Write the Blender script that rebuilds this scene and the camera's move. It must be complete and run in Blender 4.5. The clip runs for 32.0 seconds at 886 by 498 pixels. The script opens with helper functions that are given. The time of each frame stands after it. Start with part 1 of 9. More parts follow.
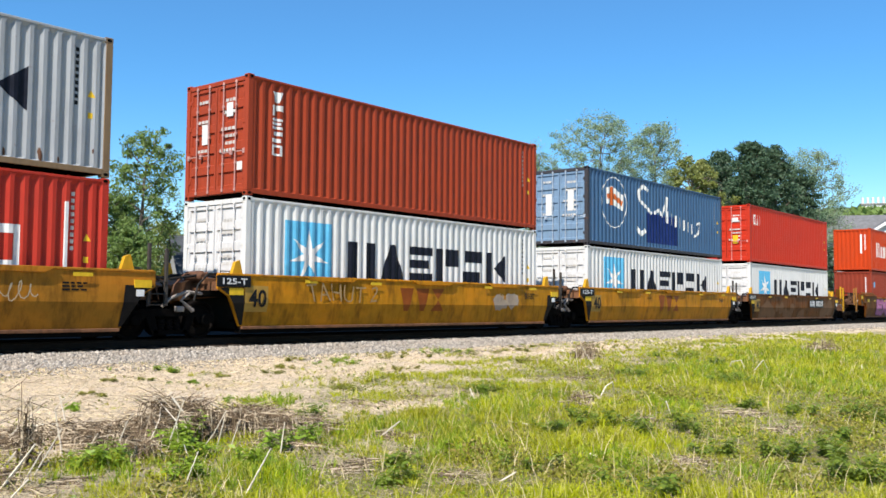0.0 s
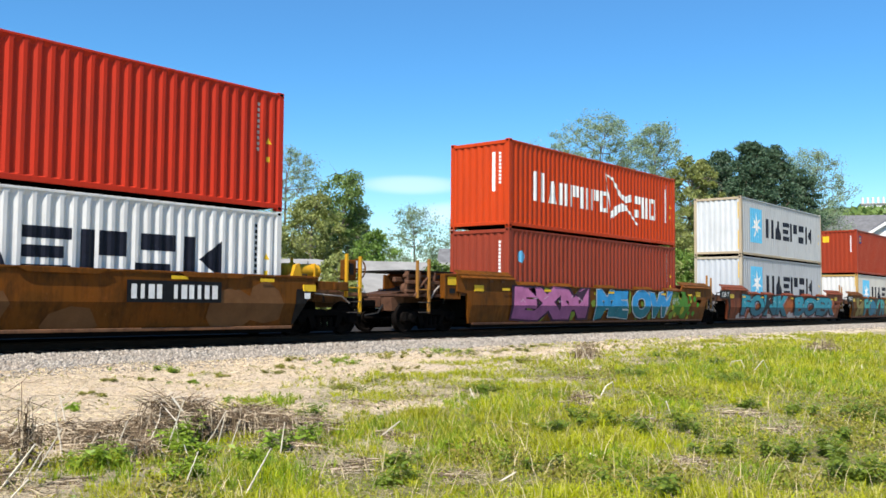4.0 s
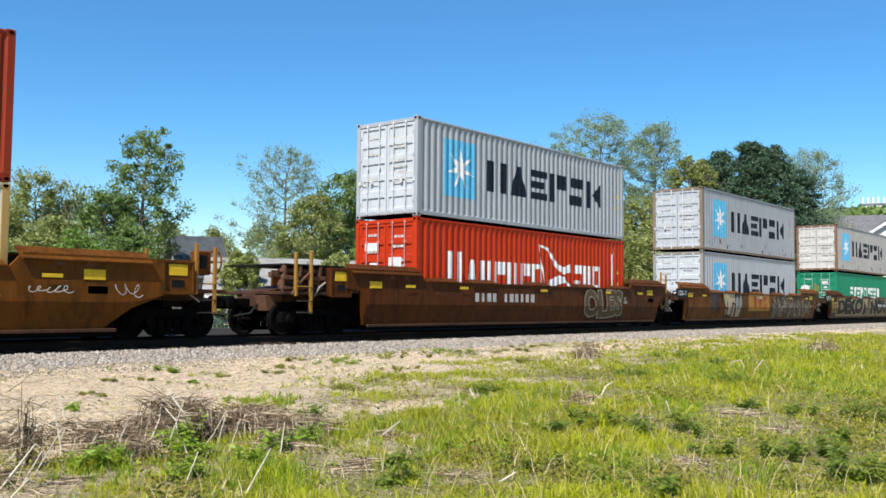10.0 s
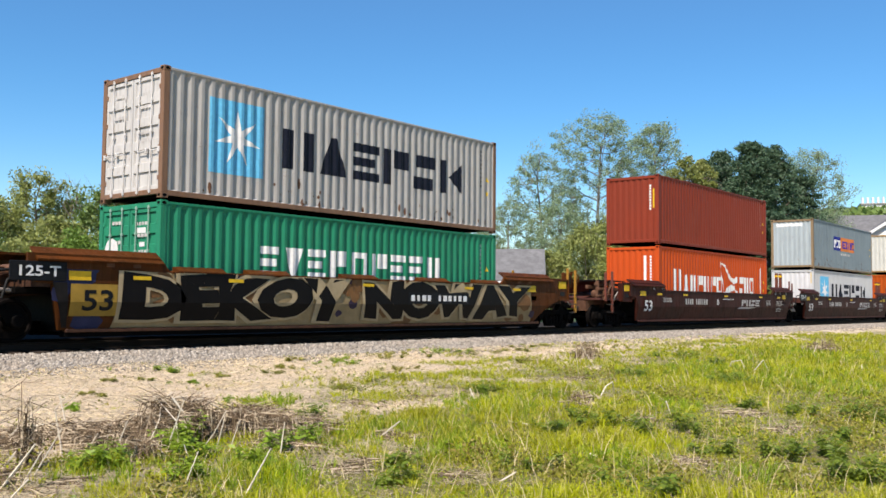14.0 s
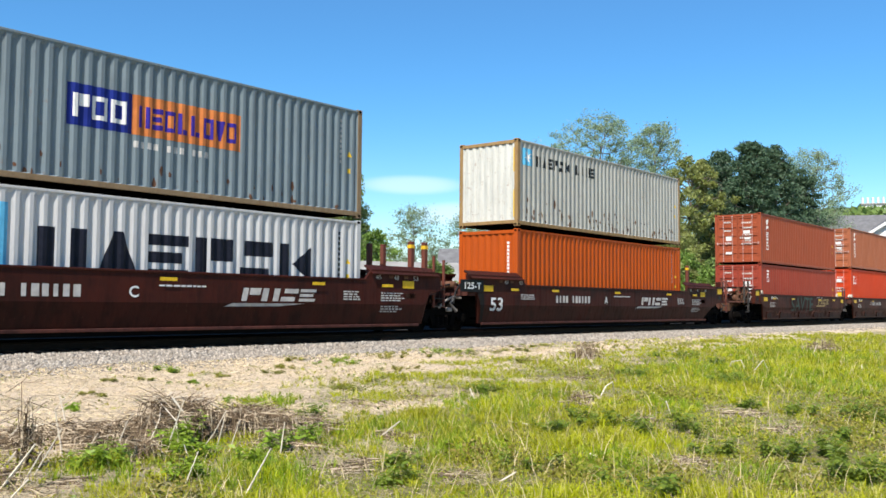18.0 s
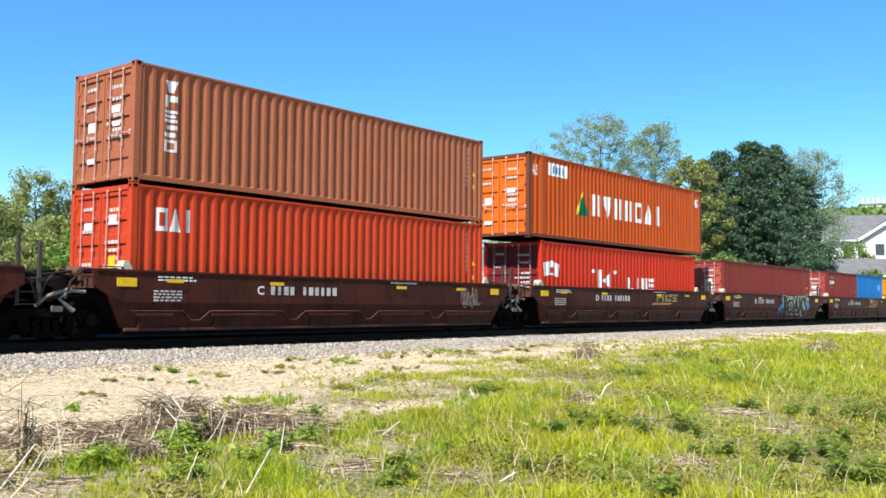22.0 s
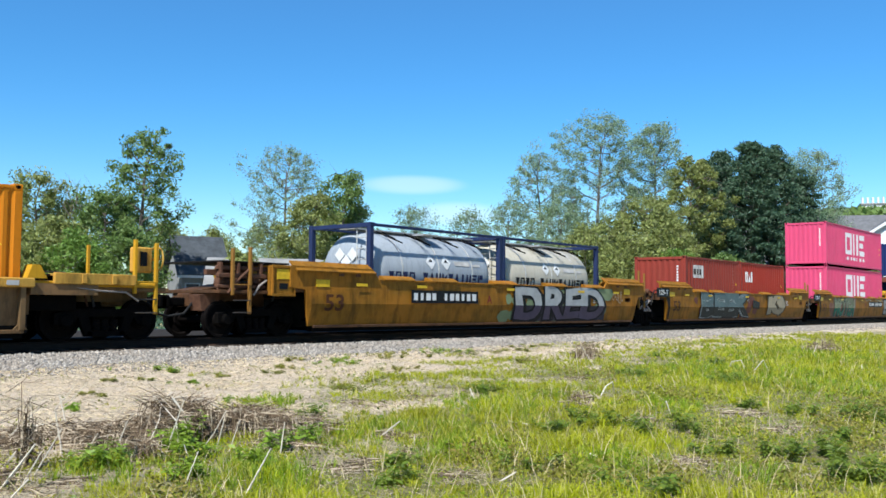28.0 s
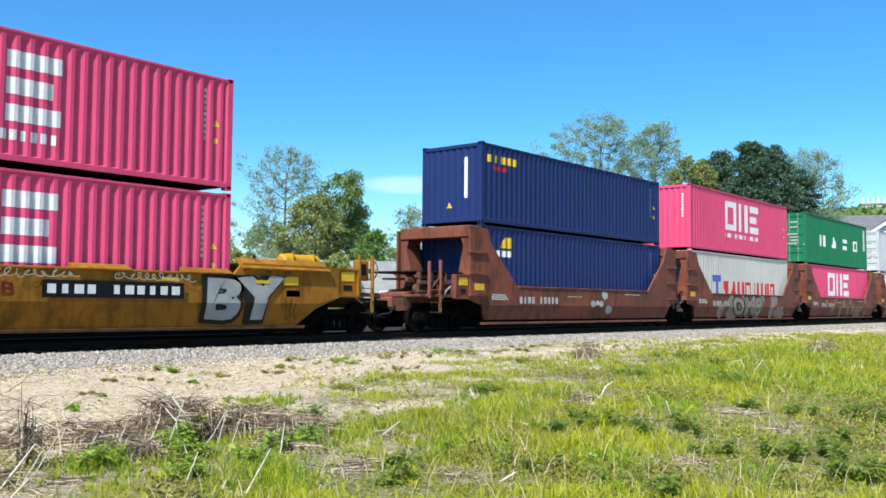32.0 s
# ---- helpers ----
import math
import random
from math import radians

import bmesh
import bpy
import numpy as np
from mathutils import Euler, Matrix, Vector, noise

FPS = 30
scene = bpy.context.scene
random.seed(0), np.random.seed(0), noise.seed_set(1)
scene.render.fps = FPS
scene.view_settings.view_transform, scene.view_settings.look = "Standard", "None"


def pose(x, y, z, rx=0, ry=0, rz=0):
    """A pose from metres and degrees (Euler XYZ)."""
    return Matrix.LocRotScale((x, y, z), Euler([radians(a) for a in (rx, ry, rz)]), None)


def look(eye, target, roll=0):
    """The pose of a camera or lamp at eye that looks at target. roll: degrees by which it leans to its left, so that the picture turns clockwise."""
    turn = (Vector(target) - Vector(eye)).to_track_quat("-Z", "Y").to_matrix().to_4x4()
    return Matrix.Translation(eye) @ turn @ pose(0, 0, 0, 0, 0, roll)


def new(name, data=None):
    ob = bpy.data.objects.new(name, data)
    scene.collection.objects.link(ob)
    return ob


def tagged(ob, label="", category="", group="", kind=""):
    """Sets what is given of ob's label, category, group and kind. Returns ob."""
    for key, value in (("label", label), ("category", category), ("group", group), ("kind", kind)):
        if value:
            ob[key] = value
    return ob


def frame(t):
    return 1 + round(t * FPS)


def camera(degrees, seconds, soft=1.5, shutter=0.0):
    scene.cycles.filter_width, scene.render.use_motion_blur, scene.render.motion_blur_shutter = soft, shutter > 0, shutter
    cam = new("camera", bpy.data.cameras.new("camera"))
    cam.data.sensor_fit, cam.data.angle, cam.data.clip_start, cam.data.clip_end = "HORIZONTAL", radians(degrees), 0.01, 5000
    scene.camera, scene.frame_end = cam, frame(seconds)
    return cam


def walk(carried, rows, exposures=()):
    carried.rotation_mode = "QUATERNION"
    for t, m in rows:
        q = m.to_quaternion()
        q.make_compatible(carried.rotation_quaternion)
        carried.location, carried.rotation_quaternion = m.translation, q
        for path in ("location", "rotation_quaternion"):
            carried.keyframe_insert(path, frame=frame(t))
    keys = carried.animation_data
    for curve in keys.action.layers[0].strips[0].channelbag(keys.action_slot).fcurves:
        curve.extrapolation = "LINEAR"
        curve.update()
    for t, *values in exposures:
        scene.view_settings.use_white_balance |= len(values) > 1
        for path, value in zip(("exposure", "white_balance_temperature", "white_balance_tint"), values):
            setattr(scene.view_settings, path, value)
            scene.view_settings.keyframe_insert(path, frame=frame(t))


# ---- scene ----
cam = camera(51.24, 32.0, 1.6)
EYE = Vector((0, 0, 0.8))
yaw, tilt = radians(50.587), radians(3.453)
AIM = EYE + 10 * Vector((math.sin(yaw) * math.cos(tilt), math.cos(yaw) * math.cos(tilt), math.sin(tilt)))
walk(cam, [(0, look(EYE, AIM, 0.4726)), (32, look(EYE, AIM, 0.4726))], [(0, 0.84, 6680, 10), (3, 0.83, 6680, 10), (6, 0.86, 6600, 9), (8, 0.86, 6900, 13), (9, 0.84, 6750, 10), (10, 0.70, 6600, 10), (12, 0.72, 7000, 13), (14, 0.71, 7000, 14), (17, 0.83, 6620, 10), (18, 0.83, 6720, 10), (19, 0.87, 6800, 10), (20, 0.84, 6550, 9), (21, 1.0, 6500, 8), (22, 1.05, 6550, 8), (24, 1.03, 6450, 8), (25, 0.84, 6250, 7), (28, 0.67, 6100, 7), (30, 0.55, 6050, 7), (31, 0.62, 6100, 6), (32, 0.84, 6050, 6)])

# ---- sky and sun ----
SUN = Vector((-0.60, -0.18, 0.78)).normalized()
world = bpy.data.worlds.new("sky")
scene.world = world
world.use_nodes = True
wt = world.node_tree
sky = wt.nodes.new("ShaderNodeTexSky")
sky.sky_type, sky.sun_disc = "NISHITA", False
sky.sun_elevation = math.asin(SUN.z)
sky.sun_rotation = math.atan2(SUN.x, SUN.y)
sky.altitude, sky.air_density, sky.dust_density, sky.ozone_density = 200, 1.0, 0.15, 3.6
wt.nodes["Background"].inputs["Strength"].default_value = 0.105
# two faint wisps of cloud, low in the sky
co = wt.nodes.new("ShaderNodeTexCoord")
wmix = wt.nodes.new("ShaderNodeMix")
wmix.data_type = "RGBA"
wmix.inputs[7].default_value = (6.0, 6.8, 7.4, 1)
wisp_sum = None
for az, el, wide, high, amount in ((48.6, 7.4, 0.055, 0.010, 0.75), (51.4, 5.6, 0.050, 0.013, 0.8)):
    az, el = radians(az), radians(el)
    c = Vector((math.sin(az) * math.cos(el), math.cos(az) * math.cos(el), math.sin(el)))
    side = Vector((math.cos(az), -math.sin(az), 0))
    terms = []
    for axis, size in ((side, wide), (Vector((0, 0, 1)), high)):
        sub = wt.nodes.new("ShaderNodeVectorMath")
        sub.operation = "SUBTRACT"
        wt.links.new(co.outputs["Generated"], sub.inputs[0])
        sub.inputs[1].default_value = c
        dot = wt.nodes.new("ShaderNodeVectorMath")
        dot.operation = "DOT_PRODUCT"
        wt.links.new(sub.outputs[0], dot.inputs[0])
        dot.inputs[1].default_value = axis / size
        sq = wt.nodes.new("ShaderNodeMath")
        sq.operation = "POWER"
        ab = wt.nodes.new("ShaderNodeMath")
        ab.operation = "ABSOLUTE"
        wt.links.new(dot.outputs["Value"], ab.inputs[0])
        wt.links.new(ab.outputs[0], sq.inputs[0])
        sq.inputs[1].default_value = 2
        terms.append(sq)
    add = wt.nodes.new("ShaderNodeMath")
    add.operation = "ADD"
    wt.links.new(terms[0].outputs[0], add.inputs[0])
    wt.links.new(terms[1].outputs[0], add.inputs[1])
    fall = wt.nodes.new("ShaderNodeMapRange")
    fall.interpolation_type = "SMOOTHERSTEP"
    wt.links.new(add.outputs[0], fall.inputs["Value"])
    fall.inputs["From Min"].default_value, fall.inputs["From Max"].default_value = 0.0, 1.6
    fall.inputs["To Min"].default_value, fall.inputs["To Max"].default_value = amount * 0.5, 0.0
    if wisp_sum is None:
        wisp_sum = fall
    else:
        both = wt.nodes.new("ShaderNodeMath")
        both.operation = "MAXIMUM"
        wt.links.new(wisp_sum.outputs[0], both.inputs[0])
        wt.links.new(fall.outputs[0], both.inputs[1])
        wisp_sum = both
wt.links.new(wisp_sum.outputs[0], wmix.inputs[0])
hsv = wt.nodes.new("ShaderNodeHueSaturation")
# haze near the horizon keeps its blue
up = wt.nodes.new("ShaderNodeSeparateXYZ")
wt.links.new(co.outputs["Generated"], up.inputs[0])
deep = wt.nodes.new("ShaderNodeMapRange")
wt.links.new(up.outputs["Z"], deep.inputs["Value"])
deep.inputs["From Min"].default_value, deep.inputs["From Max"].default_value = 0.0, 0.35
deep.inputs["To Min"].default_value, deep.inputs["To Max"].default_value = 1.5, 1.27
wt.links.new(deep.outputs[0], hsv.inputs["Saturation"])
wt.links.new(sky.outputs[0], hsv.inputs["Color"])
wt.links.new(hsv.outputs[0], wmix.inputs[6])
wt.links.new(wmix.outputs[2], wt.nodes["Background"].inputs["Color"])

sun = new("sun", bpy.data.lights.new("sun", "SUN"))
sun.data.energy, sun.data.angle, sun.data.color = 5.0, radians(0.53), (1.0, 0.95, 0.88)
sun.matrix_world = look(SUN * 100, (0, 0, 0))


# ---- materials ----
def base_mat(name, rough=0.6, metal=0.0):
    m = bpy.data.materials.new(name)
    m.use_nodes = True
    nt = m.node_tree
    b = nt.nodes["Principled BSDF"]
    b.inputs["Roughness"].default_value, b.inputs["Metallic"].default_value = rough, metal
    return m, nt, b


def coords(nt, scale=(1, 1, 1), jitter=True):
    """Object coordinates, shifted by a random amount for each object."""
    c = nt.nodes.new("ShaderNodeTexCoord")
    mp = nt.nodes.new("ShaderNodeMapping")
    mp.inputs["Scale"].default_value = scale
    nt.links.new(c.outputs["Object"], mp.inputs["Vector"])
    if jitter:
        oi = nt.nodes.new("ShaderNodeObjectInfo")
        k = nt.nodes.new("ShaderNodeMath")
        k.operation = "MULTIPLY"
        k.inputs[1].default_value = 37.0
        nt.links.new(oi.outputs["Random"], k.inputs[0])
        nt.links.new(k.outputs[0], mp.inputs["Location"])
    return mp.outputs[0]


def noise_tex(nt, vec, scale, detail=4, rough=0.6):
    n = nt.nodes.new("ShaderNodeTexNoise")
    n.inputs["Scale"].default_value, n.inputs["Detail"].default_value, n.inputs["Roughness"].default_value = scale, detail, rough
    nt.links.new(vec, n.inputs["Vector"])
    return n.outputs["Fac"]


def ramp(nt, fac, lo, hi):
    r = nt.nodes.new("ShaderNodeMapRange")
    r.inputs["From Min"].default_value, r.inputs["From Max"].default_value = lo, hi
    nt.links.new(fac, r.inputs["Value"])
    return r.outputs[0]


def mixc(nt, fac, a, b, how="MIX"):
    m = nt.nodes.new("ShaderNodeMix")
    m.data_type, m.blend_type = "RGBA", how
    for sock, val in ((m.inputs[0], fac), (m.inputs[6], a), (m.inputs[7], b)):
        if isinstance(val, (int, float)):
            sock.default_value = val
        elif isinstance(val, tuple):
            sock.default_value = (*val[:3], 1)
        else:
            nt.links.new(val, sock)
    return m.outputs[2]


def mul(nt, a, k):
    m = nt.nodes.new("ShaderNodeMath")
    m.operation = "MULTIPLY"
    nt.links.new(a, m.inputs[0])
    m.inputs[1].default_value = k
    return m.outputs[0]


def bump(nt, b, fac, strength, dist=0.02):
    n = nt.nodes.new("ShaderNodeBump")
    n.inputs["Strength"].default_value, n.inputs["Distance"].default_value = strength, dist
    nt.links.new(fac, n.inputs["Height"])
    nt.links.new(n.outputs[0], b.inputs["Normal"])


# all paint colours scaled down to balance the raised exposure against the sky
PAINT_SCALE = 0.76
PAINTS = {}


def paint(rgb, wear=0.3, rough=0.45, rust=(0.16, 0.06, 0.025), name="weathered_paint"):
    """Painted steel: faded patches, streaks that run down, spots of rust and road dirt."""
    key = (rgb, wear, rough, rust)
    if key in PAINTS:
        return PAINTS[key]
    grey = sum(rgb) / 3
    rgb = tuple(max(0.004, grey + (x - grey) * 1.05) * PAINT_SCALE for x in rgb)
    m, nt, b = base_mat(name, rough)
    v = coords(nt)
    vs = coords(nt, (5.0, 5.0, 0.35))
    patch = ramp(nt, noise_tex(nt, v, 0.7, 5), 0.35, 0.7)
    dull = 0.006 if rough < 0.55 else 0.0
    c = mixc(nt, mul(nt, patch, 0.55), rgb, tuple(x * 0.78 + dull for x in rgb))
    streak = ramp(nt, noise_tex(nt, vs, 2.0, 6, 0.7), 0.49, 0.74)
    c = mixc(nt, mul(nt, streak, 0.25 + wear * 0.6), c, tuple(x * 0.42 + dull for x in rgb))
    spot = ramp(nt, noise_tex(nt, v, 6.0, 8, 0.75), 0.66 - wear * 0.13, 0.80 - wear * 0.1)
    c = mixc(nt, mul(nt, spot, min(1.0, wear * 1.6)), c, rust)
    # thin runs of dust and rust water down the side, in some places only
    runs = ramp(nt, noise_tex(nt, coords(nt, (16.0, 16.0, 0.5)), 1.6, 5, 0.65), 0.60, 0.72)
    where = ramp(nt, noise_tex(nt, v, 0.45, 3), 0.45, 0.62)
    both = nt.nodes.new("ShaderNodeMath")
    both.operation = "MULTIPLY"
    nt.links.new(runs, both.inputs[0])
    nt.links.new(where, both.inputs[1])
    c = mixc(nt, mul(nt, both.outputs[0], 0.25 + wear * 0.6), c, (rust[0] * 1.2 + 0.03, rust[1] * 1.5 + 0.03, rust[2] * 1.6 + 0.02))
    grit = noise_tex(nt, v, 45.0, 3)
    c = mixc(nt, mul(nt, grit, 0.05), c, (0.2, 0.17, 0.13) if rough < 0.55 else (0.09, 0.05, 0.02))
    if rough >= 0.55:
        # working rail steel: broad sun-bleached and oily areas, runs of dark grime, scraped bright spots
        area = ramp(nt, noise_tex(nt, coords(nt, (0.5, 1.0, 0.8)), 1.3, 6, 0.65), 0.42, 0.62)
        c = mixc(nt, mul(nt, area, 0.55), c, (min(1, rgb[0] * 1.6), rgb[1] * 1.3, rgb[2] * 1.1))
        grime = ramp(nt, noise_tex(nt, coords(nt, (1.6, 1.6, 0.5)), 1.9, 7, 0.7), 0.47, 0.66)
        c = mixc(nt, mul(nt, grime, 0.7), c, (rgb[0] * 0.25 + 0.004, rgb[1] * 0.25 + 0.003, rgb[2] * 0.3 + 0.002))
        scrape = ramp(nt, noise_tex(nt, coords(nt, (0.7, 1.0, 5.0)), 5.0, 8, 0.75), 0.66, 0.74)
        c = mixc(nt, mul(nt, scrape, 0.35), c, (0.26, 0.15, 0.07))
    nt.links.new(c, b.inputs["Base Color"])
    b.inputs["Specular IOR Level"].default_value = 0.10
    rr = nt.nodes.new("ShaderNodeMapRange")
    nt.links.new(streak, rr.inputs["Value"])
    rr.inputs["To Min"].default_value, rr.inputs["To Max"].default_value = rough, min(0.9, rough + 0.3)
    nt.links.new(rr.outputs[0], b.inputs["Roughness"])
    bump(nt, b, noise_tex(nt, v, 3.0, 4), 0.25, 0.03)
    PAINTS[key] = m
    return m


def plain(name, rgb, rough=0.6, metal=0.0, vary=0.3, scale=8.0, grain=0.2):
    rgb = tuple(x * 0.8 for x in rgb)
    m, nt, b = base_mat(name, rough, metal)
    v = coords(nt)
    n1 = noise_tex(nt, v, scale, 6)
    n2 = noise_tex(nt, v, scale * 7, 3)
    c = mixc(nt, ramp(nt, n1, 0.3, 0.7), tuple(x * (1 - vary) for x in rgb), tuple(min(1, x * (1 + vary)) for x in rgb))
    c = mixc(nt, mul(nt, n2, grain), c, tuple(x * 0.4 for x in rgb))
    b.inputs["Specular IOR Level"].default_value = 0.1
    nt.links.new(c, b.inputs["Base Color"])
    bump(nt, b, n2, 0.3, 0.01)
    return m


def leaf_mat(name, rgb, rough=0.6, through_light=0.48, other=None, patch=0.5, amount=0.5):
    """Leaves: every one a little different, with light that shines through."""
    m, nt, b = base_mat(name, rough)
    g = nt.nodes.new("ShaderNodeNewGeometry")
    v = coords(nt, jitter=False)
    big = ramp(nt, noise_tex(nt, v, patch, 4), 0.35, 0.65)
    c = mixc(nt, g.outputs["Random Per Island"], tuple(x * 0.7 for x in rgb), tuple(min(1, x * 1.3) for x in rgb))
    c = mixc(nt, mul(nt, big, amount), c, other or (rgb[0] * 1.2, rgb[1] * 1.12, rgb[2] * 0.8))
    nt.links.new(c, b.inputs["Base Color"])
    t = nt.nodes.new("ShaderNodeBsdfTranslucent")
    nt.links.new(c, t.inputs["Color"])
    mx = nt.nodes.new("ShaderNodeMixShader")
    mx.inputs[0].default_value = through_light
    nt.links.new(b.outputs[0], mx.inputs[1])
    nt.links.new(t.outputs[0], mx.inputs[2])
    nt.links.new(mx.outputs[0], nt.nodes["Material Output"].inputs["Surface"])
    return m


# near-black steels: the shade under the cars is put into these colours
STEEL_DARK = plain("shade_dark_steel", (0.005, 0.0045, 0.0042), 0.85)
STEEL_GREY = plain("greasy_grey_steel", (0.06, 0.052, 0.046), 0.6)
WHEEL_STEEL = plain("shade_dark_wheel_steel", (0.008, 0.0065, 0.006), 0.75)
RAIL_STEEL = plain("shade_dark_rail_steel", (0.022, 0.016, 0.013), 0.6)
PIPE_GREY = plain("pale_worn_pipe", (0.30, 0.26, 0.23), 0.55)
RUBBER = plain("black_hose_rubber", (0.02, 0.02, 0.02), 0.7)
RUST_BROWN = plain("rusty_brown_steel", (0.13, 0.065, 0.04), 0.75)
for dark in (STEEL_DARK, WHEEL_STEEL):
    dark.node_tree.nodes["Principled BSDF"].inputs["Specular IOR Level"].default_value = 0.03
YELLOW_MARK = plain("yellow_reflector", (0.78, 0.50, 0.03), 0.4, vary=0.15)
WHITE_PAINT = plain("white_lettering", (0.80, 0.80, 0.78), 0.5, vary=0.12, grain=0.15)
CHALK = plain("chalky_white_lettering", (0.55, 0.53, 0.50), 0.6, vary=0.3, scale=3)
BLACK_PAINT = plain("black_lettering", (0.010, 0.011, 0.013), 0.45)
NAVY_PAINT = plain("dark_navy_lettering", (0.012, 0.014, 0.024), 0.45)
SKYBLUE_PAINT = plain("sky_blue_emblem", (0.12, 0.48, 0.74), 0.5, vary=0.12)


# ---- geometry ----
class Geo:
    """Collects vertices and faces for one mesh."""

    def __init__(self):
        self.v, self.f = [], []

    def add(self, verts, faces):
        n = len(self.v)
        self.v += [tuple(p) for p in verts]
        self.f += [tuple(i + n for i in q) for q in faces]
        return self

    def box(self, x0, x1, y0, y1, z0, z1, b=0.0):
        if b <= 0:
            vs = [(x, y, z) for x in (x0, x1) for y in (y0, y1) for z in (z0, z1)]
            return self.add(vs, [(0, 1, 3, 2), (4, 6, 7, 5), (0, 4, 5, 1), (2, 3, 7, 6), (0, 2, 6, 4), (1, 5, 7, 3)])
        vs, idx = [], {}
        lo, hi = (x0, y0, z0), (x1, y1, z1)
        for cx in (0, 1):
            for cy in (0, 1):
                for cz in (0, 1):
                    c = (cx, cy, cz)
                    for ax in range(3):
                        p = [(hi if c[k] else lo)[k] for k in range(3)]
                        for k in range(3):
                            if k != ax:
                                p[k] += -b if c[k] else b
                        idx[c + (ax,)] = len(vs)
                        vs.append(p)
        fs = []
        for ax in range(3):
            u, w = (ax + 1) % 3, (ax + 2) % 3
            for s in (0, 1):
                ring = []
                for a, bb in ((0, 0), (1, 0), (1, 1), (0, 1)):
                    c = [0, 0, 0]
                    c[ax], c[u], c[w] = s, a, bb
                    ring.append(idx[tuple(c) + (ax,)])
                fs.append(ring if s else ring[::-1])
        for ax in range(3):
            u, w = (ax + 1) % 3, (ax + 2) % 3
            for a in (0, 1):
                for bb in (0, 1):
                    c0, c1 = [0, 0, 0], [0, 0, 0]
                    c0[u], c0[w], c1[u], c1[w], c1[ax] = a, bb, a, bb, 1
                    q = [idx[tuple(c0) + (u,)], idx[tuple(c1) + (u,)], idx[tuple(c1) + (w,)], idx[tuple(c0) + (w,)]]
                    fs.append(q if a == bb else q[::-1])
        for cx in (0, 1):
            for cy in (0, 1):
                for cz in (0, 1):
                    q = [idx[(cx, cy, cz, k)] for k in range(3)]
                    fs.append(q if (cx + cy + cz) % 2 else q[::-1])
        return self.add(vs, fs)

    def tube(self, pts, radii, n=8, caps=True):
        """A tube along points, with a radius at each."""
        pts = [Vector(p) for p in pts]
        if isinstance(radii, (int, float)):
            radii = [radii] * len(pts)
        rings, ref = [], None
        for i, p in enumerate(pts):
            d = (pts[min(i + 1, len(pts) - 1)] - pts[max(i - 1, 0)]).normalized()
            if ref is None:
                ref = d.orthogonal().normalized()
            ref = (ref - d * ref.dot(d))
            ref = ref.normalized() if ref.length > 1e-6 else d.orthogonal().normalized()
            o = d.cross(ref)
            rings.append([p + radii[i] * (math.cos(2 * math.pi * k / n) * ref + math.sin(2 * math.pi * k / n) * o) for k in range(n)])
        vs = [q for r in rings for q in r]
        fs = [(i * n + k, i * n + (k + 1) % n, (i + 1) * n + (k + 1) % n, (i + 1) * n + k) for i in range(len(pts) - 1) for k in range(n)]
        if caps:
            fs += [tuple(range(n))[::-1], tuple((len(pts) - 1) * n + k for k in range(n))]
        return self.add(vs, fs)

    def lathe(self, prof, axis_y=0.0, n=24, at=(0, 0, 0)):
        """A profile of (radius, y) turned about the y axis."""
        vs = [(at[0] + r * math.cos(2 * math.pi * k / n), at[1] + y, at[2] + r * math.sin(2 * math.pi * k / n)) for r, y in prof for k in range(n)]
        fs = [(i * n + k, (i + 1) * n + k, (i + 1) * n + (k + 1) % n, i * n + (k + 1) % n) for i in range(len(prof) - 1) for k in range(n)]
        return self.add(vs, fs)

    def extrude(self, outline, y0, y1):
        """An outline of (x, z), counter-clockwise seen from -y, made y0 to y1 thick."""
        n = len(outline)
        vs = [(x, y0, z) for x, z in outline] + [(x, y1, z) for x, z in outline]
        fs = [tuple(range(n)), tuple(range(n, 2 * n))[::-1]] + [(k, k + n, (k + 1) % n + n, (k + 1) % n) for k in range(n)]
        return self.add(vs, fs)

    def mesh(self, name, mat, smooth=None):
        me = bpy.data.meshes.new(name)
        me.from_pydata(self.v, [], self.f)
        me.materials.append(mat)
        if smooth:
            me.polygons.foreach_set("use_smooth", [True] * len(me.polygons))
            me.set_sharp_from_angle(angle=radians(smooth))
        me.update()
        return me


def part(name, geo, mat, parent, label="", smooth=None):
    """Links a mesh as one object under a thing or under a part."""
    me = geo if isinstance(geo, bpy.types.Mesh) else geo.mesh(name, mat, smooth)
    ob = new(name, me)
    ob.parent = parent
    if label:
        ob["label"] = label
    return ob


def thing(name, label, category, group="", at=None):
    ob = new(name)
    ob.empty_display_size = 0.2
    tagged(ob, label, category, group)
    if at is not None:
        ob.matrix_world = at
    return ob


def whole(name, geo, mat, label, category, group="", kind="", smooth=None):
    ob = new(name, geo if isinstance(geo, bpy.types.Mesh) else geo.mesh(name, mat, smooth))
    return tagged(ob, label, category, group, kind)


# ---- lettering and painted shapes that lie on folded steel ----
FONT_CACHE = {}


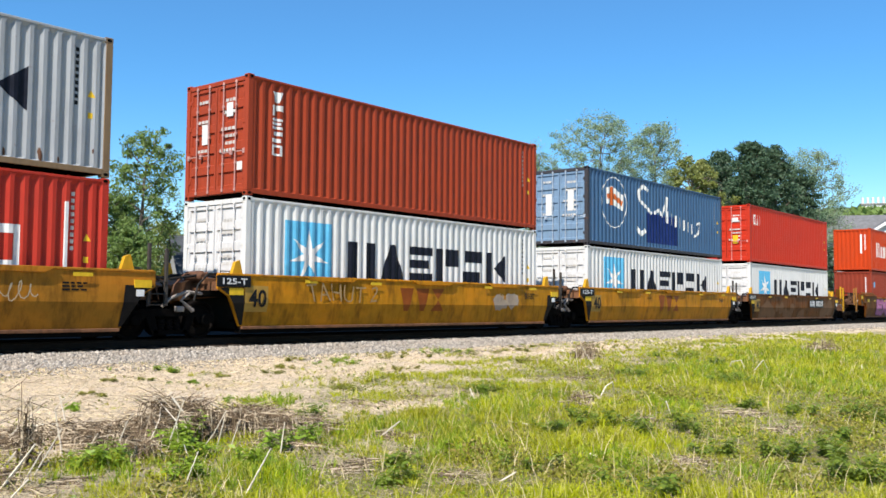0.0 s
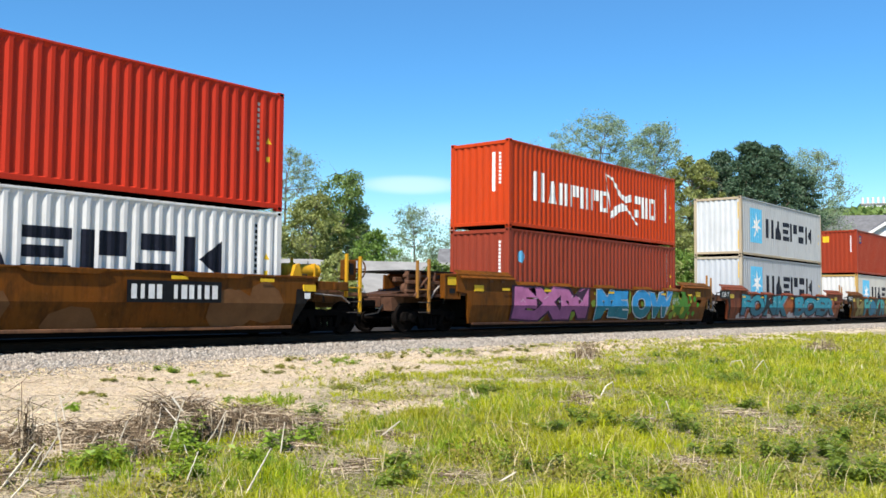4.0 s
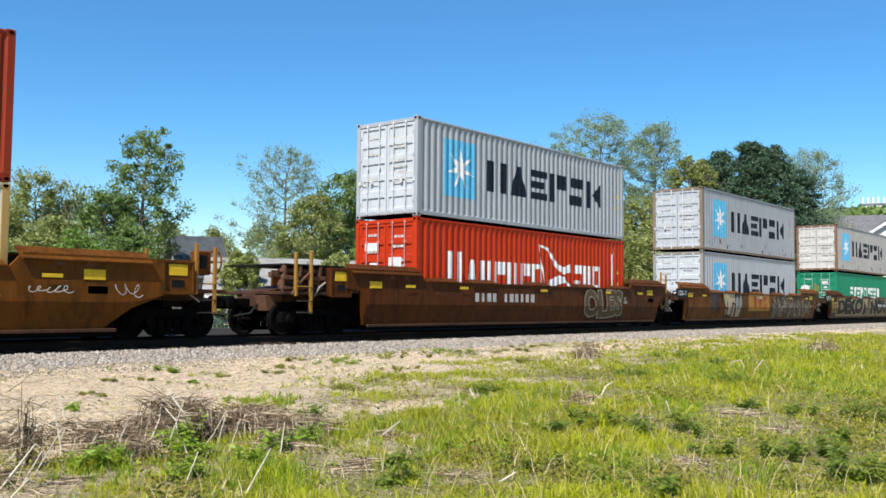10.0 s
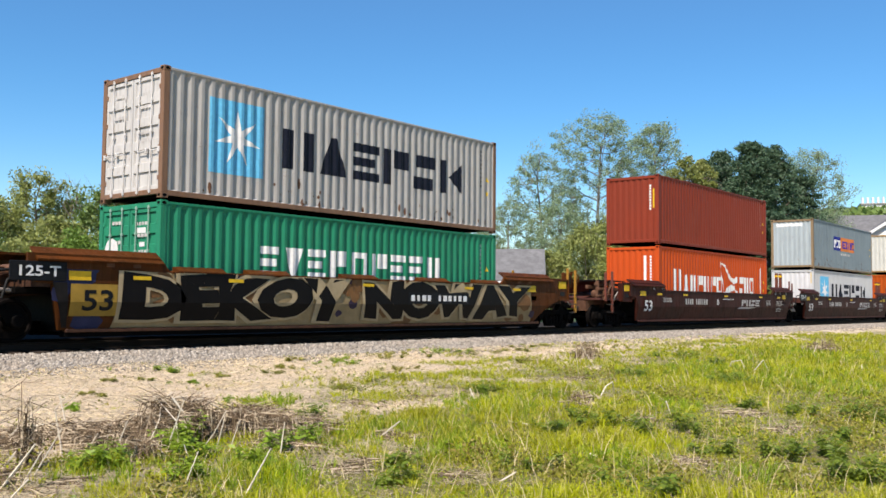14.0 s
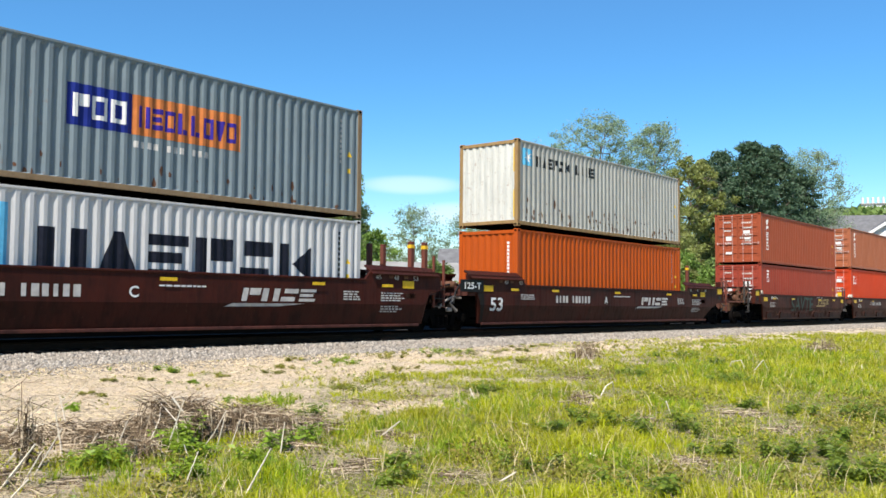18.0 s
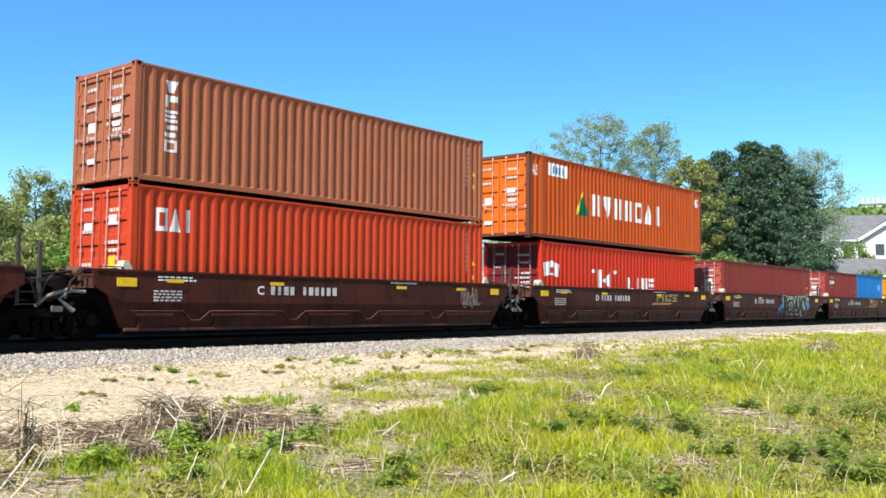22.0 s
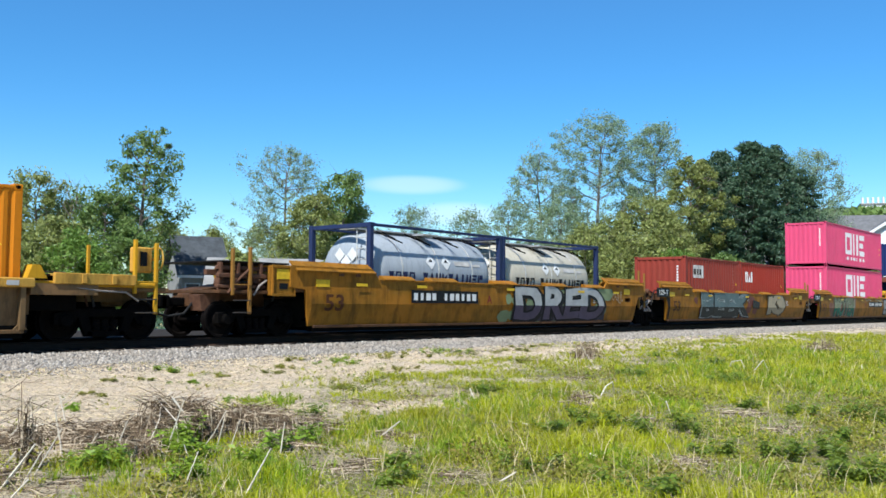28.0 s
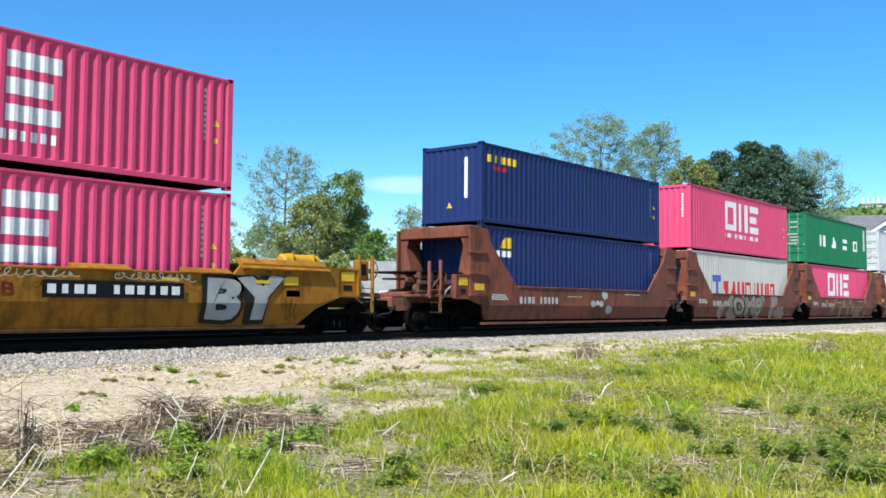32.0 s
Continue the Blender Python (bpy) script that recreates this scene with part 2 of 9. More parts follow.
def letters(body, bold=0.0):
    """Triangles of a word, scaled into the unit square, and its width and height before that."""
    key = (body, bold)
    if key not in FONT_CACHE:
        cu = bpy.data.curves.new("word", "FONT")
        cu.body, cu.offset, cu.resolution_u = body, bold, 3
        ob = new("word", cu)
        me = bpy.data.meshes.new_from_object(ob.evaluated_get(bpy.context.evaluated_depsgraph_get()))
        me.calc_loop_triangles()
        co2 = [(v.co.x, v.co.y) for v in me.vertices]
        xs, ys = [c[0] for c in co2], [c[1] for c in co2]
        x0, y0, w, h = min(xs), min(ys), max(xs) - min(xs), max(ys) - min(ys)
        co2 = [((x - x0) / w, (y - y0) / h) for x, y in co2]
        FONT_CACHE[key] = ([[co2[i] for i in t.vertices] for t in me.loop_triangles], w, h)
        bpy.data.objects.remove(ob)
        bpy.data.curves.remove(cu)
        bpy.data.meshes.remove(me)
    return FONT_CACHE[key]


def block(a, b, c, d):
    return [(a, b), (c, b), (c, d), (a, d)]


# plain shapes that stand in for marks: bars, chevrons, frames, wedges and blocks in the unit square
SHAPES = {"2": (block(0, 0, .34, 1), block(.66, 0, 1, 1)), "^": ([(.02, 0), (.98, 0), (.60, 1), (.40, 1)],), "v": ([(.02, 1), (.40, 0), (.60, 0), (.98, 1)],),
          "=": (block(0, 0, 1, .24), block(0, .38, .85, .62), block(0, .76, 1, 1)), "q": (block(0, 0, .30, 1), block(.38, .48, 1, 1)), "z": (block(0, 0, .85, .36), block(.15, .64, 1, 1)),
          "<": (block(0, 0, .30, 1), [(.40, .5), (1, .06), (1, .94)]), "l": (block(0, 0, .32, 1), block(.40, 0, .92, .24)), "t": ([(0, 1), (.34, 0), (.66, 0), (1, 1)],),
          "x": ([(0, 0), (1, 0), (.5, .48)], [(0, 1), (.5, .52), (1, 1)]), "i": (block(.3, 0, .7, 1),), "b": (block(0, 0, .82, 1),), "c": (block(.1, 0, .70, 1),), "d": (block(0, 0, .95, 1),),
          "o": (block(0, 0, .24, 1), block(.76, 0, 1, 1), block(.24, 0, .76, .2), block(.24, .8, .76, 1)), "_": ()}


def rect(x0, x1, z0, z1):
    return [(x0, z0), (x1, z0), (x1, z1), (x0, z1)]


def bars(code, x0, x1, z0, z1, gap=0.22, slant=0.0):
    """A row of plain shapes between x0 and x1."""
    w, h = (x1 - x0) / (len(code) + gap * (len(code) - 1)), z1 - z0
    return [[(x0 + i * w * (1 + gap) + a * w + slant * b * h, z0 + b * h) for a, b in shape] for i, ch in enumerate(code) for shape in SHAPES[ch]]


def word(body, x0, x1, z0, z1, bold=0.0):
    return [[(x0 + u * (x1 - x0), z0 + v * (z1 - z0)) for u, v in t] for t in letters(body, bold)[0]]


def disc(cx, cz, r, n=20, rz=None):
    rz = rz or r
    return [[(cx + r * math.cos(2 * math.pi * k / n), cz + rz * math.sin(2 * math.pi * k / n)) for k in range(n)]]


def ring(cx, cz, r, w, n=28):
    out = []
    for k in range(n):
        a, b = 2 * math.pi * k / n, 2 * math.pi * (k + 1) / n
        out.append([(cx + q * math.cos(t), cz + q * math.sin(t)) for q, t in ((r, a), (r, b), (r - w, b), (r - w, a))])
    return out


def star(cx, cz, r, n=7, inner=0.3, turn=0.0):
    out = []
    for k in range(n):
        a = math.pi / 2 + turn + 2 * math.pi * k / n
        d = math.pi / n
        out.append([(cx, cz), (cx + r * inner * math.cos(a - d), cz + r * inner * math.sin(a - d)), (cx + r * math.cos(a), cz + r * math.sin(a)),
                    (cx + r * inner * math.cos(a + d), cz + r * inner * math.sin(a + d))])
    return out


def stroke(pts, w0, w1=None):
    """A brushed line of quads through (x, z) points."""
    w1 = w0 if w1 is None else w1
    out = []
    n = len(pts) - 1
    for i in range(n):
        p, q = Vector(pts[i]), Vector(pts[i + 1])
        d = (q - p).normalized()
        o = Vector((-d.y, d.x))
        a, b = w0 + (w1 - w0) * i / n, w0 + (w1 - w0) * (i + 1) / n
        p, q = p - d * a * 0.25, q + d * b * 0.25
        out.append([tuple(p - o * a / 2), tuple(q - o * b / 2), tuple(q + o * b / 2), tuple(p + o * a / 2)])
    return out


def clip(poly, axis, c, keep_low):
    out = []
    n = len(poly)
    for i in range(n):
        p, q = poly[i], poly[(i + 1) % n]
        pi, qi = (p[axis] <= c) == keep_low or p[axis] == c, (q[axis] <= c) == keep_low or q[axis] == c
        if pi:
            out.append(p)
        if pi != qi and abs(p[axis] - q[axis]) > 1e-9:
            k = (c - p[axis]) / (q[axis] - p[axis])
            out.append((p[0] + k * (q[0] - p[0]), p[1] + k * (q[1] - p[1])))
    return out


def split(polys, axis, cuts):
    out = []
    for poly in polys:
        rest = poly
        lo, hi = min(p[axis] for p in poly), max(p[axis] for p in poly)
        for c in cuts:
            if c <= lo + 1e-6:
                continue
            if c >= hi - 1e-6:
                break
            low = clip(rest, axis, c, True)
            rest = clip(rest, axis, c, False)
            if len(low) > 2:
                out.append(low)
            if len(rest) < 3:
                break
        if len(rest) > 2:
            out.append(rest)
    return out


def trim(polys, x0, x1, z0, z1):
    out = []
    for p in polys:
        for axis, c, low in ((0, x0, False), (0, x1, True), (1, z0, False), (1, z1, True)):
            if len(p) > 2:
                p = clip(p, axis, c, low)
        if len(p) > 2:
            out.append(p)
    return out


def drape(polys, depth, xcuts=(), zcuts=(), lift=0.004):
    """Lays flat shapes on the near side of a folded plate; depth(x, z) is the plate's y."""
    g = Geo()
    for i, whole_shape in enumerate(polys):
        # coats that overlap lie a hair over one another
        up = lift + (0.00015 * (i % 40) if len(whole_shape) > 3 else 0.0)
        for p in split(split([whole_shape], 0, xcuts), 1, zcuts):
            mx, mz = sum(q[0] for q in p) / len(p), sum(q[1] for q in p) / len(p)
            # heights are taken a hair inside the piece, so that folds stay crisp
            g.add([(x, depth(x + (mx - x) * 1e-4, z + (mz - z) * 1e-4) - up, z) for x, z in p], [tuple(range(len(p)))])
    return g


def clusters(polys):
    """Groups shapes whose boxes touch, so that every letter becomes a piece of its own."""
    boxes = [[min(p[0] for p in q) - 1e-3, max(p[0] for p in q) + 1e-3, min(p[1] for p in q) - 1e-3, max(p[1] for p in q) + 1e-3, [q]] for q in polys]
    out = []
    for bx in sorted(boxes, key=lambda k: k[0]):
        hit = True
        while hit:
            hit = False
            for o in out:
                if o[0] < bx[1] and bx[0] < o[1] and o[2] < bx[3] and bx[2] < o[3]:
                    out.remove(o)
                    bx = [min(o[0], bx[0]), max(o[1], bx[1]), min(o[2], bx[2]), max(o[3], bx[3]), o[4] + bx[4]]
                    hit = True
                    break
        out.append(bx)
    return [o[4] for o in out]


LETTERS = {"lettering": "letter", "plate_marks": "letter", "length_number": "digit", "length_mark": "digit", "emblem_star": "emblem_star"}
MANY = ("data_lettering", "sprayed_patch")


def lay(name, polys, make, mat, parent, label=""):
    """Links shapes as parts: each letter by itself, rows of tiny marks as one part."""
    if name in LETTERS:
        ob = None
        for grp in clusters(polys):
            ob = part(LETTERS[name], make(grp), mat, parent, label)
        return ob
    ob = part(name, make(polys), mat, parent, label)
    if name in MANY:
        ob["kind"] = "stuff"
    return ob


# ---- shipping containers ----
FT40, FT45, FT20, WIDE = 12.192, 13.716, 6.058, 2.438
PITCH, FOLD = 0.278, 0.036
MESHES = {}


def fold(u):
    """Depth of the corrugation at u metres along it."""
    u = u % PITCH
    for a, b, da, db in ((0, .075, 0, 0), (.075, .139, 0, FOLD), (.139, .214, FOLD, FOLD), (.214, .2781, FOLD, 0)):
        if u <= b:
            return da + (db - da) * (u - a) / (b - a)
    return 0.0


def fold_cuts(x0, x1):
    out = []
    k = 0
    while x0 + k * PITCH < x1:
        out += [x0 + k * PITCH + u for u in (0, .075, .139, .214) if x0 + k * PITCH + u < x1]
        k += 1
    return out + [x1]


def sheet(x0, x1, z0, z1, y, sign):
    """Corrugated plate along x that faces sign * y."""
    g = Geo()
    xs = fold_cuts(x0, x1)
    vs = []
    for x in xs:
        d = fold(x - x0) if x < x1 else 0.0
        # each fold runs out into the flat edge above and below
        vs += [(x, y - sign * k * d, z) for k, z in ((0, z0), (1, z0 + 0.025), (1, z1 - 0.10), (0, z1))]
    fs = []
    for i in range(len(xs) - 1):
        for k in range(3):
            q = (4 * i + k, 4 * i + 4 + k, 4 * i + 5 + k, 4 * i + 1 + k)
            fs.append(q if sign < 0 else q[::-1])
    return g.add(vs, fs)


def end_sheet(z0, z1, y0, y1, x, sign):
    g = Geo()
    ys = fold_cuts(y0, y1)
    vs = []
    for y in ys:
        d = fold(y - y0) if y < y1 else 0.0
        vs += [(x - sign * d, y, z0), (x - sign * d, y, z1)]
    return g.add(vs, [((2 * i, 2 * i + 1, 2 * i + 3, 2 * i + 2) if sign < 0 else (2 * i, 2 * i + 2, 2 * i + 3, 2 * i + 1)) for i in range(len(ys) - 1)])


def cached(key, make, name, mat, smooth=None):
    k = (key, mat.name)
    if k not in MESHES:
        MESHES[k] = make().mesh(name, mat, smooth)
    return MESHES[k]


def casting(x, y, z):
    """A corner casting with its oval holes sunk into three faces."""
    g = Geo()
    sx, sy = (1 if x > 0 else -1), (1 if y > 0 else -1)
    g.box(*sorted((x, x - sx * 0.178)), *sorted((y, y - sy * 0.162)), z, z + 0.118, 0.008)
    return g


def casting_hole(x, y, z):
    g = Geo()
    sx, sy = (1 if x > 0 else -1), (1 if y > 0 else -1)
    for dx, ny in ((0.089, 1), (0.081, 0)):
        ring2 = [(math.cos(2 * math.pi * k / 10), math.sin(2 * math.pi * k / 10)) for k in range(10)]
        if ny:
            vs = [(x - sx * dx + 0.055 * a, y + sy * 0.003, z + 0.059 + 0.034 * b) for a, b in ring2]
        else:
            vs = [(x + sx * 0.003, y - sy * dx + 0.055 * a, z + 0.059 + 0.034 * b) for a, b in ring2]
        g.add(vs, [tuple(range(10))])
    return g


def container(length, high, rgb, label, front="plain", wear=0.25, posts=None, doors=None, bar_paint=None, name="shipping_container"):
    """A steel box with folded sides. front: what its end towards -x shows, plain or doors; the other end has the other."""
    m = paint(rgb, wear)
    mp = paint(posts, wear + 0.2) if posts else m
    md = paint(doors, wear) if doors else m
    bars_of = bar_paint or paint(tuple(min(0.75, x * 0.75 + 0.26) for x in (doors or rgb)), wear + 0.1)
    t = thing(name, label, "container", "containers on the train")
    hl, hw = length / 2, WIDE / 2
    P = 0.16

    def rails(zlo, zhi):
        return lambda: Geo().box(-hl + P, hl - P, -hw, -hw + 0.06, zlo, zhi, 0.006).box(-hl + P, hl - P, hw - 0.06, hw, zlo, zhi, 0.006)
    part("bottom_rail", cached(("br", length), rails(0.055, 0.17), "bottom_rail", mp), None, t)
    part("top_rail", cached(("tr", length, high), rails(high - 0.085, high - 0.03), "top_rail", m), None, t)
    part("underframe", cached(("uf", length), lambda: underframe(length), "underframe", STEEL_DARK), None, t)
    for sx in (-1, 1):
        for sy in (-1, 1):
            key = (length, high, sx, sy)
            part("corner_post", cached(("cp",) + key, lambda: Geo().box(*sorted((sx * hl, sx * (hl - P))), *sorted((sy * hw, sy * (hw - 0.14))), 0.118, high - 0.118, 0.012),
                                       "corner_post", mp), None, t)
            for z in (0, high - 0.118):
                c = part("corner_casting", cached(("cc", z) + key, lambda: casting(sx * hl, sy * hw, z), "corner_casting", mp), None, t)
                part("locking_hole", cached(("ch", z) + key, lambda: casting_hole(sx * hl, sy * hw, z), "locking_hole", STEEL_DARK), None, c)
    for sy in (-1, 1):
        part("side_panel", cached(("sp", length, high, sy), lambda: sheet(-hl + P, hl - P, 0.17, high - 0.07, sy * (hw - 0.012), sy), "side_panel", m), None, t)
    part("roof_panel", cached(("rp", length, high), lambda: roof_sheet(length, high), "roof_panel", m), None, t)
    for sx in (-1, 1):
        x = sx * hl
        shut = (front == "doors") == (sx < 0)
        part("end_header", cached(("eh", length, high, sx), lambda: Geo().box(*sorted((x - sx * 0.01, x - sx * 0.11)), -hw + 0.14, hw - 0.14, high - 0.15, high - 0.035, 0.008),
                                  "end_header", mp), None, t)
        part("end_sill", cached(("es", length, sx), lambda: Geo().box(*sorted((x - sx * 0.01, x - sx * 0.11)), -hw + 0.14, hw - 0.14, 0.085, 0.20, 0.008), "end_sill", mp), None, t)
        if not shut:
            part("end_panel", cached(("ep", length, high, sx), lambda: end_sheet(0.19, high - 0.15, -hw + 0.14, hw - 0.14, x - sx * 0.03, sx), "end_panel", md), None, t)
            continue
        for sy in (-1, 1):
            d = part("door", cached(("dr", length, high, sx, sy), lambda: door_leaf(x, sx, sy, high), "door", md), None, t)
            for k, off in enumerate((0.28, 0.76)):
                yb = sy * off
                lb = part("locking_bar", cached(("lb", length, high, sx, yb), lambda: lock_bar(x, sx, yb, high), "locking_bar", bars_of, 40), None, d)
            for i in range(4):
                part("hinge", cached(("hg", length, high, sx, sy, i), lambda: hinge(x, sx, sy, 0.45 + i * (high - 0.9) / 3), "hinge", mp), None, d)
            if sx < 0:
                dl = part("data_lettering", cached(("dl", length, high, sy), lambda: door_words(x, sy, high), "data_lettering", CHALK), None, d, "white painted data rows")
                dl["kind"] = "stuff"
    return t


WHITE_BAR = plain("galvanized_bar", (0.62, 0.60, 0.56), 0.45, 0.3)


def underframe(length):
    """Floor plate with its cross members, one pressed piece."""
    hl, n = length / 2, int(length / 0.6)
    out = []
    for i in range(n):
        x = -hl + 0.3 + i * (length - 0.6) / (n - 1)
        out += [(x - 0.03, 0.14), (x - 0.03, 0.05), (x + 0.03, 0.05), (x + 0.03, 0.14)]
    return Geo().extrude([(-hl + 0.12, 0.14)] + out + [(hl - 0.12, 0.14), (hl - 0.12, 0.168), (-hl + 0.12, 0.168)], -WIDE / 2 + 0.07, WIDE / 2 - 0.07)


def roof_sheet(length, high):
    """Roof plate with shallow ribs across."""
    g = Geo()
    hl, hw = length / 2 - 0.11, WIDE / 2 - 0.05
    n = int(length / 0.35) * 2
    vs = []
    for i in range(n + 1):
        x = -hl + 2 * hl * i / n
        z = high - (0.016 if i % 2 else 0.034)
        vs += [(x, -hw, z), (x, hw, z)]
    return g.add(vs, [(2 * i, 2 * i + 2, 2 * i + 3, 2 * i + 1) for i in range(n)])


def door_leaf(x, sx, sy, high):
    """One door leaf pressed from a single plate: a frame with five sunken fields."""
    y0, y1 = sorted((sy * 0.012, sy * (WIDE / 2 - 0.145)))
    z0, z1 = 0.20, high - 0.16
    xo, xi, xb = x - sx * 0.03, x - sx * 0.066, x - sx * 0.075
    h = (z1 - z0) / 5
    ys, zs = [y0, y0 + 0.07, y1 - 0.07, y1], [z0]
    for i in range(5):
        zs += [z0 + i * h + (0.10 if i else 0.08), z0 + (i + 1) * h - (0.10 if i < 4 else 0.08)]
    zs.append(z1)
    index, vs, fs = {}, [], []

    def vert(d, iy, iz):
        k = (d, iy, iz)
        if k not in index:
            index[k] = len(vs)
            inset = 0.018 if d == xi else 0.0
            vs.append((d, ys[iy] + (inset if iy == 1 else -inset if iy == 2 else 0), zs[iz] + (inset if iz % 2 else -inset)))
        return index[k]
    for iy in range(3):
        for iz in range(len(zs) - 1):
            sunk = iy == 1 and iz % 2
            d = xi if sunk else xo
            ring4 = [(iy, iz), (iy + 1, iz), (iy + 1, iz + 1), (iy, iz + 1)]
            fs.append(tuple(vert(d, *p) for p in ring4))
            if sunk:
                for k in range(4):
                    p, q = ring4[k], ring4[(k + 1) % 4]
                    fs.append((vert(xo, *p), vert(xo, *q), vert(xi, *q), vert(xi, *p)))
    n = len(zs) - 1
    rim = [(k, 0) for k in range(3)] + [(3, k) for k in range(n)] + [(3 - k, n) for k in range(3)] + [(0, n - k) for k in range(n)]
    for p, q in zip(rim, rim[1:] + rim[:1]):
        fs.append((vert(xb, *p), vert(xb, *q), vert(xo, *q), vert(xo, *p)))
    fs = [f if sx > 0 else f[::-1] for f in fs]
    return Geo().add(vs, fs)


def lock_bar(x, sx, y, high):
    g = Geo().tube([(x - sx * 0.002, y, 0.12), (x - sx * 0.002, y, high - 0.09)], 0.017, 8)
    for z in (0.16, 0.8, 1.5, high - 0.7, high - 0.14):
        g.box(*sorted((x + sx * 0.012, x - sx * 0.032)), y - 0.035, y + 0.035, z - 0.03, z + 0.03, 0.005)
    s = 1 if y > 0 else -1
    g.box(*sorted((x + sx * 0.02, x + sx * 0.005)), *sorted((y, y + s * 0.36)), 1.05, 1.075, 0.003)
    g.box(*sorted((x + sx * 0.015, x - sx * 0.03)), y + s * 0.28, y + s * 0.36, 1.0, 1.12, 0.005) if s > 0 else g.box(*sorted((x + sx * 0.015, x - sx * 0.03)), y - 0.36, y - 0.28, 1.0, 1.12, 0.005)
    return g


def hinge(x, sx, sy, z):
    return Geo().box(*sorted((x - sx * 0.012, x - sx * 0.036)), *sorted((sy * 1.02, sy * 1.13)), z - 0.05, z + 0.05, 0.006)


def door_words(x, sy, high):
    """Rows of unreadable data as plain bars."""
    g = Geo()
    rnd = random.Random(int(high * 100) + (7 if sy > 0 else 3))
    xo = x - 0.0005
    rows = (0.70, 0.60, 0.46, 0.40, 0.34, 0.28) if sy < 0 else (0.72, 0.55, 0.30)
    for r in rows:
        z = high * r + high * 0.1
        y = -sy * 0 + (sy * 0.36 if sy > 0 else -0.70)
        for k in range(rnd.randint(3, 5)):
            w = rnd.uniform(0.06, 0.13)
            g.add([(xo + 0.029, y, z), (xo + 0.029, y + w, z), (xo + 0.029, y + w, z + 0.075), (xo + 0.029, y, z + 0.075)], [(0, 1, 2, 3)])
            y += w + 0.03
    return g


def door_notices(t, length, spots):
    """Stickers and painted fields on the doors towards -x: (y, z, wide, high, material)."""
    x = -length / 2 + 0.0245
    for y, z, w, h, mat in spots:
        part("notice", Geo().box(x, x + 0.004, y, y + w, z, z + h), mat, t)


def on_side(t, name, polys, mat, length, lift=0.004, label=""):
    """Paint on the near folded side of a container."""
    x0 = -length / 2 + 0.16
    x1 = length / 2 - 0.16

    def depth(x, z):
        return -(WIDE / 2 - 0.012) + (fold(x - x0) if x0 < x < x1 else -0.012)
    cuts = fold_cuts(x0, x1)
    return lay(name, polys, lambda grp: drape(grp, depth, cuts, (), lift), mat, t, label)


def on_end(t, name, polys, mat, length, label=""):
    """Paint on the plain end towards -x; shapes are (y, z), with -y nearest."""
    y0, y1, x = -WIDE / 2 + 0.14, WIDE / 2 - 0.14, -length / 2 + 0.03
    g = Geo()
    for p in split(polys, 0, fold_cuts(y0, y1)):
        my = sum(q[0] for q in p) / len(p)
        g.add([(x + (fold(y + (my - y) * 1e-4 - y0) if y0 < y < y1 else 0) - 0.004, y, z) for y, z in p], [tuple(range(len(p)))[::-1]])
    ob = part(name, g, mat, t, label)
    if name in MANY:
        ob["kind"] = "stuff"
    return ob


def side_data(t, length, high, mat=None, yellow=True):
    """Small data rows and warning marks near the far end of the side, as plain bars."""
    e = length / 2
    polys = []
    rnd = random.Random(int(length * 7 + high * 11))
    for k in range(9):
        polys.append(rect(e - 0.80, e - 0.72, high - 0.42 - k * 0.135, high - 0.34 - k * 0.135))
    on_side(t, "data_lettering", polys, mat or CHALK, length)
    if yellow:
        on_side(t, "warning_mark", [[(e - 0.52, high * 0.55), (e - 0.36, high * 0.55), (e - 0.44, high * 0.55 + 0.15)], rect(e - 0.5, e - 0.40, high * 0.40, high * 0.40 + 0.12)], YELLOW_MARK, length)


def end_data(t, length, high, mat=None):
    """An upright row of marks near the camera's edge of the plain end."""
    on_end(t, "data_lettering", [rect(-0.86, -0.79, high - 0.5 - k * 0.12, high - 0.42 - k * 0.12) for k in range(9)], mat or CHALK, length)


# ---- well cars ----
TRACK_Y, DECK = 18.446, 0.42
OUT, KINK, LOW, TOP = 1.50, 0.80, 0.25, 1.45


def skin(z):
    """Half width of a well's side at height z: upright above the fold, leaning in below it."""
    return OUT if z >= KINK else OUT - (KINK - z) * 0.25


def side_plate(stations, sy):
    """A folded side plate with thickness; stations of (x, low, high)."""
    g = Geo()
    vs = []
    for x, lo, hi in stations:
        zs = (lo, max(lo, KINK), hi)
        vs += [(x, sy * skin(z), z) for z in zs] + [(x, sy * (skin(z) - 0.07), z) for z in zs]
    fs = []
    n = len(stations)
    for i in range(n - 1):
        a, b = 6 * i, 6 * i + 6
        for k in (0, 1):
            q = [(a + k, b + k, b + k + 1, a + k + 1), (a + 3 + k, a + 4 + k, b + 4 + k, b + 3 + k)]
            fs += q if sy < 0 else [r[::-1] for r in q]
        q = [(a + 2, b + 2, b + 5, a + 5), (a + 3, b + 3, b, a)]
        fs += q if sy < 0 else [r[::-1] for r in q]
    for e, flip in ((0, False), (6 * (n - 1), True)):
        q = [(e, e + 1, e + 4, e + 3), (e + 1, e + 2, e + 5, e + 4)]
        fs += [r[::-1] for r in q] if flip == (sy < 0) else q
    # doubled points where the plate has no lower half make no faces
    keep = []
    for f in fs:
        pts = {vs[i] for i in f}
        if len(pts) > 2:
            keep.append(f)
    return g.add(vs, keep)


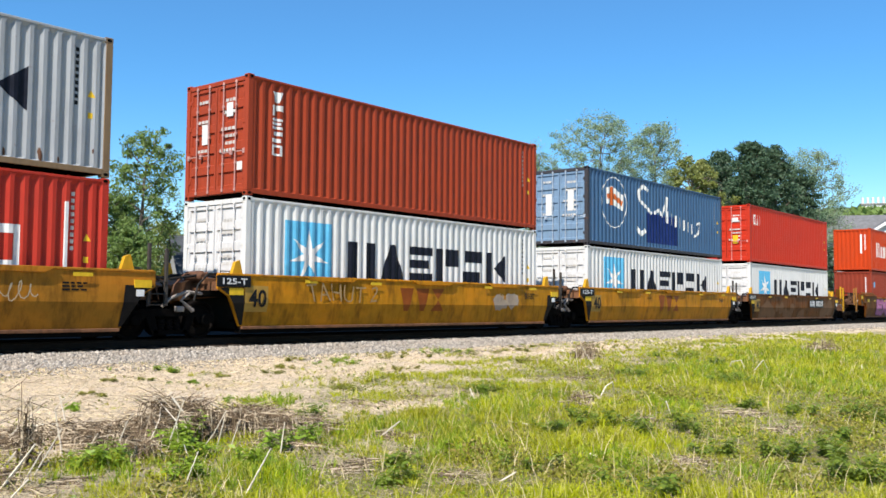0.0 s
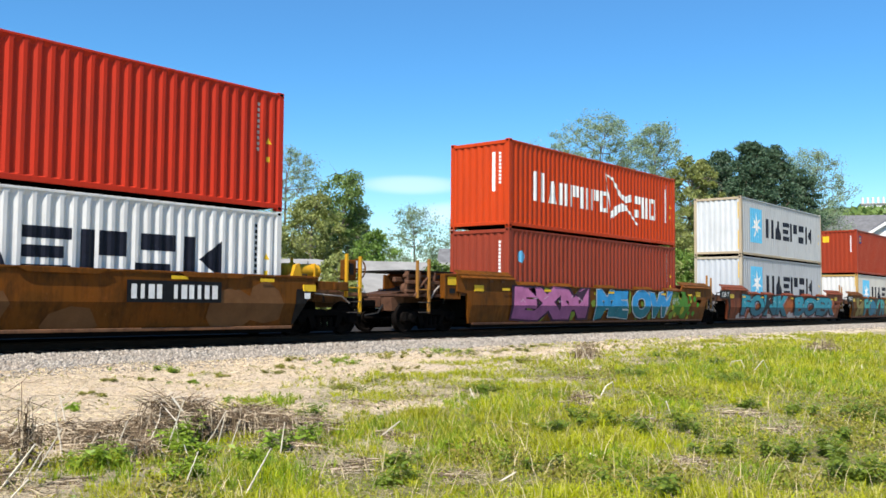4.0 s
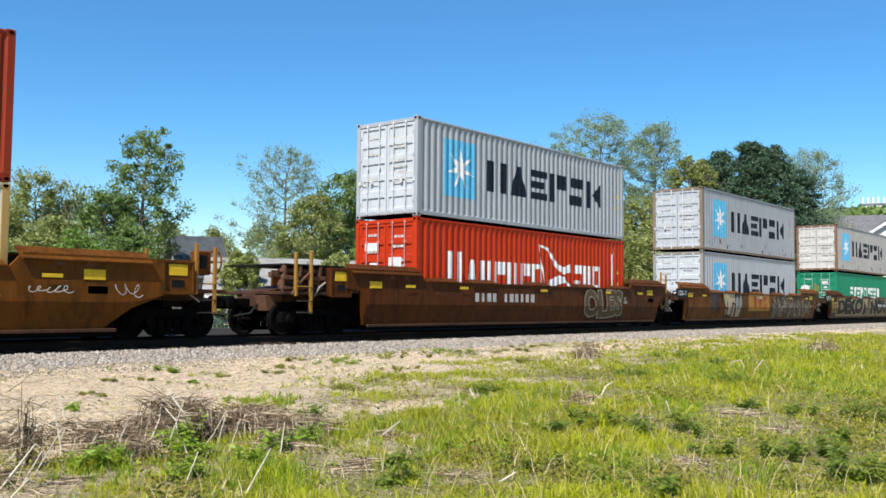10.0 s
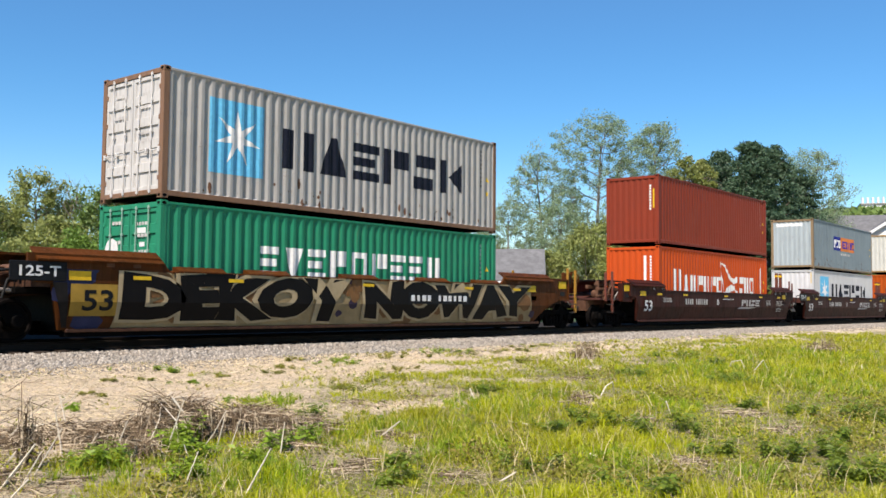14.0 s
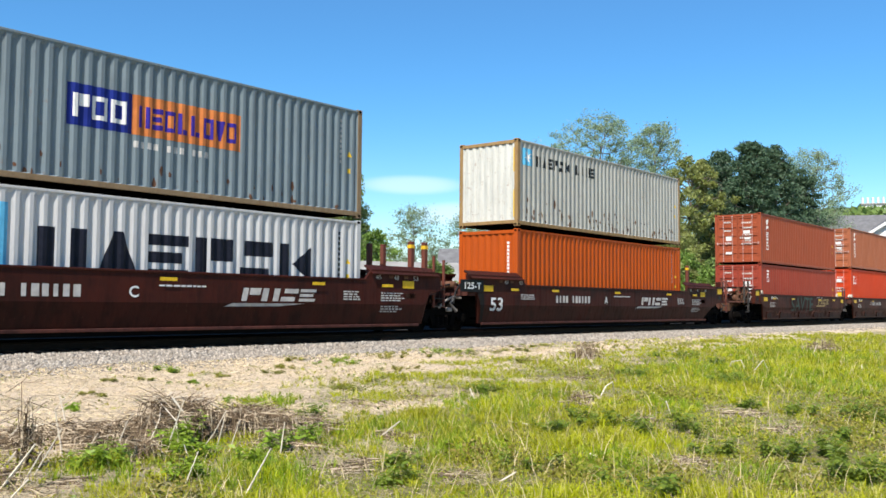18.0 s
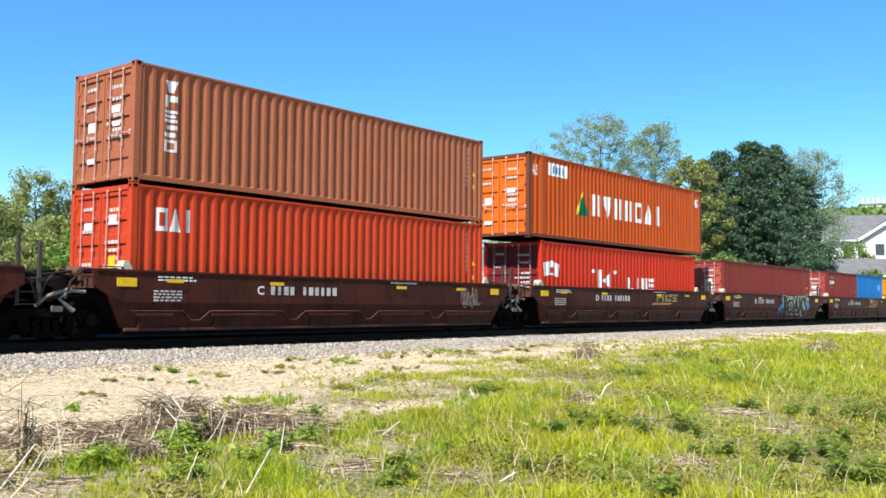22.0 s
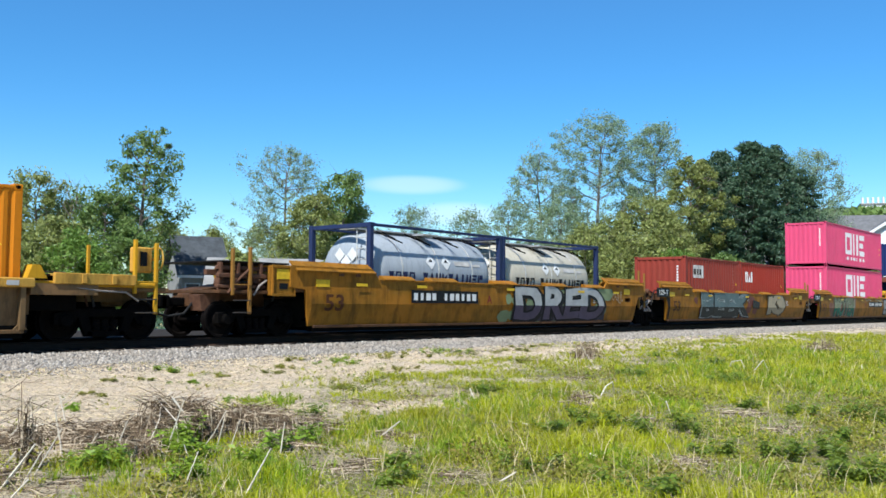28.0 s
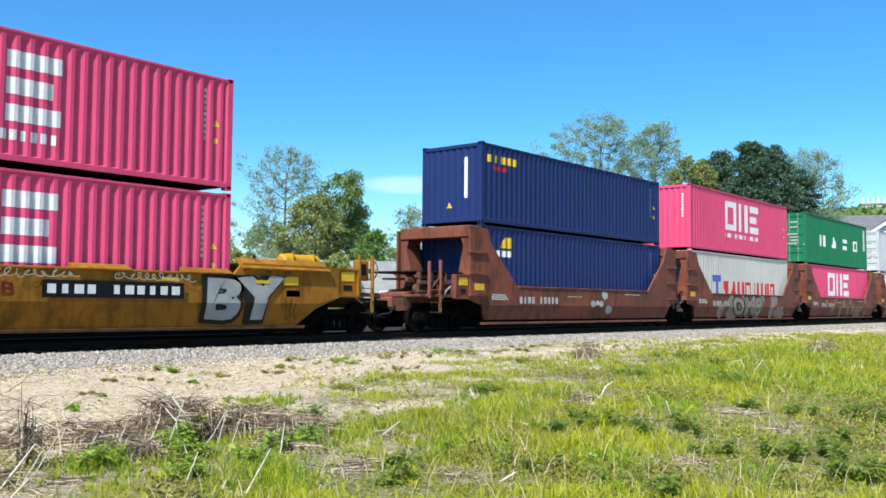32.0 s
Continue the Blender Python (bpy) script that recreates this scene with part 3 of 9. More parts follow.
def wheelset():
    g = Geo().tube([(0, -0.98, 0), (0, 0.98, 0)], 0.085, 12)
    for s in (-1, 1):
        prof = [(0.09, -0.09), (0.17, -0.085), (0.20, -0.03), (0.35, -0.02), (0.37, -0.07), (0.42, -0.07), (0.425, 0.03), (0.45, 0.045), (0.45, 0.065), (0.37, 0.065), (0.34, 0.02),
                (0.20, 0.01), (0.17, 0.06), (0.09, 0.06)]
        prof = [(r, s * 0.77 - s * y) for r, y in prof]
        g.lathe(prof if s < 0 else prof, n=28)
        # casting marks on the wheel's plate
        for k in range(3):
            a = 2 * math.pi * k / 3
            g.box(0.27 * math.cos(a) - 0.03, 0.27 * math.cos(a) + 0.03, s * 0.79, s * 0.812, 0.27 * math.sin(a) - 0.03, 0.27 * math.sin(a) + 0.03)
    return g


def truck_frame(sy):
    """Cast side frame with its arch, spring window and bearing ends."""
    y0, y1 = sorted((sy * 0.92, sy * 1.06))
    g = Geo()
    g.extrude([(-1.12, 0.34), (-0.72, 0.34), (-0.62, 0.50), (-0.62, 0.66), (-1.12, 0.56)], y0, y1)
    g.extrude([(0.72, 0.34), (1.12, 0.34), (1.12, 0.56), (0.62, 0.66), (0.62, 0.50)], y0, y1)
    g.extrude([(-0.62, 0.50), (0.62, 0.50), (0.62, 0.66), (-0.62, 0.66)], y0, y1)
    g.extrude([(-0.62, 0.50), (-0.45, 0.12), (-0.30, 0.12), (-0.40, 0.50)], y0, y1)
    g.extrude([(0.40, 0.50), (0.30, 0.12), (0.45, 0.12), (0.62, 0.50)], y0, y1)
    g.extrude([(-0.45, 0.10), (0.45, 0.10), (0.40, 0.20), (-0.40, 0.20)], y0, y1)
    for x in (-0.89, 0.89):
        g.lathe([(0.0, sy * 1.13), (0.11, sy * 1.13), (0.14, sy * 1.09), (0.14, sy * 0.92)], n=14, at=(x, 0, 0.42))
    return g


def spring(sy):
    return Geo().tube([(0, sy * 0.99, 0.20 + k * 0.0275) for k in range(10)], [0.085 if k % 2 else 0.065 for k in range(10)], 10)


def truck(unit, x, levers=True):
    """A four-wheel truck under the end of a car, its wheelsets free to turn."""
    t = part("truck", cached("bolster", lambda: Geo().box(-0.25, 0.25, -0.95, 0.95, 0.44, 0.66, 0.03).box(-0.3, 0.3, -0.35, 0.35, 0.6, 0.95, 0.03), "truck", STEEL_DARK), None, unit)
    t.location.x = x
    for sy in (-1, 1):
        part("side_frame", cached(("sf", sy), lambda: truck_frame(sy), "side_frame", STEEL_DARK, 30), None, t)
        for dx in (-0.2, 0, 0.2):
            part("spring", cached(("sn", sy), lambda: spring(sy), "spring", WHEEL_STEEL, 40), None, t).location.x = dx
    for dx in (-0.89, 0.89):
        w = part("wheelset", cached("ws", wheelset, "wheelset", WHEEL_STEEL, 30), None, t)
        w.location = (dx, 0, 0.42)
        WHEELS.append(w)
    if levers:
        part("brake_lever", cached("bl", lambda: Geo().tube([(0.7, -1.18, 1.0), (0.3, -1.2, 1.04), (-0.1, -1.18, 0.9)], 0.035, 8)
                                   .tube([(0.35, -1.2, 1.02), (0.15, -1.2, 0.85), (0.45, -1.2, 0.62)], [0.05, 0.03, 0.05], 8).tube([(-0.1, -1.18, 0.9), (-0.3, -1.15, 0.7)], 0.03, 8)
                                   .box(0.0, 0.22, -1.24, -1.14, 0.60, 0.72, 0.02), "brake_lever", PIPE_GREY, 40), None, t)
    return t


WHEELS, CARS, LOADS = [], [], []


def ladder(unit, x0, x1, mat, high=2.28, low=0.72, y=-1.36):
    post = part("hand_post", Geo().box(x0 - 0.035, x0 + 0.035, y - 0.035, y + 0.035, low, high, 0.008), mat, unit)
    part("hand_post", Geo().box(x1 - 0.035, x1 + 0.035, y - 0.035, y + 0.035, low, high - 0.1, 0.008), mat, unit)
    for z in (low + 0.03, 0.98, 1.24):
        part("ladder_rung", Geo().tube([(x0, y - 0.045, z), (x1, y - 0.045, z)], 0.014, 6), STEEL_GREY, unit)
    return post


def on_well(unit, name, polys, mat, lift=0.004, label="", limit=None):
    return lay(name, polys if limit is None else trim(polys, *limit), lambda grp: drape(grp, lambda x, z: -skin(z), (), (KINK,), lift), mat, unit, label)


def hand_drawn(polys, zc, seed):
    """Bends straight lettering as a hand with a spray can does."""
    out = []
    for p in polys:
        q = []
        for x, z in p:
            k = 1 + 0.06 * math.sin(x * 1.9 + seed)
            q.append((x + 0.07 * math.sin(z * 5.0 + x * 1.1 + seed), zc + (z - zc) * k + 0.03 * math.sin(x * 2.7 + seed * 2)))
        out.append(q)
    return out


def graffiti(unit, body, x0, x1, z0, z1, fill, edge, bold=0.03, halo=0.05, low=None, shine=None, shade=None, outer=None):
    """Sprayed words: a dropped shade, a halo and a fill, one over the other, with strokes of shine."""
    box = (x0 - 0.3, x1 + 0.3, LOW + 0.02, 1.44)
    zc, seed = (z0 + z1) / 2, len(body) + x0

    def sheet_of(grp, lift):
        return drape(grp, lambda x, z: -skin(z), (), (KINK,), lift)
    made = []
    _, w, h = letters(body, bold)
    more = halo * h / (z1 - z0)
    hx = more * (x1 - x0) / w
    wide = hand_drawn(word(body, x0 - hx, x1 + hx, z0 - halo, z1 + halo, bold + more), zc, seed)
    for grp in clusters(trim(wide, *box)):
        xs = [p[0] for q in grp for p in q]
        made.append(((min(xs) + max(xs)) / 2, part("graffiti_letter", sheet_of(grp, 0.036), spray(edge), unit, "sprayed graffiti letter outline")))
    if outer:
        k = 1 + 0.035 / halo
        part("sprayed_halo", sheet_of(trim(hand_drawn(word(body, x0 - hx * k, x1 + hx * k, z0 - halo * k, z1 + halo * k, bold + more * k), zc, seed), *box), 0.0335), spray(outer), unit)
    if shade:
        part("sprayed_shade", sheet_of(trim([[(x + 0.10, z - 0.06) for x, z in p] for p in wide], *box), 0.031), spray(shade), unit)
    for grp in clusters(trim(hand_drawn(word(body, x0, x1, z0, z1, bold), zc, seed), *box)):
        xs = [p[0] for q in grp for p in q]
        mid = (min(xs) + max(xs)) / 2
        letter = min(made, key=lambda k: abs(k[0] - mid))[1]
        part("letter_fill", sheet_of(trim(grp, *box[:2], KINK, 2) if low else grp, 0.040), spray(fill), letter)
        # below the fold the fill is darker: sprayed colour and fold shade together
        if low:
            part("letter_fill", sheet_of(trim(grp, *box[:2], 0, KINK - 0.004), 0.040), spray(low), letter)
    if shine:
        q = random.Random(int(x0 * 10) + 99)
        n = len(body) * 2
        for k in range(n):
            x, z = x0 + (x1 - x0) * (k + q.uniform(0.1, 0.6)) / n, q.uniform(zc, z1 - 0.15)
            on_well(unit, "sprayed_stroke", stroke([(x, z), (x + q.uniform(-.05, .2), z + q.uniform(.02, .12)), (x + q.uniform(.1, .3), z + q.uniform(-.12, .1))], 0.035, 0.02), spray(shine), 0.044, "", box)
    return made


SPRAYS = {}


def spray(rgb):
    if rgb not in SPRAYS:
        SPRAYS[rgb] = plain("spray_paint", rgb, 0.5, vary=0.22, scale=2.2, grain=0.25)
    return SPRAYS[rgb]


def blotches(unit, x0, x1, z0, z1, rgb, n, seed, size=0.25, name="sprayed_patch"):
    rnd = random.Random(seed)
    polys = []
    for _ in range(n):
        cx, cz, r = rnd.uniform(x0, x1), rnd.uniform(z0, z1), size * rnd.uniform(0.5, 1.3)
        k = rnd.randint(7, 11)
        polys.append([(cx + r * rnd.uniform(0.75, 1.2) * math.cos(2 * math.pi * i / k), cz + r * rnd.uniform(0.6, 1.0) * math.sin(2 * math.pi * i / k)) for i in range(k)])
    return on_well(unit, name, polys, spray(rgb), 0.003 + seed % 3 * 0.007, "", (x0 - 0.3, x1 + 0.3, LOW + 0.02, 1.43))


def marks(unit, xs, z=1.27, w=0.42, h=0.075):
    for x in xs:
        on_well(unit, "reflector", [rect(x - w / 2, x + w / 2, z, z + h)], YELLOW_MARK, 0.050)


def small_rows(unit, x, z, n, w, mat, seed=1, h=0.035):
    rnd = random.Random(seed)
    polys = []
    for k in range(n):
        u = x
        while u < x + w * rnd.uniform(0.75, 1.0):
            d = rnd.uniform(0.06, 0.16)
            polys.append(rect(u, u + d, z - k * 0.065, z - k * 0.065 + h))
            u += d + 0.035
    on_well(unit, "data_lettering", polys, mat, 0.005)


def well_car(kind, xc, rgb, label, wear=0.4, post_mat=None, ends=(False, False), end_rgb=None):
    """One well of an articulated car. kind: long (53 ft), short (40 ft), ribbed (40 ft with a rib along the foot), staked (40 ft with stakes) or bulkhead (40 ft with portals).
    ends: whether the car ends here, with a platform and coupler, towards -x and +x."""
    m = paint(rgb, wear, 0.55)
    me = paint(end_rgb, wear, 0.6) if end_rgb else m
    pm = post_mat or m
    u = thing("well_car", label, "rail car", "well cars of the train")
    CARS.append((u, xc))
    E, T = {"long": (8.25, 9.75), "staked": (6.1, 8.0)}.get(kind, (6.3, 7.75))
    if kind == "long":
        st = [(-9.1, 1.20, 1.72), (-8.62, 1.14, 1.72), (-8.40, LOW, 1.72), (-6.25, LOW, 1.72), (-6.0, LOW, TOP)]
    elif kind == "bulkhead":
        st = [(-7.0, 0.95, 3.15), (-6.4, 0.8, 3.15), (-6.15, 0.35, 3.15), (-5.9, LOW + 0.1, 2.65), (-4.5, LOW + 0.1, 1.38)]
    elif kind == "staked":
        st = [(-6.1, LOW, 1.06)]
    else:
        st = [(-7.05, 1.12, TOP), (-6.75, 0.95, TOP), (-6.35, LOW + 0.02, TOP)]
    far_end = [(-x, a, b) for x, a, b in st[::-1]]
    if kind == "long" and ends[1]:
        # at the tail of a car the plate rises in a slope over the truck
        far_end = [(6.0, LOW, TOP), (6.25, LOW, 1.72), (7.95, LOW, 1.72), (8.55, 0.68, 1.72), (9.3, 0.95, 1.72)]
    st = st + far_end
    for sy in (-1, 1):
        if kind == "staked":
            # thin web behind the stakes
            part("side_web", cached(("web", sy), lambda: Geo().box(-6.1, 6.1, *sorted((sy * 1.30, sy * 1.34)), 0.24, 1.08), "side_web", me), None, u)
            part("top_flange", cached(("tf", kind, sy), lambda: Geo().box(-6.25, 6.25, *sorted((sy * 1.28, sy * 1.52)), 1.06, 1.24, 0.02), "top_flange", m), None, u)
            part("bottom_flange", cached(("bf", kind, sy), lambda: Geo().box(-6.1, 6.1, *sorted((sy * 1.28, sy * 1.44)), 0.20, 0.27, 0.01), "bottom_flange", me), None, u)
            for k in range(13):
                x = -6.05 + k * 12.1 / 12
                part("stake", cached(("stk", sy), lambda: Geo().extrude([(-0.05, 0.27), (0.05, 0.27), (0.05, 1.06), (-0.05, 1.06)], *sorted((sy * 1.34, sy * 1.47)))
                                     .extrude([(-0.14, 0.27), (0.14, 0.27), (0.05, 0.36), (-0.05, 0.36)], *sorted((sy * 1.34, sy * 1.40))), "stake", me), None, u).location.x = x
            continue
        part("side_sill", cached((kind, sy, kind == "long" and ends[1]), lambda: side_plate(st, sy), "side_sill", m), None, u)
        part("bottom_chord", cached((kind, "bc", sy), lambda: Geo().box(-E, E, *sorted((sy * 1.26, sy * 1.42)), LOW - 0.05, LOW + 0.02, 0.01), "bottom_chord", me), None, u)
        top = 1.40 if kind == "bulkhead" else TOP
        inner = {"long": 5.98, "bulkhead": 4.45}.get(kind, 7.0)
        part("top_chord", cached((kind, "tc", sy), lambda: Geo().box(-inner, inner, *sorted((sy * 1.36, sy * 1.525)), top - 0.035, top + 0.02, 0.012), "top_chord", m), None, u)
        if kind == "long":
            for sx in (-1, 1):
                part("raised_flange", cached(("rf", sx, sy), lambda: Geo().add(
                    [(sx * x, sy * y, z) for x in (6.2, 8.95) for y, z in ((1.25, 1.80), (1.58, 1.575), (1.59, 1.61), (1.25, 1.85))],
                    [(0, 1, 5, 4), (1, 2, 6, 5), (2, 3, 7, 6), (3, 0, 4, 7), (0, 3, 2, 1), (4, 5, 6, 7)]), "raised_flange", m), None, u)
        if kind == "ribbed" and sy < 0:
            for a, b in ((-6.1, -5.2), (-4.2, -2.4), (-1.3, 0.1), (1.2, 3.0), (4.0, 5.9)):
                part("rib", Geo().box(a, b, -1.50, -1.40, 0.50, 0.58, 0.015).box(a + 0.1, b - 0.1, -1.44, -1.38, 0.27, 0.50), m, u)
            pts = [(-6.2, 0.62)]
            for a in (-4.6, -1.8, 0.8, 3.6):
                pts += [(a - 0.35, 0.62), (a - 0.12, 0.42), (a + 0.12, 0.42), (a + 0.35, 0.62)]
            pts += [(6.2, 0.60)]
            part("brake_pipe", Geo().tube([(x, -skin(z) - 0.03, z) for x, z in pts], 0.018, 6), me, u, smooth=50)
        elif kind in ("long", "short") and sy < 0:
            part("foot_lip", cached((kind, "lip"), lambda: Geo().box(-E + 0.4, E - 0.4, -1.385, -1.36, 0.20, 0.235), "foot_lip", STEEL_GREY), None, u)
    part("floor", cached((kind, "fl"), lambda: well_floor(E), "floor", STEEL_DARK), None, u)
    for sx in (-1, 1):
        x0 = sx * (E + (0.1 if kind == "staked" else -0.2))
        hi = 1.30 if kind != "staked" else 1.15
        part("end_bulkhead", cached((kind, "eb", sx), lambda: Geo().box(*sorted((x0, x0 + sx * 0.06)), -1.28, 1.28, 0.55 if kind == "staked" else 1.0, hi, 0.01), "end_bulkhead", me), None, u)
        part("end_wall", cached((kind, "ew", sx), lambda: Geo().box(*sorted((x0, x0 + sx * 0.05)), -1.24, 1.24, 0.20, 0.545 if kind == "staked" else 0.995, 0.01), "end_wall", NEAR_BLACK), None, u)
        x1 = sx * (T + (0.35 if not ends[0 if sx < 0 else 1] else 1.25))
        part("end_hood", cached((kind, "hood", sx, round(x1, 2)), lambda: hood(x0, x1, hi), "end_hood", me), None, u)
        # near-black block added behind the truck, standing in for shade under the hood
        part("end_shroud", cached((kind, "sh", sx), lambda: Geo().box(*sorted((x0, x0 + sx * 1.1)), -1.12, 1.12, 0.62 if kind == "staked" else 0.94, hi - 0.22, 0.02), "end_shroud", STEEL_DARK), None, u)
        for y in (-1.0, -0.5, 0.5, 1.0):
            part("hood_rib", cached((kind, "hr", sx, y), lambda: Geo().box(*sorted((x0, x0 + sx * 1.0)), y - 0.05, y + 0.05, hi - 0.08, hi + 0.06, 0.01), "hood_rib", me), None, u)
        for y in (-0.75, 0.2):
            part("brake_hose", Geo().tube([(x0 + sx * 0.3, y, hi + 0.08), (x0 + sx * 0.9, y - 0.1, hi + 0.14), (x0 + sx * 1.7, y, hi + 0.02)], 0.03, 7), RUBBER, u, smooth=50)
        for k, (y, dx) in enumerate(((-1.15, 0.5), (-0.55, 0.7), (0.45, 0.4))):
            part("brake_pipe", Geo().tube([(x0 + sx * 0.1, y, hi + 0.05), (x0 + sx * (0.2 + dx * 0.3), y, hi + 0.17), (x0 + sx * (0.5 + dx), y - 0.05, hi + 0.15), (x0 + sx * (0.8 + dx), y - 0.1, hi - 0.1), (x0 + sx * (0.9 + dx), y - 0.1, hi - 0.45)], 0.026, 6), RUST_BROWN if k % 2 else RUBBER, u, smooth=50)
        if kind != "bulkhead":
            part("brake_cylinder", Geo().tube([(x0 + sx * 0.95, -0.95, hi + 0.10), (x0 + sx * 0.95, -0.90, hi + 0.10), (x0 + sx * 0.95, -0.35, hi + 0.10), (x0 + sx * 0.95, -0.30, hi + 0.10)], [0.07, 0.12, 0.12, 0.05], 14), RUST_BROWN, u, smooth=40)
            part("hand_hold", Geo().tube([(x0 + sx * 0.2, -1.30, hi), (x0 + sx * 0.2, -1.30, hi + 0.22), (x0 + sx * 0.75, -1.30, hi + 0.22), (x0 + sx * 0.75, -1.30, hi)], 0.014, 6), STEEL_GREY, u)
            part("bracket", Geo().extrude([(x0 + sx * 0.3 - 0.12, hi - 0.02), (x0 + sx * 0.3 + 0.12, hi - 0.02), (x0 + sx * 0.3 + 0.05, hi + 0.20), (x0 + sx * 0.3 - 0.05, hi + 0.20)], -1.22, -1.18), me, u)
        part("valve_box", Geo().box(*sorted((x0 + sx * 0.35, x0 + sx * 0.75)), -0.35, 0.05, hi, hi + 0.22, 0.03), me, u)
        if kind == "bulkhead":
            part("portal_beam", cached(("pb", sx), lambda: Geo().box(*sorted((sx * 6.25, sx * 6.95)), -1.40, 1.40, 2.85, 3.22, 0.03), "portal_beam", m), None, u)
            for sy in (-1, 1):
                part("portal_gusset", cached(("pg", sx, sy), lambda: Geo().add(
                    [(x, sy * y, z) for x in (sx * 6.3, sx * 6.9) for y, z in ((1.40, 1.3), (0.80, 1.3), (0.95, 1.75), (1.15, 2.6), (1.05, 2.85), (1.40, 2.85))],
                    [(0, 1, 2, 3, 4, 5), (11, 10, 9, 8, 7, 6)] + [(k, k + 6, (k + 1) % 6 + 6, (k + 1) % 6) for k in range(6)]), "portal_gusset", m), None, u)
                for z in (1.1, 1.75, 2.4):
                    part("portal_rib", cached(("pr", sx, sy, z), lambda: Geo().box(*sorted((sx * 6.2, sx * 7.05)), *sorted((sy * 1.46, sy * 1.56)), z - 0.04, z + 0.04, 0.01), "portal_rib", m), None, u)
        if ends[0 if sx < 0 else 1]:
            part("end_platform", Geo().box(*sorted((sx * (T - 0.6), sx * (T + 1.3))), -1.30, 1.30, 1.02, 1.10, 0.01), me, u)
            part("centre_sill", Geo().box(*sorted((sx * (T - 0.9), sx * (T + 1.35))), -0.25, 0.25, 0.70, 1.02, 0.03), me, u)
            part("coupler", Geo().box(*sorted((sx * (T + 1.3), sx * (T + 1.95))), -0.09, 0.09, 0.72, 0.92, 0.03)
                 .box(*sorted((sx * (T + 1.85), sx * (T + 2.12))), -0.18, 0.17, 0.66, 0.98, 0.05), STEEL_DARK, u)
            part("air_hose", Geo().tube([(sx * (T + 1.3), -0.4, 0.86), (sx * (T + 1.6), -0.42, 0.55), (sx * (T + 2.0), -0.3, 0.48)], 0.03, 7), RUBBER, u, smooth=50)
            car_end(u, sx, T, m, me, pm)
        else:
            if sx > 0:
                lx = {"long": (8.95, 9.4), "staked": (6.9, 7.3)}.get(kind, (6.98, 7.4))
                ladder(u, *lx, pm, 2.2 if kind == "long" else 2.05)
    return u


def car_end(u, sx, T, m, me, pm):
    """Posts, steps, brake gear and the boxed step at the outer end of a car."""
    def box(name, xa, xb, ya, yb, za, zb, mat, bev=0.012, under=None):
        return part(name, Geo().box(*sorted((sx * xa, sx * xb)), ya, yb, za, zb, bev), mat, under or u)

    def step_box(xa, xb):
        """A boxed step with a raised rim and a reflector."""
        b = box("end_step_box", xa, xb, -1.45, -1.26, 0.98, 1.70, m, 0.02)
        for za, zb in ((0.97, 1.03), (1.65, 1.71)):
            box("box_frame", xa - 0.03, xb + 0.03, -1.485, -1.448, za, zb, m, 0.006, b)
        for x in (xa - 0.03, xb - 0.03):
            box("box_frame", x, x + 0.06, -1.485, -1.448, 1.032, 1.648, m, 0.006, b)
        box("reflector", xa + 0.12, xb - 0.14, -1.462, -1.446, 1.38, 1.62, YELLOW_MARK, 0.003, b)
        box("box_slot", xa + 0.20, xb - 0.22, -1.460, -1.446, 1.14, 1.28, BLACK_PAINT, 0.003, b)
    xs = (T + 0.45, T + 0.95)
    for k, x in enumerate(xs):
        part("hand_post", Geo().box(sx * x - 0.035, sx * x + 0.035, -1.37, -1.29, 0.55 if k == (sx > 0) else 0.98, 2.10 - 0.05 * k, 0.008), pm, u)
    for z in (0.58, 0.86, 1.22):
        part("grab_rail", Geo().tube([(sx * xs[0], -1.38, z), (sx * xs[1], -1.38, z)], 0.015, 6), pm if z > 1 else STEEL_GREY, u)
    if sx > 0:
        for x in (T - 0.9, T + 0.9):
            part("hand_post", Geo().box(x - 0.035, x + 0.035, 1.28, 1.35, 1.0, 2.10, 0.008), pm, u)
        # deck and the hand-brake housing between the posts
        box("deck_plate", T - 1.30, T + 0.38, -1.36, 1.20, 1.30, 1.345, m, 0.006)
        if T > 9:
            step_box(T - 0.45, T + 0.28)
        else:
            box("deck_lip", T - 1.35, T + 0.40, -1.47, -1.38, 1.14, 1.36, m)
            for x in (T - 0.75, T - 0.1):
                box("lip_stiffener", x - 0.05, x + 0.05, -1.50, -1.47, 1.16, 1.34, m, 0.006)
        h = box("brake_housing", T + 0.50, T + 0.92, -1.24, -1.02, 1.42, 1.96, m, 0.03)
        box("housing_slot", T + 0.62, T + 0.78, -1.262, -1.236, 1.56, 1.86, BLACK_PAINT, 0.004, h)
        x = T + 1.08
        part("brake_wheel", Geo().tube([(x, -1.12 + 0.27 * math.cos(k), 1.72 + 0.27 * math.sin(k)) for k in np.linspace(0, 2 * math.pi, 19)], 0.02, 6)
             .tube([(x, -1.12, 1.46), (x, -1.12, 1.98)], 0.014, 6).tube([(x, -1.38, 1.72), (x, -0.86, 1.72)], 0.014, 6).tube([(x, -1.12, 1.72), (T + 0.8, -1.12, 1.72)], 0.03, 8), m, u, smooth=40)
        part("release_lever", Geo().tube([(T - 0.9, -1.42, 1.08), (T - 0.4, -1.44, 1.02), (T + 0.2, -1.42, 1.0), (T + 0.5, -1.40, 0.82)], 0.02, 6), PIPE_GREY, u, smooth=40)
        return
    step_box(T - 0.80, T - 0.12)
    # walkway plate on stacked beams, with brake rigging below
    box("walkway_plate", T - 0.9, T + 1.15, -1.15, 1.15, 1.74, 1.78, NEAR_BLACK, 0.006)
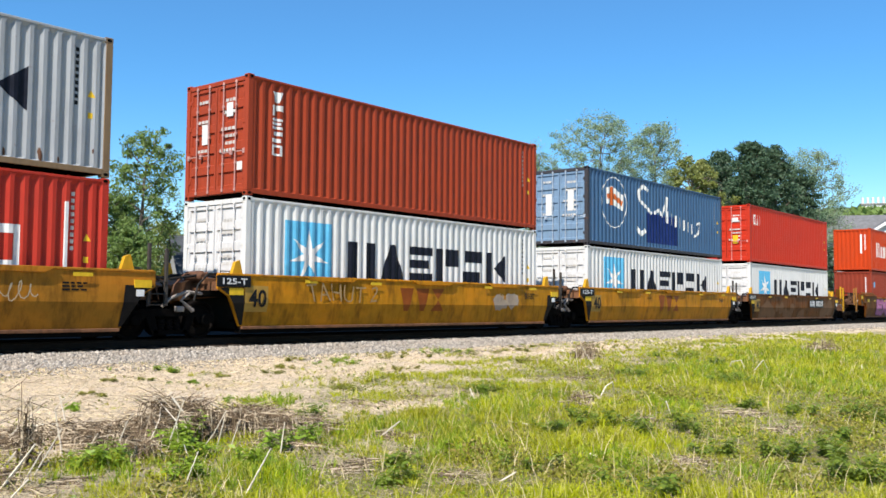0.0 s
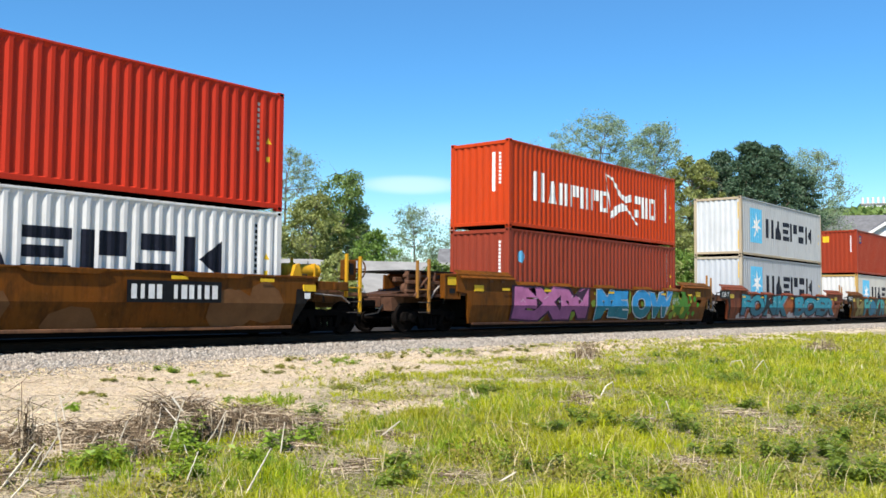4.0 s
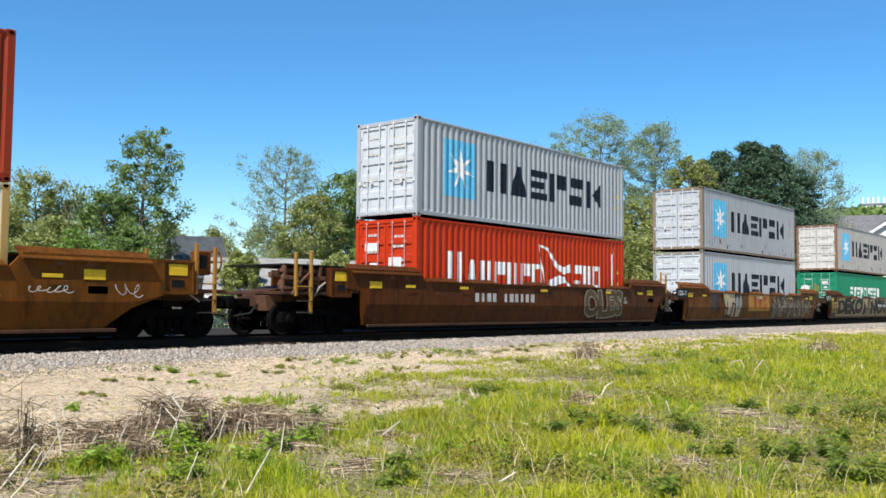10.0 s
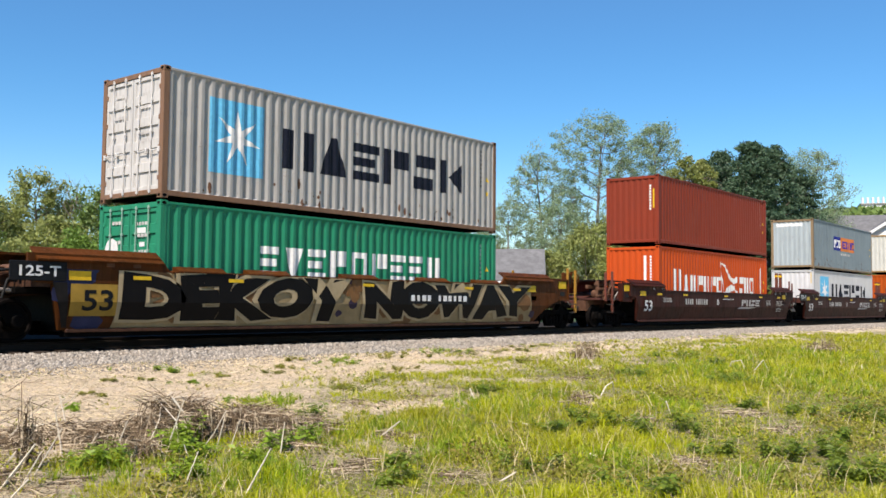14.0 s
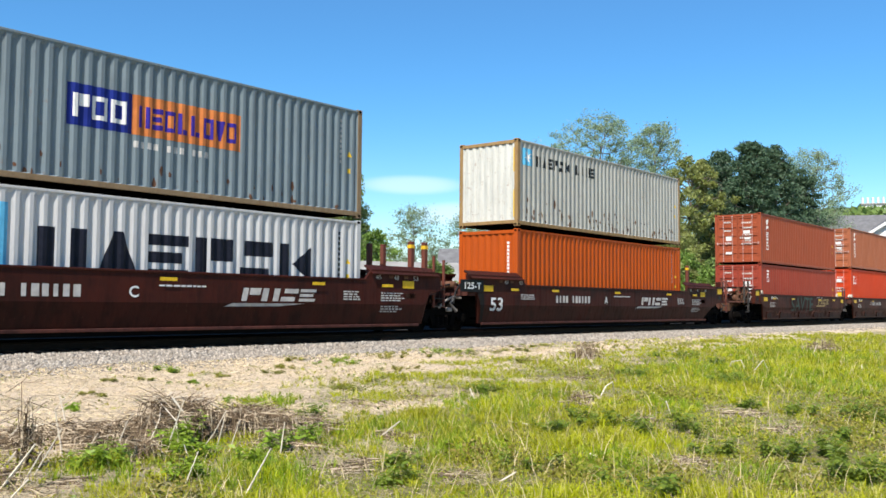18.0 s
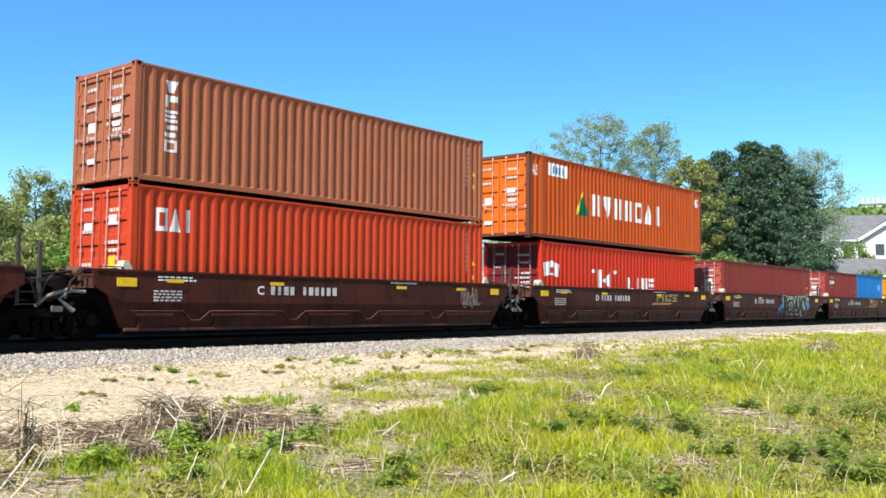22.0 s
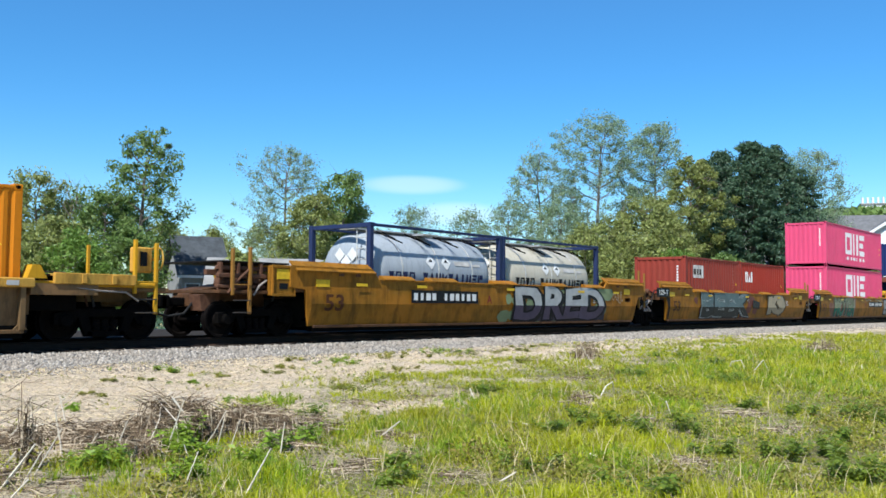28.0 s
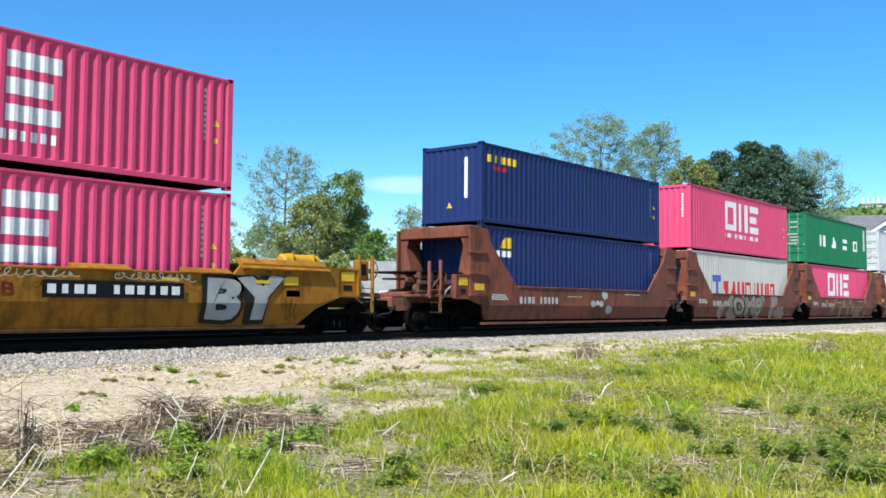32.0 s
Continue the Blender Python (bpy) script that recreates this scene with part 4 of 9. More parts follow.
    for k, (xa, xb, y, za, zb) in enumerate(((T - 0.85, T + 1.2, -1.05, 1.56, 1.66), (T - 0.1, T + 1.3, -1.22, 1.38, 1.48), (T - 0.1, T + 1.3, -1.18, 1.14, 1.22), (T + 0.1, T + 1.25, -0.7, 1.44, 1.58))):
        box("rigging_beam", xa, xb, y - 0.06, y + 0.06, za, zb, RUST_BROWN, 0.015)
    for x in (T - 0.05, T + 0.25, T + 0.62, T + 1.12):
        box("beam_post", x - 0.04, x + 0.04, -1.15, -1.02, 1.10, 1.74, RUST_BROWN, 0.01)
    part("release_lever", Geo().tube([(sx * (T + 0.35), -1.30, 1.66), (sx * (T + 0.85), -1.32, 1.28), (sx * (T + 1.05), -1.30, 1.02)], 0.032, 7), RUST_BROWN, u, smooth=40)
    part("brake_rod", Geo().tube([(sx * (T - 0.1), -1.26, 1.34), (sx * (T + 0.15), -1.30, 1.20), (sx * (T + 0.3), -1.28, 0.98)], 0.028, 7), PIPE_GREY, u, smooth=40)
    for k in range(5):
        part("spring_coil", Geo().tube([(sx * (T + 0.10 + 0.07 * k), -1.24, 1.27), (sx * (T + 0.13 + 0.07 * k), -1.24, 1.37)], 0.025, 6), RUST_BROWN, u)
    part("brake_cylinder", Geo().tube([(sx * (T + 0.5), -0.9, 1.26), (sx * (T + 0.54), -0.9, 1.26), (sx * (T + 1.05), -0.9, 1.26), (sx * (T + 1.1), -0.9, 1.26)], [0.08, 0.14, 0.14, 0.07], 14), RUST_BROWN, u, smooth=40)
    part("draft_casting", Geo().extrude([(sx * (T + 0.9), 0.62), (sx * (T + 1.35), 0.62), (sx * (T + 1.42), 0.98), (sx * (T + 0.85), 1.05)][::sx], -0.75, -0.35), RUST_BROWN, u)


NEAR_BLACK = plain("near_black_finish", (0.014, 0.012, 0.011), 0.6)


def hood(x0, x1, hi):
    """The sloping casting that carries the well's end to its truck."""
    s = 1 if x1 > x0 else -1
    xs = sorted((x0, x1))
    g = Geo()
    xm = x0 + 0.45 * (x1 - x0)
    for ya, yb, dz in ((-1.44, -0.55, 0.0), (-0.55, 0.55, 0.06), (0.55, 1.44, 0.0)):
        out = [(x0, hi - 0.35), (x1, 0.80), (x1, 1.04 + dz), (xm, hi - 0.02 + dz), (x0, hi + dz)]
        if s < 0:
            out = out[::-1]
        if ya != -0.55:
            out = [(x0, hi - 0.22), (xm, hi - 0.22), (xm, hi - 0.02), (x0, hi)] if s > 0 else [(x0, hi), (xm, hi - 0.02), (xm, hi - 0.22), (x0, hi - 0.22)]
        g.extrude(out, ya, yb)
    return g


def well_floor(E):
    g = Geo()
    n = int(E * 2 / 1.1)
    for k in range(n):
        x = -E + 0.4 + k * (2 * E - 0.8) / (n - 1)
        g.box(x - 0.12, x + 0.12, -1.33, 1.33, 0.12, DECK - 0.06)
    for y in (-1.1, 1.1):
        g.box(-E, E, y - 0.16, y + 0.16, DECK - 0.06, DECK, 0.005)
    g.box(-E, E, -1.36, -1.16, 0.11, DECK - 0.07).box(-E, E, 1.16, 1.36, 0.11, DECK - 0.07)
    return g.box(-E, E, -0.12, 0.12, 0.12, DECK - 0.02)


def air_tank(u, x, mat, z=1.5):
    t = part("air_tank", Geo().tube([(x - 0.62, -0.75, z), (x - 0.56, -0.75, z), (x + 0.56, -0.75, z), (x + 0.62, -0.75, z)], [0.13, 0.19, 0.19, 0.13], 16), mat, u, smooth=40)
    for dx in (-0.35, 0.35):
        part("tank_strap", Geo().box(x + dx - 0.03, x + dx + 0.03, -0.96, -0.54, z - 0.35, z + 0.2, 0.01), mat, t)


def load(t, xc, z):
    LOADS.append((t, xc, z))
    return t


STD, HC = 2.591, 2.896
Z1 = DECK


def z2(low, gap=0.02):
    return DECK + low + gap


# ---- painted shapes on containers ----
def blue_square_box(high, rgb, label, front, wear=0.25, posts=None, stack_z=0.0, square=SKYBLUE_PAINT, small=False, ink=None):
    # ends take 1.4 times the side colour, to carry their stronger sunlight
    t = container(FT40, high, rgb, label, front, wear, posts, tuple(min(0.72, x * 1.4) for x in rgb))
    dz = high - HC
    if small:
        on_side(t, "emblem", [rect(-5.76, -5.18, 2.05, 2.62)], square, FT40)
        on_side(t, "emblem_star", star(-5.47, 2.34, 0.24), WHITE_PAINT, FT40, 0.008)
        on_side(t, "lettering", bars("2^=qz<_li2=", -4.95, -1.06, 2.08, 2.44, 0.3), BLACK_PAINT, FT40)
    else:
        on_side(t, "emblem", [rect(-4.87, -3.28, 0.70 + dz * 0.6, 2.42 + dz * 0.6)], square, FT40)
        on_side(t, "emblem_star", star(-4.07, 1.56 + dz * 0.6, 0.68), WHITE_PAINT, FT40, 0.008)
        on_side(t, "lettering", bars("2^=qz<", -2.70, 4.34, 1.04 + dz * 0.6, 2.02 + dz * 0.6, 0.2), ink or NAVY_PAINT, FT40)
    side_data(t, FT40, high, BLACK_PAINT)
    if front == "plain":
        on_end(t, "safety_stripe", [rect(-1.07, -1.03, 0.3, 1.2), rect(-1.07, -1.03, 1.8, 2.6)], YELLOW_MARK, FT40)
    return t


def bird_box(high, rgb, label, wear=0.25, front="plain", low=False, bar=True):
    """A red box with a white wordmark broken by a pair of sweeping wings."""
    t = container(FT40, high, rgb, label, front, wear)
    z = 0.98
    on_side(t, "lettering", bars("2", -4.62, -4.0, z, z + 1.0) + bars("^2q2qo", -3.75, 0.40, z, z + 0.78, 0.25), WHITE_PAINT, FT40)
    on_side(t, "lettering", bars("z2o", 2.45, 4.30, z, z + 0.85, 0.25), WHITE_PAINT, FT40)
    on_side(t, "emblem", stroke([(0.2, z + 1.45), (0.75, z + 1.32), (1.35, z + 0.75), (1.8, z + 0.62), (2.2, z + 0.72)], 0.05, 0.3) + stroke([(0.2, z + 1.4), (0.45, z + 0.6), (0.62, z - 0.15)], 0.05, 0.08)
            + stroke([(0.62, z - 0.18), (0.95, z + 0.25), (1.5, z + 0.42), (2.0, z + 0.2), (2.7, z - 0.28)], 0.08, 0.10) + stroke([(0.75, z - 0.02), (1.25, z + 0.22), (1.8, z + 0.3)], 0.28, 0.22), WHITE_PAINT, FT40)
    on_side(t, "data_bar", [rect(5.16, 5.24, 0.95, 2.35)], WHITE_PAINT, FT40)
    side_data(t, FT40, high)
    if front == "plain":
        end_data(t, FT40, high, WHITE_PAINT)
        on_end(t, "data_bar", [rect(-0.62, -0.52, high - 1.7, high - 0.4)], WHITE_PAINT, FT40)
    return t


def upright_word_box(high, rgb, label, wear=0.3, code="tq=zo", front="doors"):
    t = container(FT40, high, rgb, label, front, wear)
    polys = []
    n = len(code)
    for i, ch in enumerate(code):
        z1 = high - 0.30 - i * 0.325
        polys += bars(ch, -5.34, -5.02, z1 - 0.26, z1)
    on_side(t, "lettering", polys, WHITE_PAINT, FT40)
    side_data(t, FT40, high)
    return t


def three_letter_box(length, high, rgb, label, wear=0.2, at=-5.48, front="doors"):
    t = container(length, high, rgb, label, front, wear)
    z = high - 0.98
    on_side(t, "lettering", bars("o^i", at, at + 0.95, z, z + 0.50, 0.12), WHITE_PAINT, length)
    side_data(t, length, high)
    return t


PINK = (0.74, 0.095, 0.205)
MAGENTA = plain("white_block_lettering", (0.78, 0.76, 0.77), 0.5, vary=0.08)


def pink_box(high, label, wear=0.12):
    t = container(FT40, high, PINK, label, "plain", wear)
    z = high - 1.78
    on_side(t, "lettering", bars("o", -2.22, -0.92, z, z + 1.36) + bars("2", -0.62, 0.55, z, z + 1.36) + bars("=", 0.85, 1.95, z, z + 1.36), MAGENTA, FT40)
    on_side(t, "lettering", bars("bcdbc_dbcdbcb_cdbcdbc", -2.25, 1.9, z - 0.36, z - 0.16, 0.3), MAGENTA, FT40)
    side_data(t, FT40, high)
    end_data(t, FT40, high, WHITE_PAINT)
    return t


# ---- the train, from its head to its tail ----
OCHRE, GOLD, RUSTY, UMBER, MAROON, COCOA, MUSTARD, BRICK = ((0.4000, 0.1780, 0.0270), (0.5000, 0.2260, 0.0210), (0.1350, 0.0500, 0.0080), (0.0850, 0.0270, 0.0045), (0.0450, 0.0115, 0.0085), (0.0560, 0.0165, 0.0115),
                                                           (0.3018, 0.1433, 0.0226), (0.1968, 0.0738, 0.0492))
WHITE_BOX, GREY_BOX = (0.76, 0.765, 0.75), (0.40, 0.425, 0.45)


def black_plate(u, x0, x1, z0, z1, code, mat=None):
    on_well(u, "number_plate", [rect(x0, x1, z0, z1)], BLACK_PAINT, 0.046)
    on_well(u, "plate_marks", bars(code, x0 + 0.1, x1 - 0.1, z0 + 0.08, z1 - 0.08, 0.3), WHITE_PAINT, 0.052)


def code_board(u, x, kind):
    """The black board with the car's truck size, at the corner of the hood."""
    if any(o.name.startswith("end_step_box") and o.bound_box[0][0] < 0 for o in u.children):
        return False
    z, wide, high = (1.16, 0.95, 0.26) if kind == "short" else (1.19, 1.12, 0.37)
    part("code_board", Geo().box(x, x + wide, -1.535, -1.50, z, z + high, 0.01), BLACK_PAINT, u)
    g = Geo()
    for p in word("125-T", x + 0.16 * wide, x + 0.88 * wide, z + 0.24 * high, z + 0.78 * high, 0.02):
        g.add([(a, -1.539, b) for a, b in p], [tuple(range(3))])
    part("code_lettering", g, WHITE_PAINT, u)
    return True


def big_number(u, body, x, z, mat, w=0.62, h=0.42):
    on_well(u, "length_number", word(body, x, x + w, z, z + h, 0.02), mat, 0.046)


def corner_guides(u, mat):
    for x in (-6.45, 6.45):
        for y in (-1.36, 1.36):
            part("corner_guide", Geo().extrude([(x - 0.16, 1.44), (x + 0.16, 1.44), (x + 0.06, 1.78), (x - 0.06, 1.74)], y - 0.05, y + 0.05), mat, u)


def scribble(u, x0, x1, z0, z1, rgb, seed, w=0.016):
    """A quick tag too loose to read: one looping line."""
    q = random.Random(seed)
    n = max(3, int((x1 - x0) / 0.17))
    zc, r = (z0 + z1) / 2, (z1 - z0) / 2
    pts = []
    for k in range(n):
        big, lean, tall = q.uniform(0.4, 1.0), q.uniform(-0.05, 0.08), q.uniform(0.5, 1.0)
        for i in range(9):
            a = 2 * math.pi * i / 9
            pts.append((x0 + (x1 - x0) * (k + i / 9) / n + 0.09 * big * math.cos(a) + lean * math.sin(a), zc + r * tall * math.sin(a) + 0.15 * r * math.sin(k * 2.3)))
    on_well(u, "tag_line", stroke(pts, w), spray(rgb), 0.047)["kind"] = "stuff"


YELLOW_STEEL = paint((0.62, 0.34, 0.03), 0.35, 0.5)

# first car: four short yellow wells
for i, (xc, rgb, w, lab) in enumerate(((-140.9, OCHRE, 0.35, "mustard-yellow steel well car carrying stacked containers, rust-streaked"), (-125.2, GOLD, 0.35, "golden-yellow steel well car with faint graffiti"),
                                       (-109.65, GOLD, 0.22, "clean golden-yellow steel well car"), (-94.0, RUSTY, 0.6, "brown-stained yellow steel well car with a black number plate"))):
    u = well_car("short", xc, rgb, lab, w, STEEL_GREY if i < 3 else YELLOW_STEEL, (False, i == 3), (0.20, 0.105, 0.06))
    corner_guides(u, YELLOW_STEEL)
    truck(u, 7.75, i != 3)
    marks(u, (-4.3, -2.0, 3.0, 5.4), 1.30)
    for x in (-3.6, 0.4, 3.9):
        part("side_pocket", Geo().extrude([(x - 0.95, 1.46), (x - 0.72, 1.36), (x + 0.72, 1.36), (x + 0.95, 1.46)], -1.56, -1.46), paint(rgb, w, 0.55), u)
    code_board(u, -7.1, "short")
    # near-black wedge along each sloped end of the side plate
    for sx in (-1, 1):
        on_well(u, "end_field", [[(sx * x, z) for x, z in ((6.28, 0.30), (6.36, 0.30), (6.75, 0.98), (7.0, 1.13), (7.0, 1.15), (6.34, 1.15))]], NEAR_BLACK, 0.013)
    on_well(u, "number_field", [rect(-6.3, -5.62, 0.60, 1.20)], spray((0.45, 0.27, 0.06)), 0.004)
    big_number(u, "40", -6.22, 0.70, BLACK_PAINT, 0.52, 0.42)
    part("reflector", Geo().box(-6.75, -6.35, -1.516, -1.49, 0.98, 1.14), YELLOW_MARK, u)
    part("reflector", Geo().box(6.55, 6.95, -1.53, -1.49, 1.10, 1.26), YELLOW_MARK, u)
    part("notice", Geo().box(6.6, 6.78, -1.525, -1.49, 0.92, 1.06), WHITE_PAINT, u)
    if i < 3:
        on_well(u, "lettering", bars("ttx", -1.0, 0.9, 0.62, 1.25, 0.2), spray((0.30, 0.075, 0.012)), 0.006, "red-brown painted block lettering")
    small_rows(u, 5.0, 1.15, 3, 0.5, BLACK_PAINT, i)
    if i < 2:
        scribble(u, 3.5, 4.5, 0.8, 1.2, (0.50, 0.40, 0.26), 12 + i, 0.02)
    if i == 1:
        graffiti(u, "TAHUT 2", -4.4, -1.9, 0.85, 1.28, (0.42, 0.27, 0.12), (0.34, 0.2, 0.06), -0.01, 0.0)
        blotches(u, 3.4, 4.6, 0.75, 1.25, (0.42, 0.33, 0.26), 5, 4, 0.25)
    if i == 3:
        black_plate(u, 1.75, 4.1, 0.80, 1.26, "bcdb_cdbcbd")
        blotches(u, -6.0, 6.2, 0.3, 0.8, (0.16, 0.075, 0.03), 16, 8, 0.5)
        air_tank(u, 7.1, YELLOW_STEEL, 1.62)
load(bird_box(HC, (0.50, 0.045, 0.03), "red corrugated container with a white wordmark, in a yellow well car"), -140.9, Z1)
load(blue_square_box(HC, GREY_BOX, "weathered grey container with dark block lettering, stacked on a red one", "doors", 0.4, (0.25, 0.17, 0.10)), -140.9, z2(HC))
load(blue_square_box(HC, WHITE_BOX, "white corrugated container with a blue emblem, in a yellow well car", "doors", 0.22), -125.2, Z1)
load(upright_word_box(HC, (0.36, 0.055, 0.024), "brick-red corrugated container with upright white lettering, stacked on a white one"), -125.2, z2(HC))
load(blue_square_box(STD, WHITE_BOX, "off-white corrugated container with dark block lettering, in a yellow well car", "doors", 0.3), -109.65, Z1)
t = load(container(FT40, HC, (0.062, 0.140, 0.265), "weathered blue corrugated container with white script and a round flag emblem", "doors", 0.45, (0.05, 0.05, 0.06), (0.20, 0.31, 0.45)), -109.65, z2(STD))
on_side(t, "emblem_ring", ring(-4.08, 1.72, 0.98, 0.04), WHITE_PAINT, FT40)
on_side(t, "emblem_flag", stroke([(-4.55, 1.95), (-4.2, 2.02), (-3.9, 1.88), (-3.5, 1.78)], 0.62), WHITE_PAINT, FT40)
on_side(t, "emblem_cross", [rect(-4.38, -4.18, 1.60, 2.30)] + stroke([(-4.55, 1.92), (-4.2, 2.0), (-3.5, 1.74)], 0.2), spray((0.6, 0.14, 0.04)), FT40, 0.008)
on_side(t, "dark_patch", [rect(-1.45, 1.5, 0.35, 1.55)], spray((0.012, 0.03, 0.14)), FT40)
on_side(t, "lettering", stroke([(-1.3, 2.45), (-1.7, 2.6), (-2.1, 2.35), (-2.0, 2.0), (-1.4, 1.75), (-1.0, 1.55)], 0.16, 0.14) + stroke([(-2.2, 0.85), (-1.9, 0.65), (-1.55, 0.8)], 0.2)
        + stroke([(-0.7, 1.6), (-0.3, 1.75), (0.0, 1.5)], 0.14) + stroke([(0.0, 1.5), (0.35, 2.3), (0.45, 2.3), (0.3, 1.3)], 0.1) + [rect(0.4 + k * 0.4, 0.52 + k * 0.4, 1.25 - k * 0.05, 1.75 - k * 0.06) for k in range(7)]
        + stroke([(3.3, 1.4), (3.7, 1.5), (3.5, 1.0), (3.1, 0.85)], 0.1), WHITE_PAINT, FT40, 0.008)
side_data(t, FT40, HC)
load(blue_square_box(STD, WHITE_BOX, "light grey container with a blue emblem, in a brown well car", "doors", 0.25), -94.0, Z1)
load(three_letter_box(FT40, HC, (0.55, 0.04, 0.02), "bright red container with small white letters, stacked on a light one", 0.12), -94.0, z2(STD))


def long_fittings(u, rgb, w, number="53", number_paint=None):
    marks(u, (-6.7, -4.3, 0.0, 4.3, 6.8), 1.26)
    part("reflector", Geo().box(-8.28, -7.82, -1.516, -1.49, 1.22, 1.40), YELLOW_MARK, u)
    part("reflector", Geo().box(7.46, 7.92, -1.516, -1.49, 1.24, 1.44), YELLOW_MARK, u)
    if code_board(u, -9.45, "long"):
        # near-black wedge below the code board
        on_well(u, "end_field", [[(-8.36, 0.30), (-8.26, 0.30), (-8.33, 1.17), (-8.62, 1.17)]], NEAR_BLACK, 0.0455)
    if number:
        big_number(u, number, -8.0, 0.62, number_paint or BLACK_PAINT, 0.66, 0.42)
    for x in (-7.4, -6.8, 7.0, 7.6):
        part("lift_slot", Geo().box(x - 0.09, x + 0.09, -1.512, -1.49, 1.50, 1.60, 0.006), RUST_BROWN, u)
    small_rows(u, 5.2, 1.1, 4, 0.6, CHALK, 3)
    for x in () if rgb == MAROON else (-5.2, -3.3, -0.25, 2.75, 5.3):
        part("chord_cap", Geo().add([(xx, y, z) for xx in (x - 0.62, x + 0.62) for y, z in ((-1.565, 1.455), (-1.555, 1.475), (-1.36, 1.57), (-1.30, 1.57), (-1.30, 1.455))],
                                    [(0, 1, 2, 3, 4), (9, 8, 7, 6, 5)] + [(k, k + 5, (k + 1) % 5 + 5, (k + 1) % 5) for k in range(5)]), paint(rgb, w, 0.55), u)
    part("side_box", Geo().box(7.55, 8.0, -1.50, -1.44, 0.95, 1.12, 0.01), RUST_BROWN, u)


# second car: three long rusty wells with graffiti
for i, (xc, rgb, lab) in enumerate(((-72.3, RUSTY, "rusty brown steel well car covered with pink and blue graffiti"), (-52.8, (0.19, 0.055, 0.028), "red-brown steel well car with teal graffiti lettering"),
                                    (-33.3, RUSTY, "brown steel well car with turquoise and yellow graffiti"))):
    u = well_car("long", xc, rgb, lab, 0.55, paint((0.36, 0.17, 0.04), 0.5), (i == 0, i == 2), (0.08, 0.042, 0.028))
    if i == 0:
        truck(u, -9.75, False)
    truck(u, 9.75, i != 2)
    long_fittings(u, rgb, 0.5, "")
    if i == 0:
        blotches(u, -6.4, 6.4, 0.35, 1.4, (0.16, 0.24, 0.03), 46, 11, 0.28)
        blotches(u, -6.4, 7.5, 0.3, 1.4, (0.42, 0.40, 0.03), 26, 12, 0.16)
        graffiti(u, "EXM", -6.2, -1.7, 0.34, 1.40, (0.52, 0.17, 0.36), (0.05, 0.02, 0.05), 0.08, 0.07, (0.30, 0.10, 0.25), (0.6, 0.4, 0.5))
        graffiti(u, "ME OW", -1.0, 5.2, 0.34, 1.40, (0.03, 0.29, 0.60), (0.50, 0.54, 0.56), 0.080, 0.032, (0.010, 0.19, 0.25), None, None, (0.008, 0.008, 0.010))
        blotches(u, 5.3, 6.6, 0.5, 1.35, (0.06, 0.20, 0.02), 20, 18, 0.26)
        blotches(u, 6.0, 8.0, 0.5, 1.3, (0.05, 0.30, 0.02), 7, 19, 0.16)
    elif i == 1:
        blotches(u, -7.0, 7.6, 0.5, 1.35, (0.36, 0.085, 0.02), 46, 12, 0.42)
        blotches(u, -7.3, 7.9, 0.25, 0.36, (0.56, 0.54, 0.54), 70, 13, 0.24)
        graffiti(u, "FONK", -6.9, -0.5, 0.40, 1.40, (0.02, 0.27, 0.36), (0.006, 0.012, 0.022), 0.055, 0.065, (0.02, 0.17, 0.25), (0.4, 0.5, 0.52), (0.28, 0.19, 0.24))
        graffiti(u, "BOER", 0.5, 7.4, 0.36, 1.38, (0.02, 0.27, 0.36), (0.006, 0.012, 0.022), 0.055, 0.065, (0.02, 0.17, 0.25), (0.4, 0.5, 0.52), (0.28, 0.19, 0.24))
    else:
        blotches(u, -7.5, -5.5, 0.4, 1.4, (0.24, 0.20, 0.06), 12, 14, 0.3)
        blotches(u, -1.2, 2.6, 0.4, 1.4, (0.30, 0.27, 0.10), 22, 15, 0.32)
        blotches(u, -0.9, 1.6, 0.5, 1.3, (0.52, 0.42, 0.03), 9, 17, 0.16)
        graffiti(u, "FOKR", -5.8, -0.7, 0.36, 1.40, (0.05, 0.34, 0.33), (0.02, 0.04, 0.05), 0.045, 0.06, (0.03, 0.20, 0.25), None, (0.30, 0.05, 0.03))
        on_well(u, "sprayed_ball", disc(-3.85, 0.82, 0.62, 22, 0.50), spray((0.02, 0.20, 0.33)), 0.046)
        on_well(u, "lettering", bars("bcdb_cdbcbd", 1.9, 4.65, 0.86, 1.12, 0.3), CHALK, 0.04)
        air_tank(u, 9.4, RUST_BROWN, 1.55)
        for x0, x1, z0, z1, k in ((5.0, 5.7, 1.1, 1.35, 1), (4.95, 5.8, 0.85, 1.05, 2), (6.3, 7.2, 0.95, 1.12, 3), (8.1, 8.75, 0.9, 1.2, 4)):
            scribble(u, x0, x1, z0, z1, (0.62, 0.58, 0.52), k)
load(container(FT40, HC, (0.28, 0.045, 0.024), "dull red-brown container with a blue disc, in a graffitied well car", "plain", 0.3), -72.3, Z1)
on_side(LOADS[-1][0], "emblem", disc(-5.35, 1.98, 0.2), spray((0.12, 0.42, 0.68)), FT40)
side_data(LOADS[-1][0], FT40, HC)
end_data(LOADS[-1][0], FT40, HC, WHITE_PAINT)
load(bird_box(HC, (0.54, 0.056, 0.014), "orange-red container with a white winged wordmark, stacked on a brown one"), -72.3, z2(HC))
load(blue_square_box(HC, GREY_BOX, "pale grey container with a blue emblem, in a graffitied well car", "plain", 0.3, (0.50, 0.44, 0.34)), -52.8, Z1)
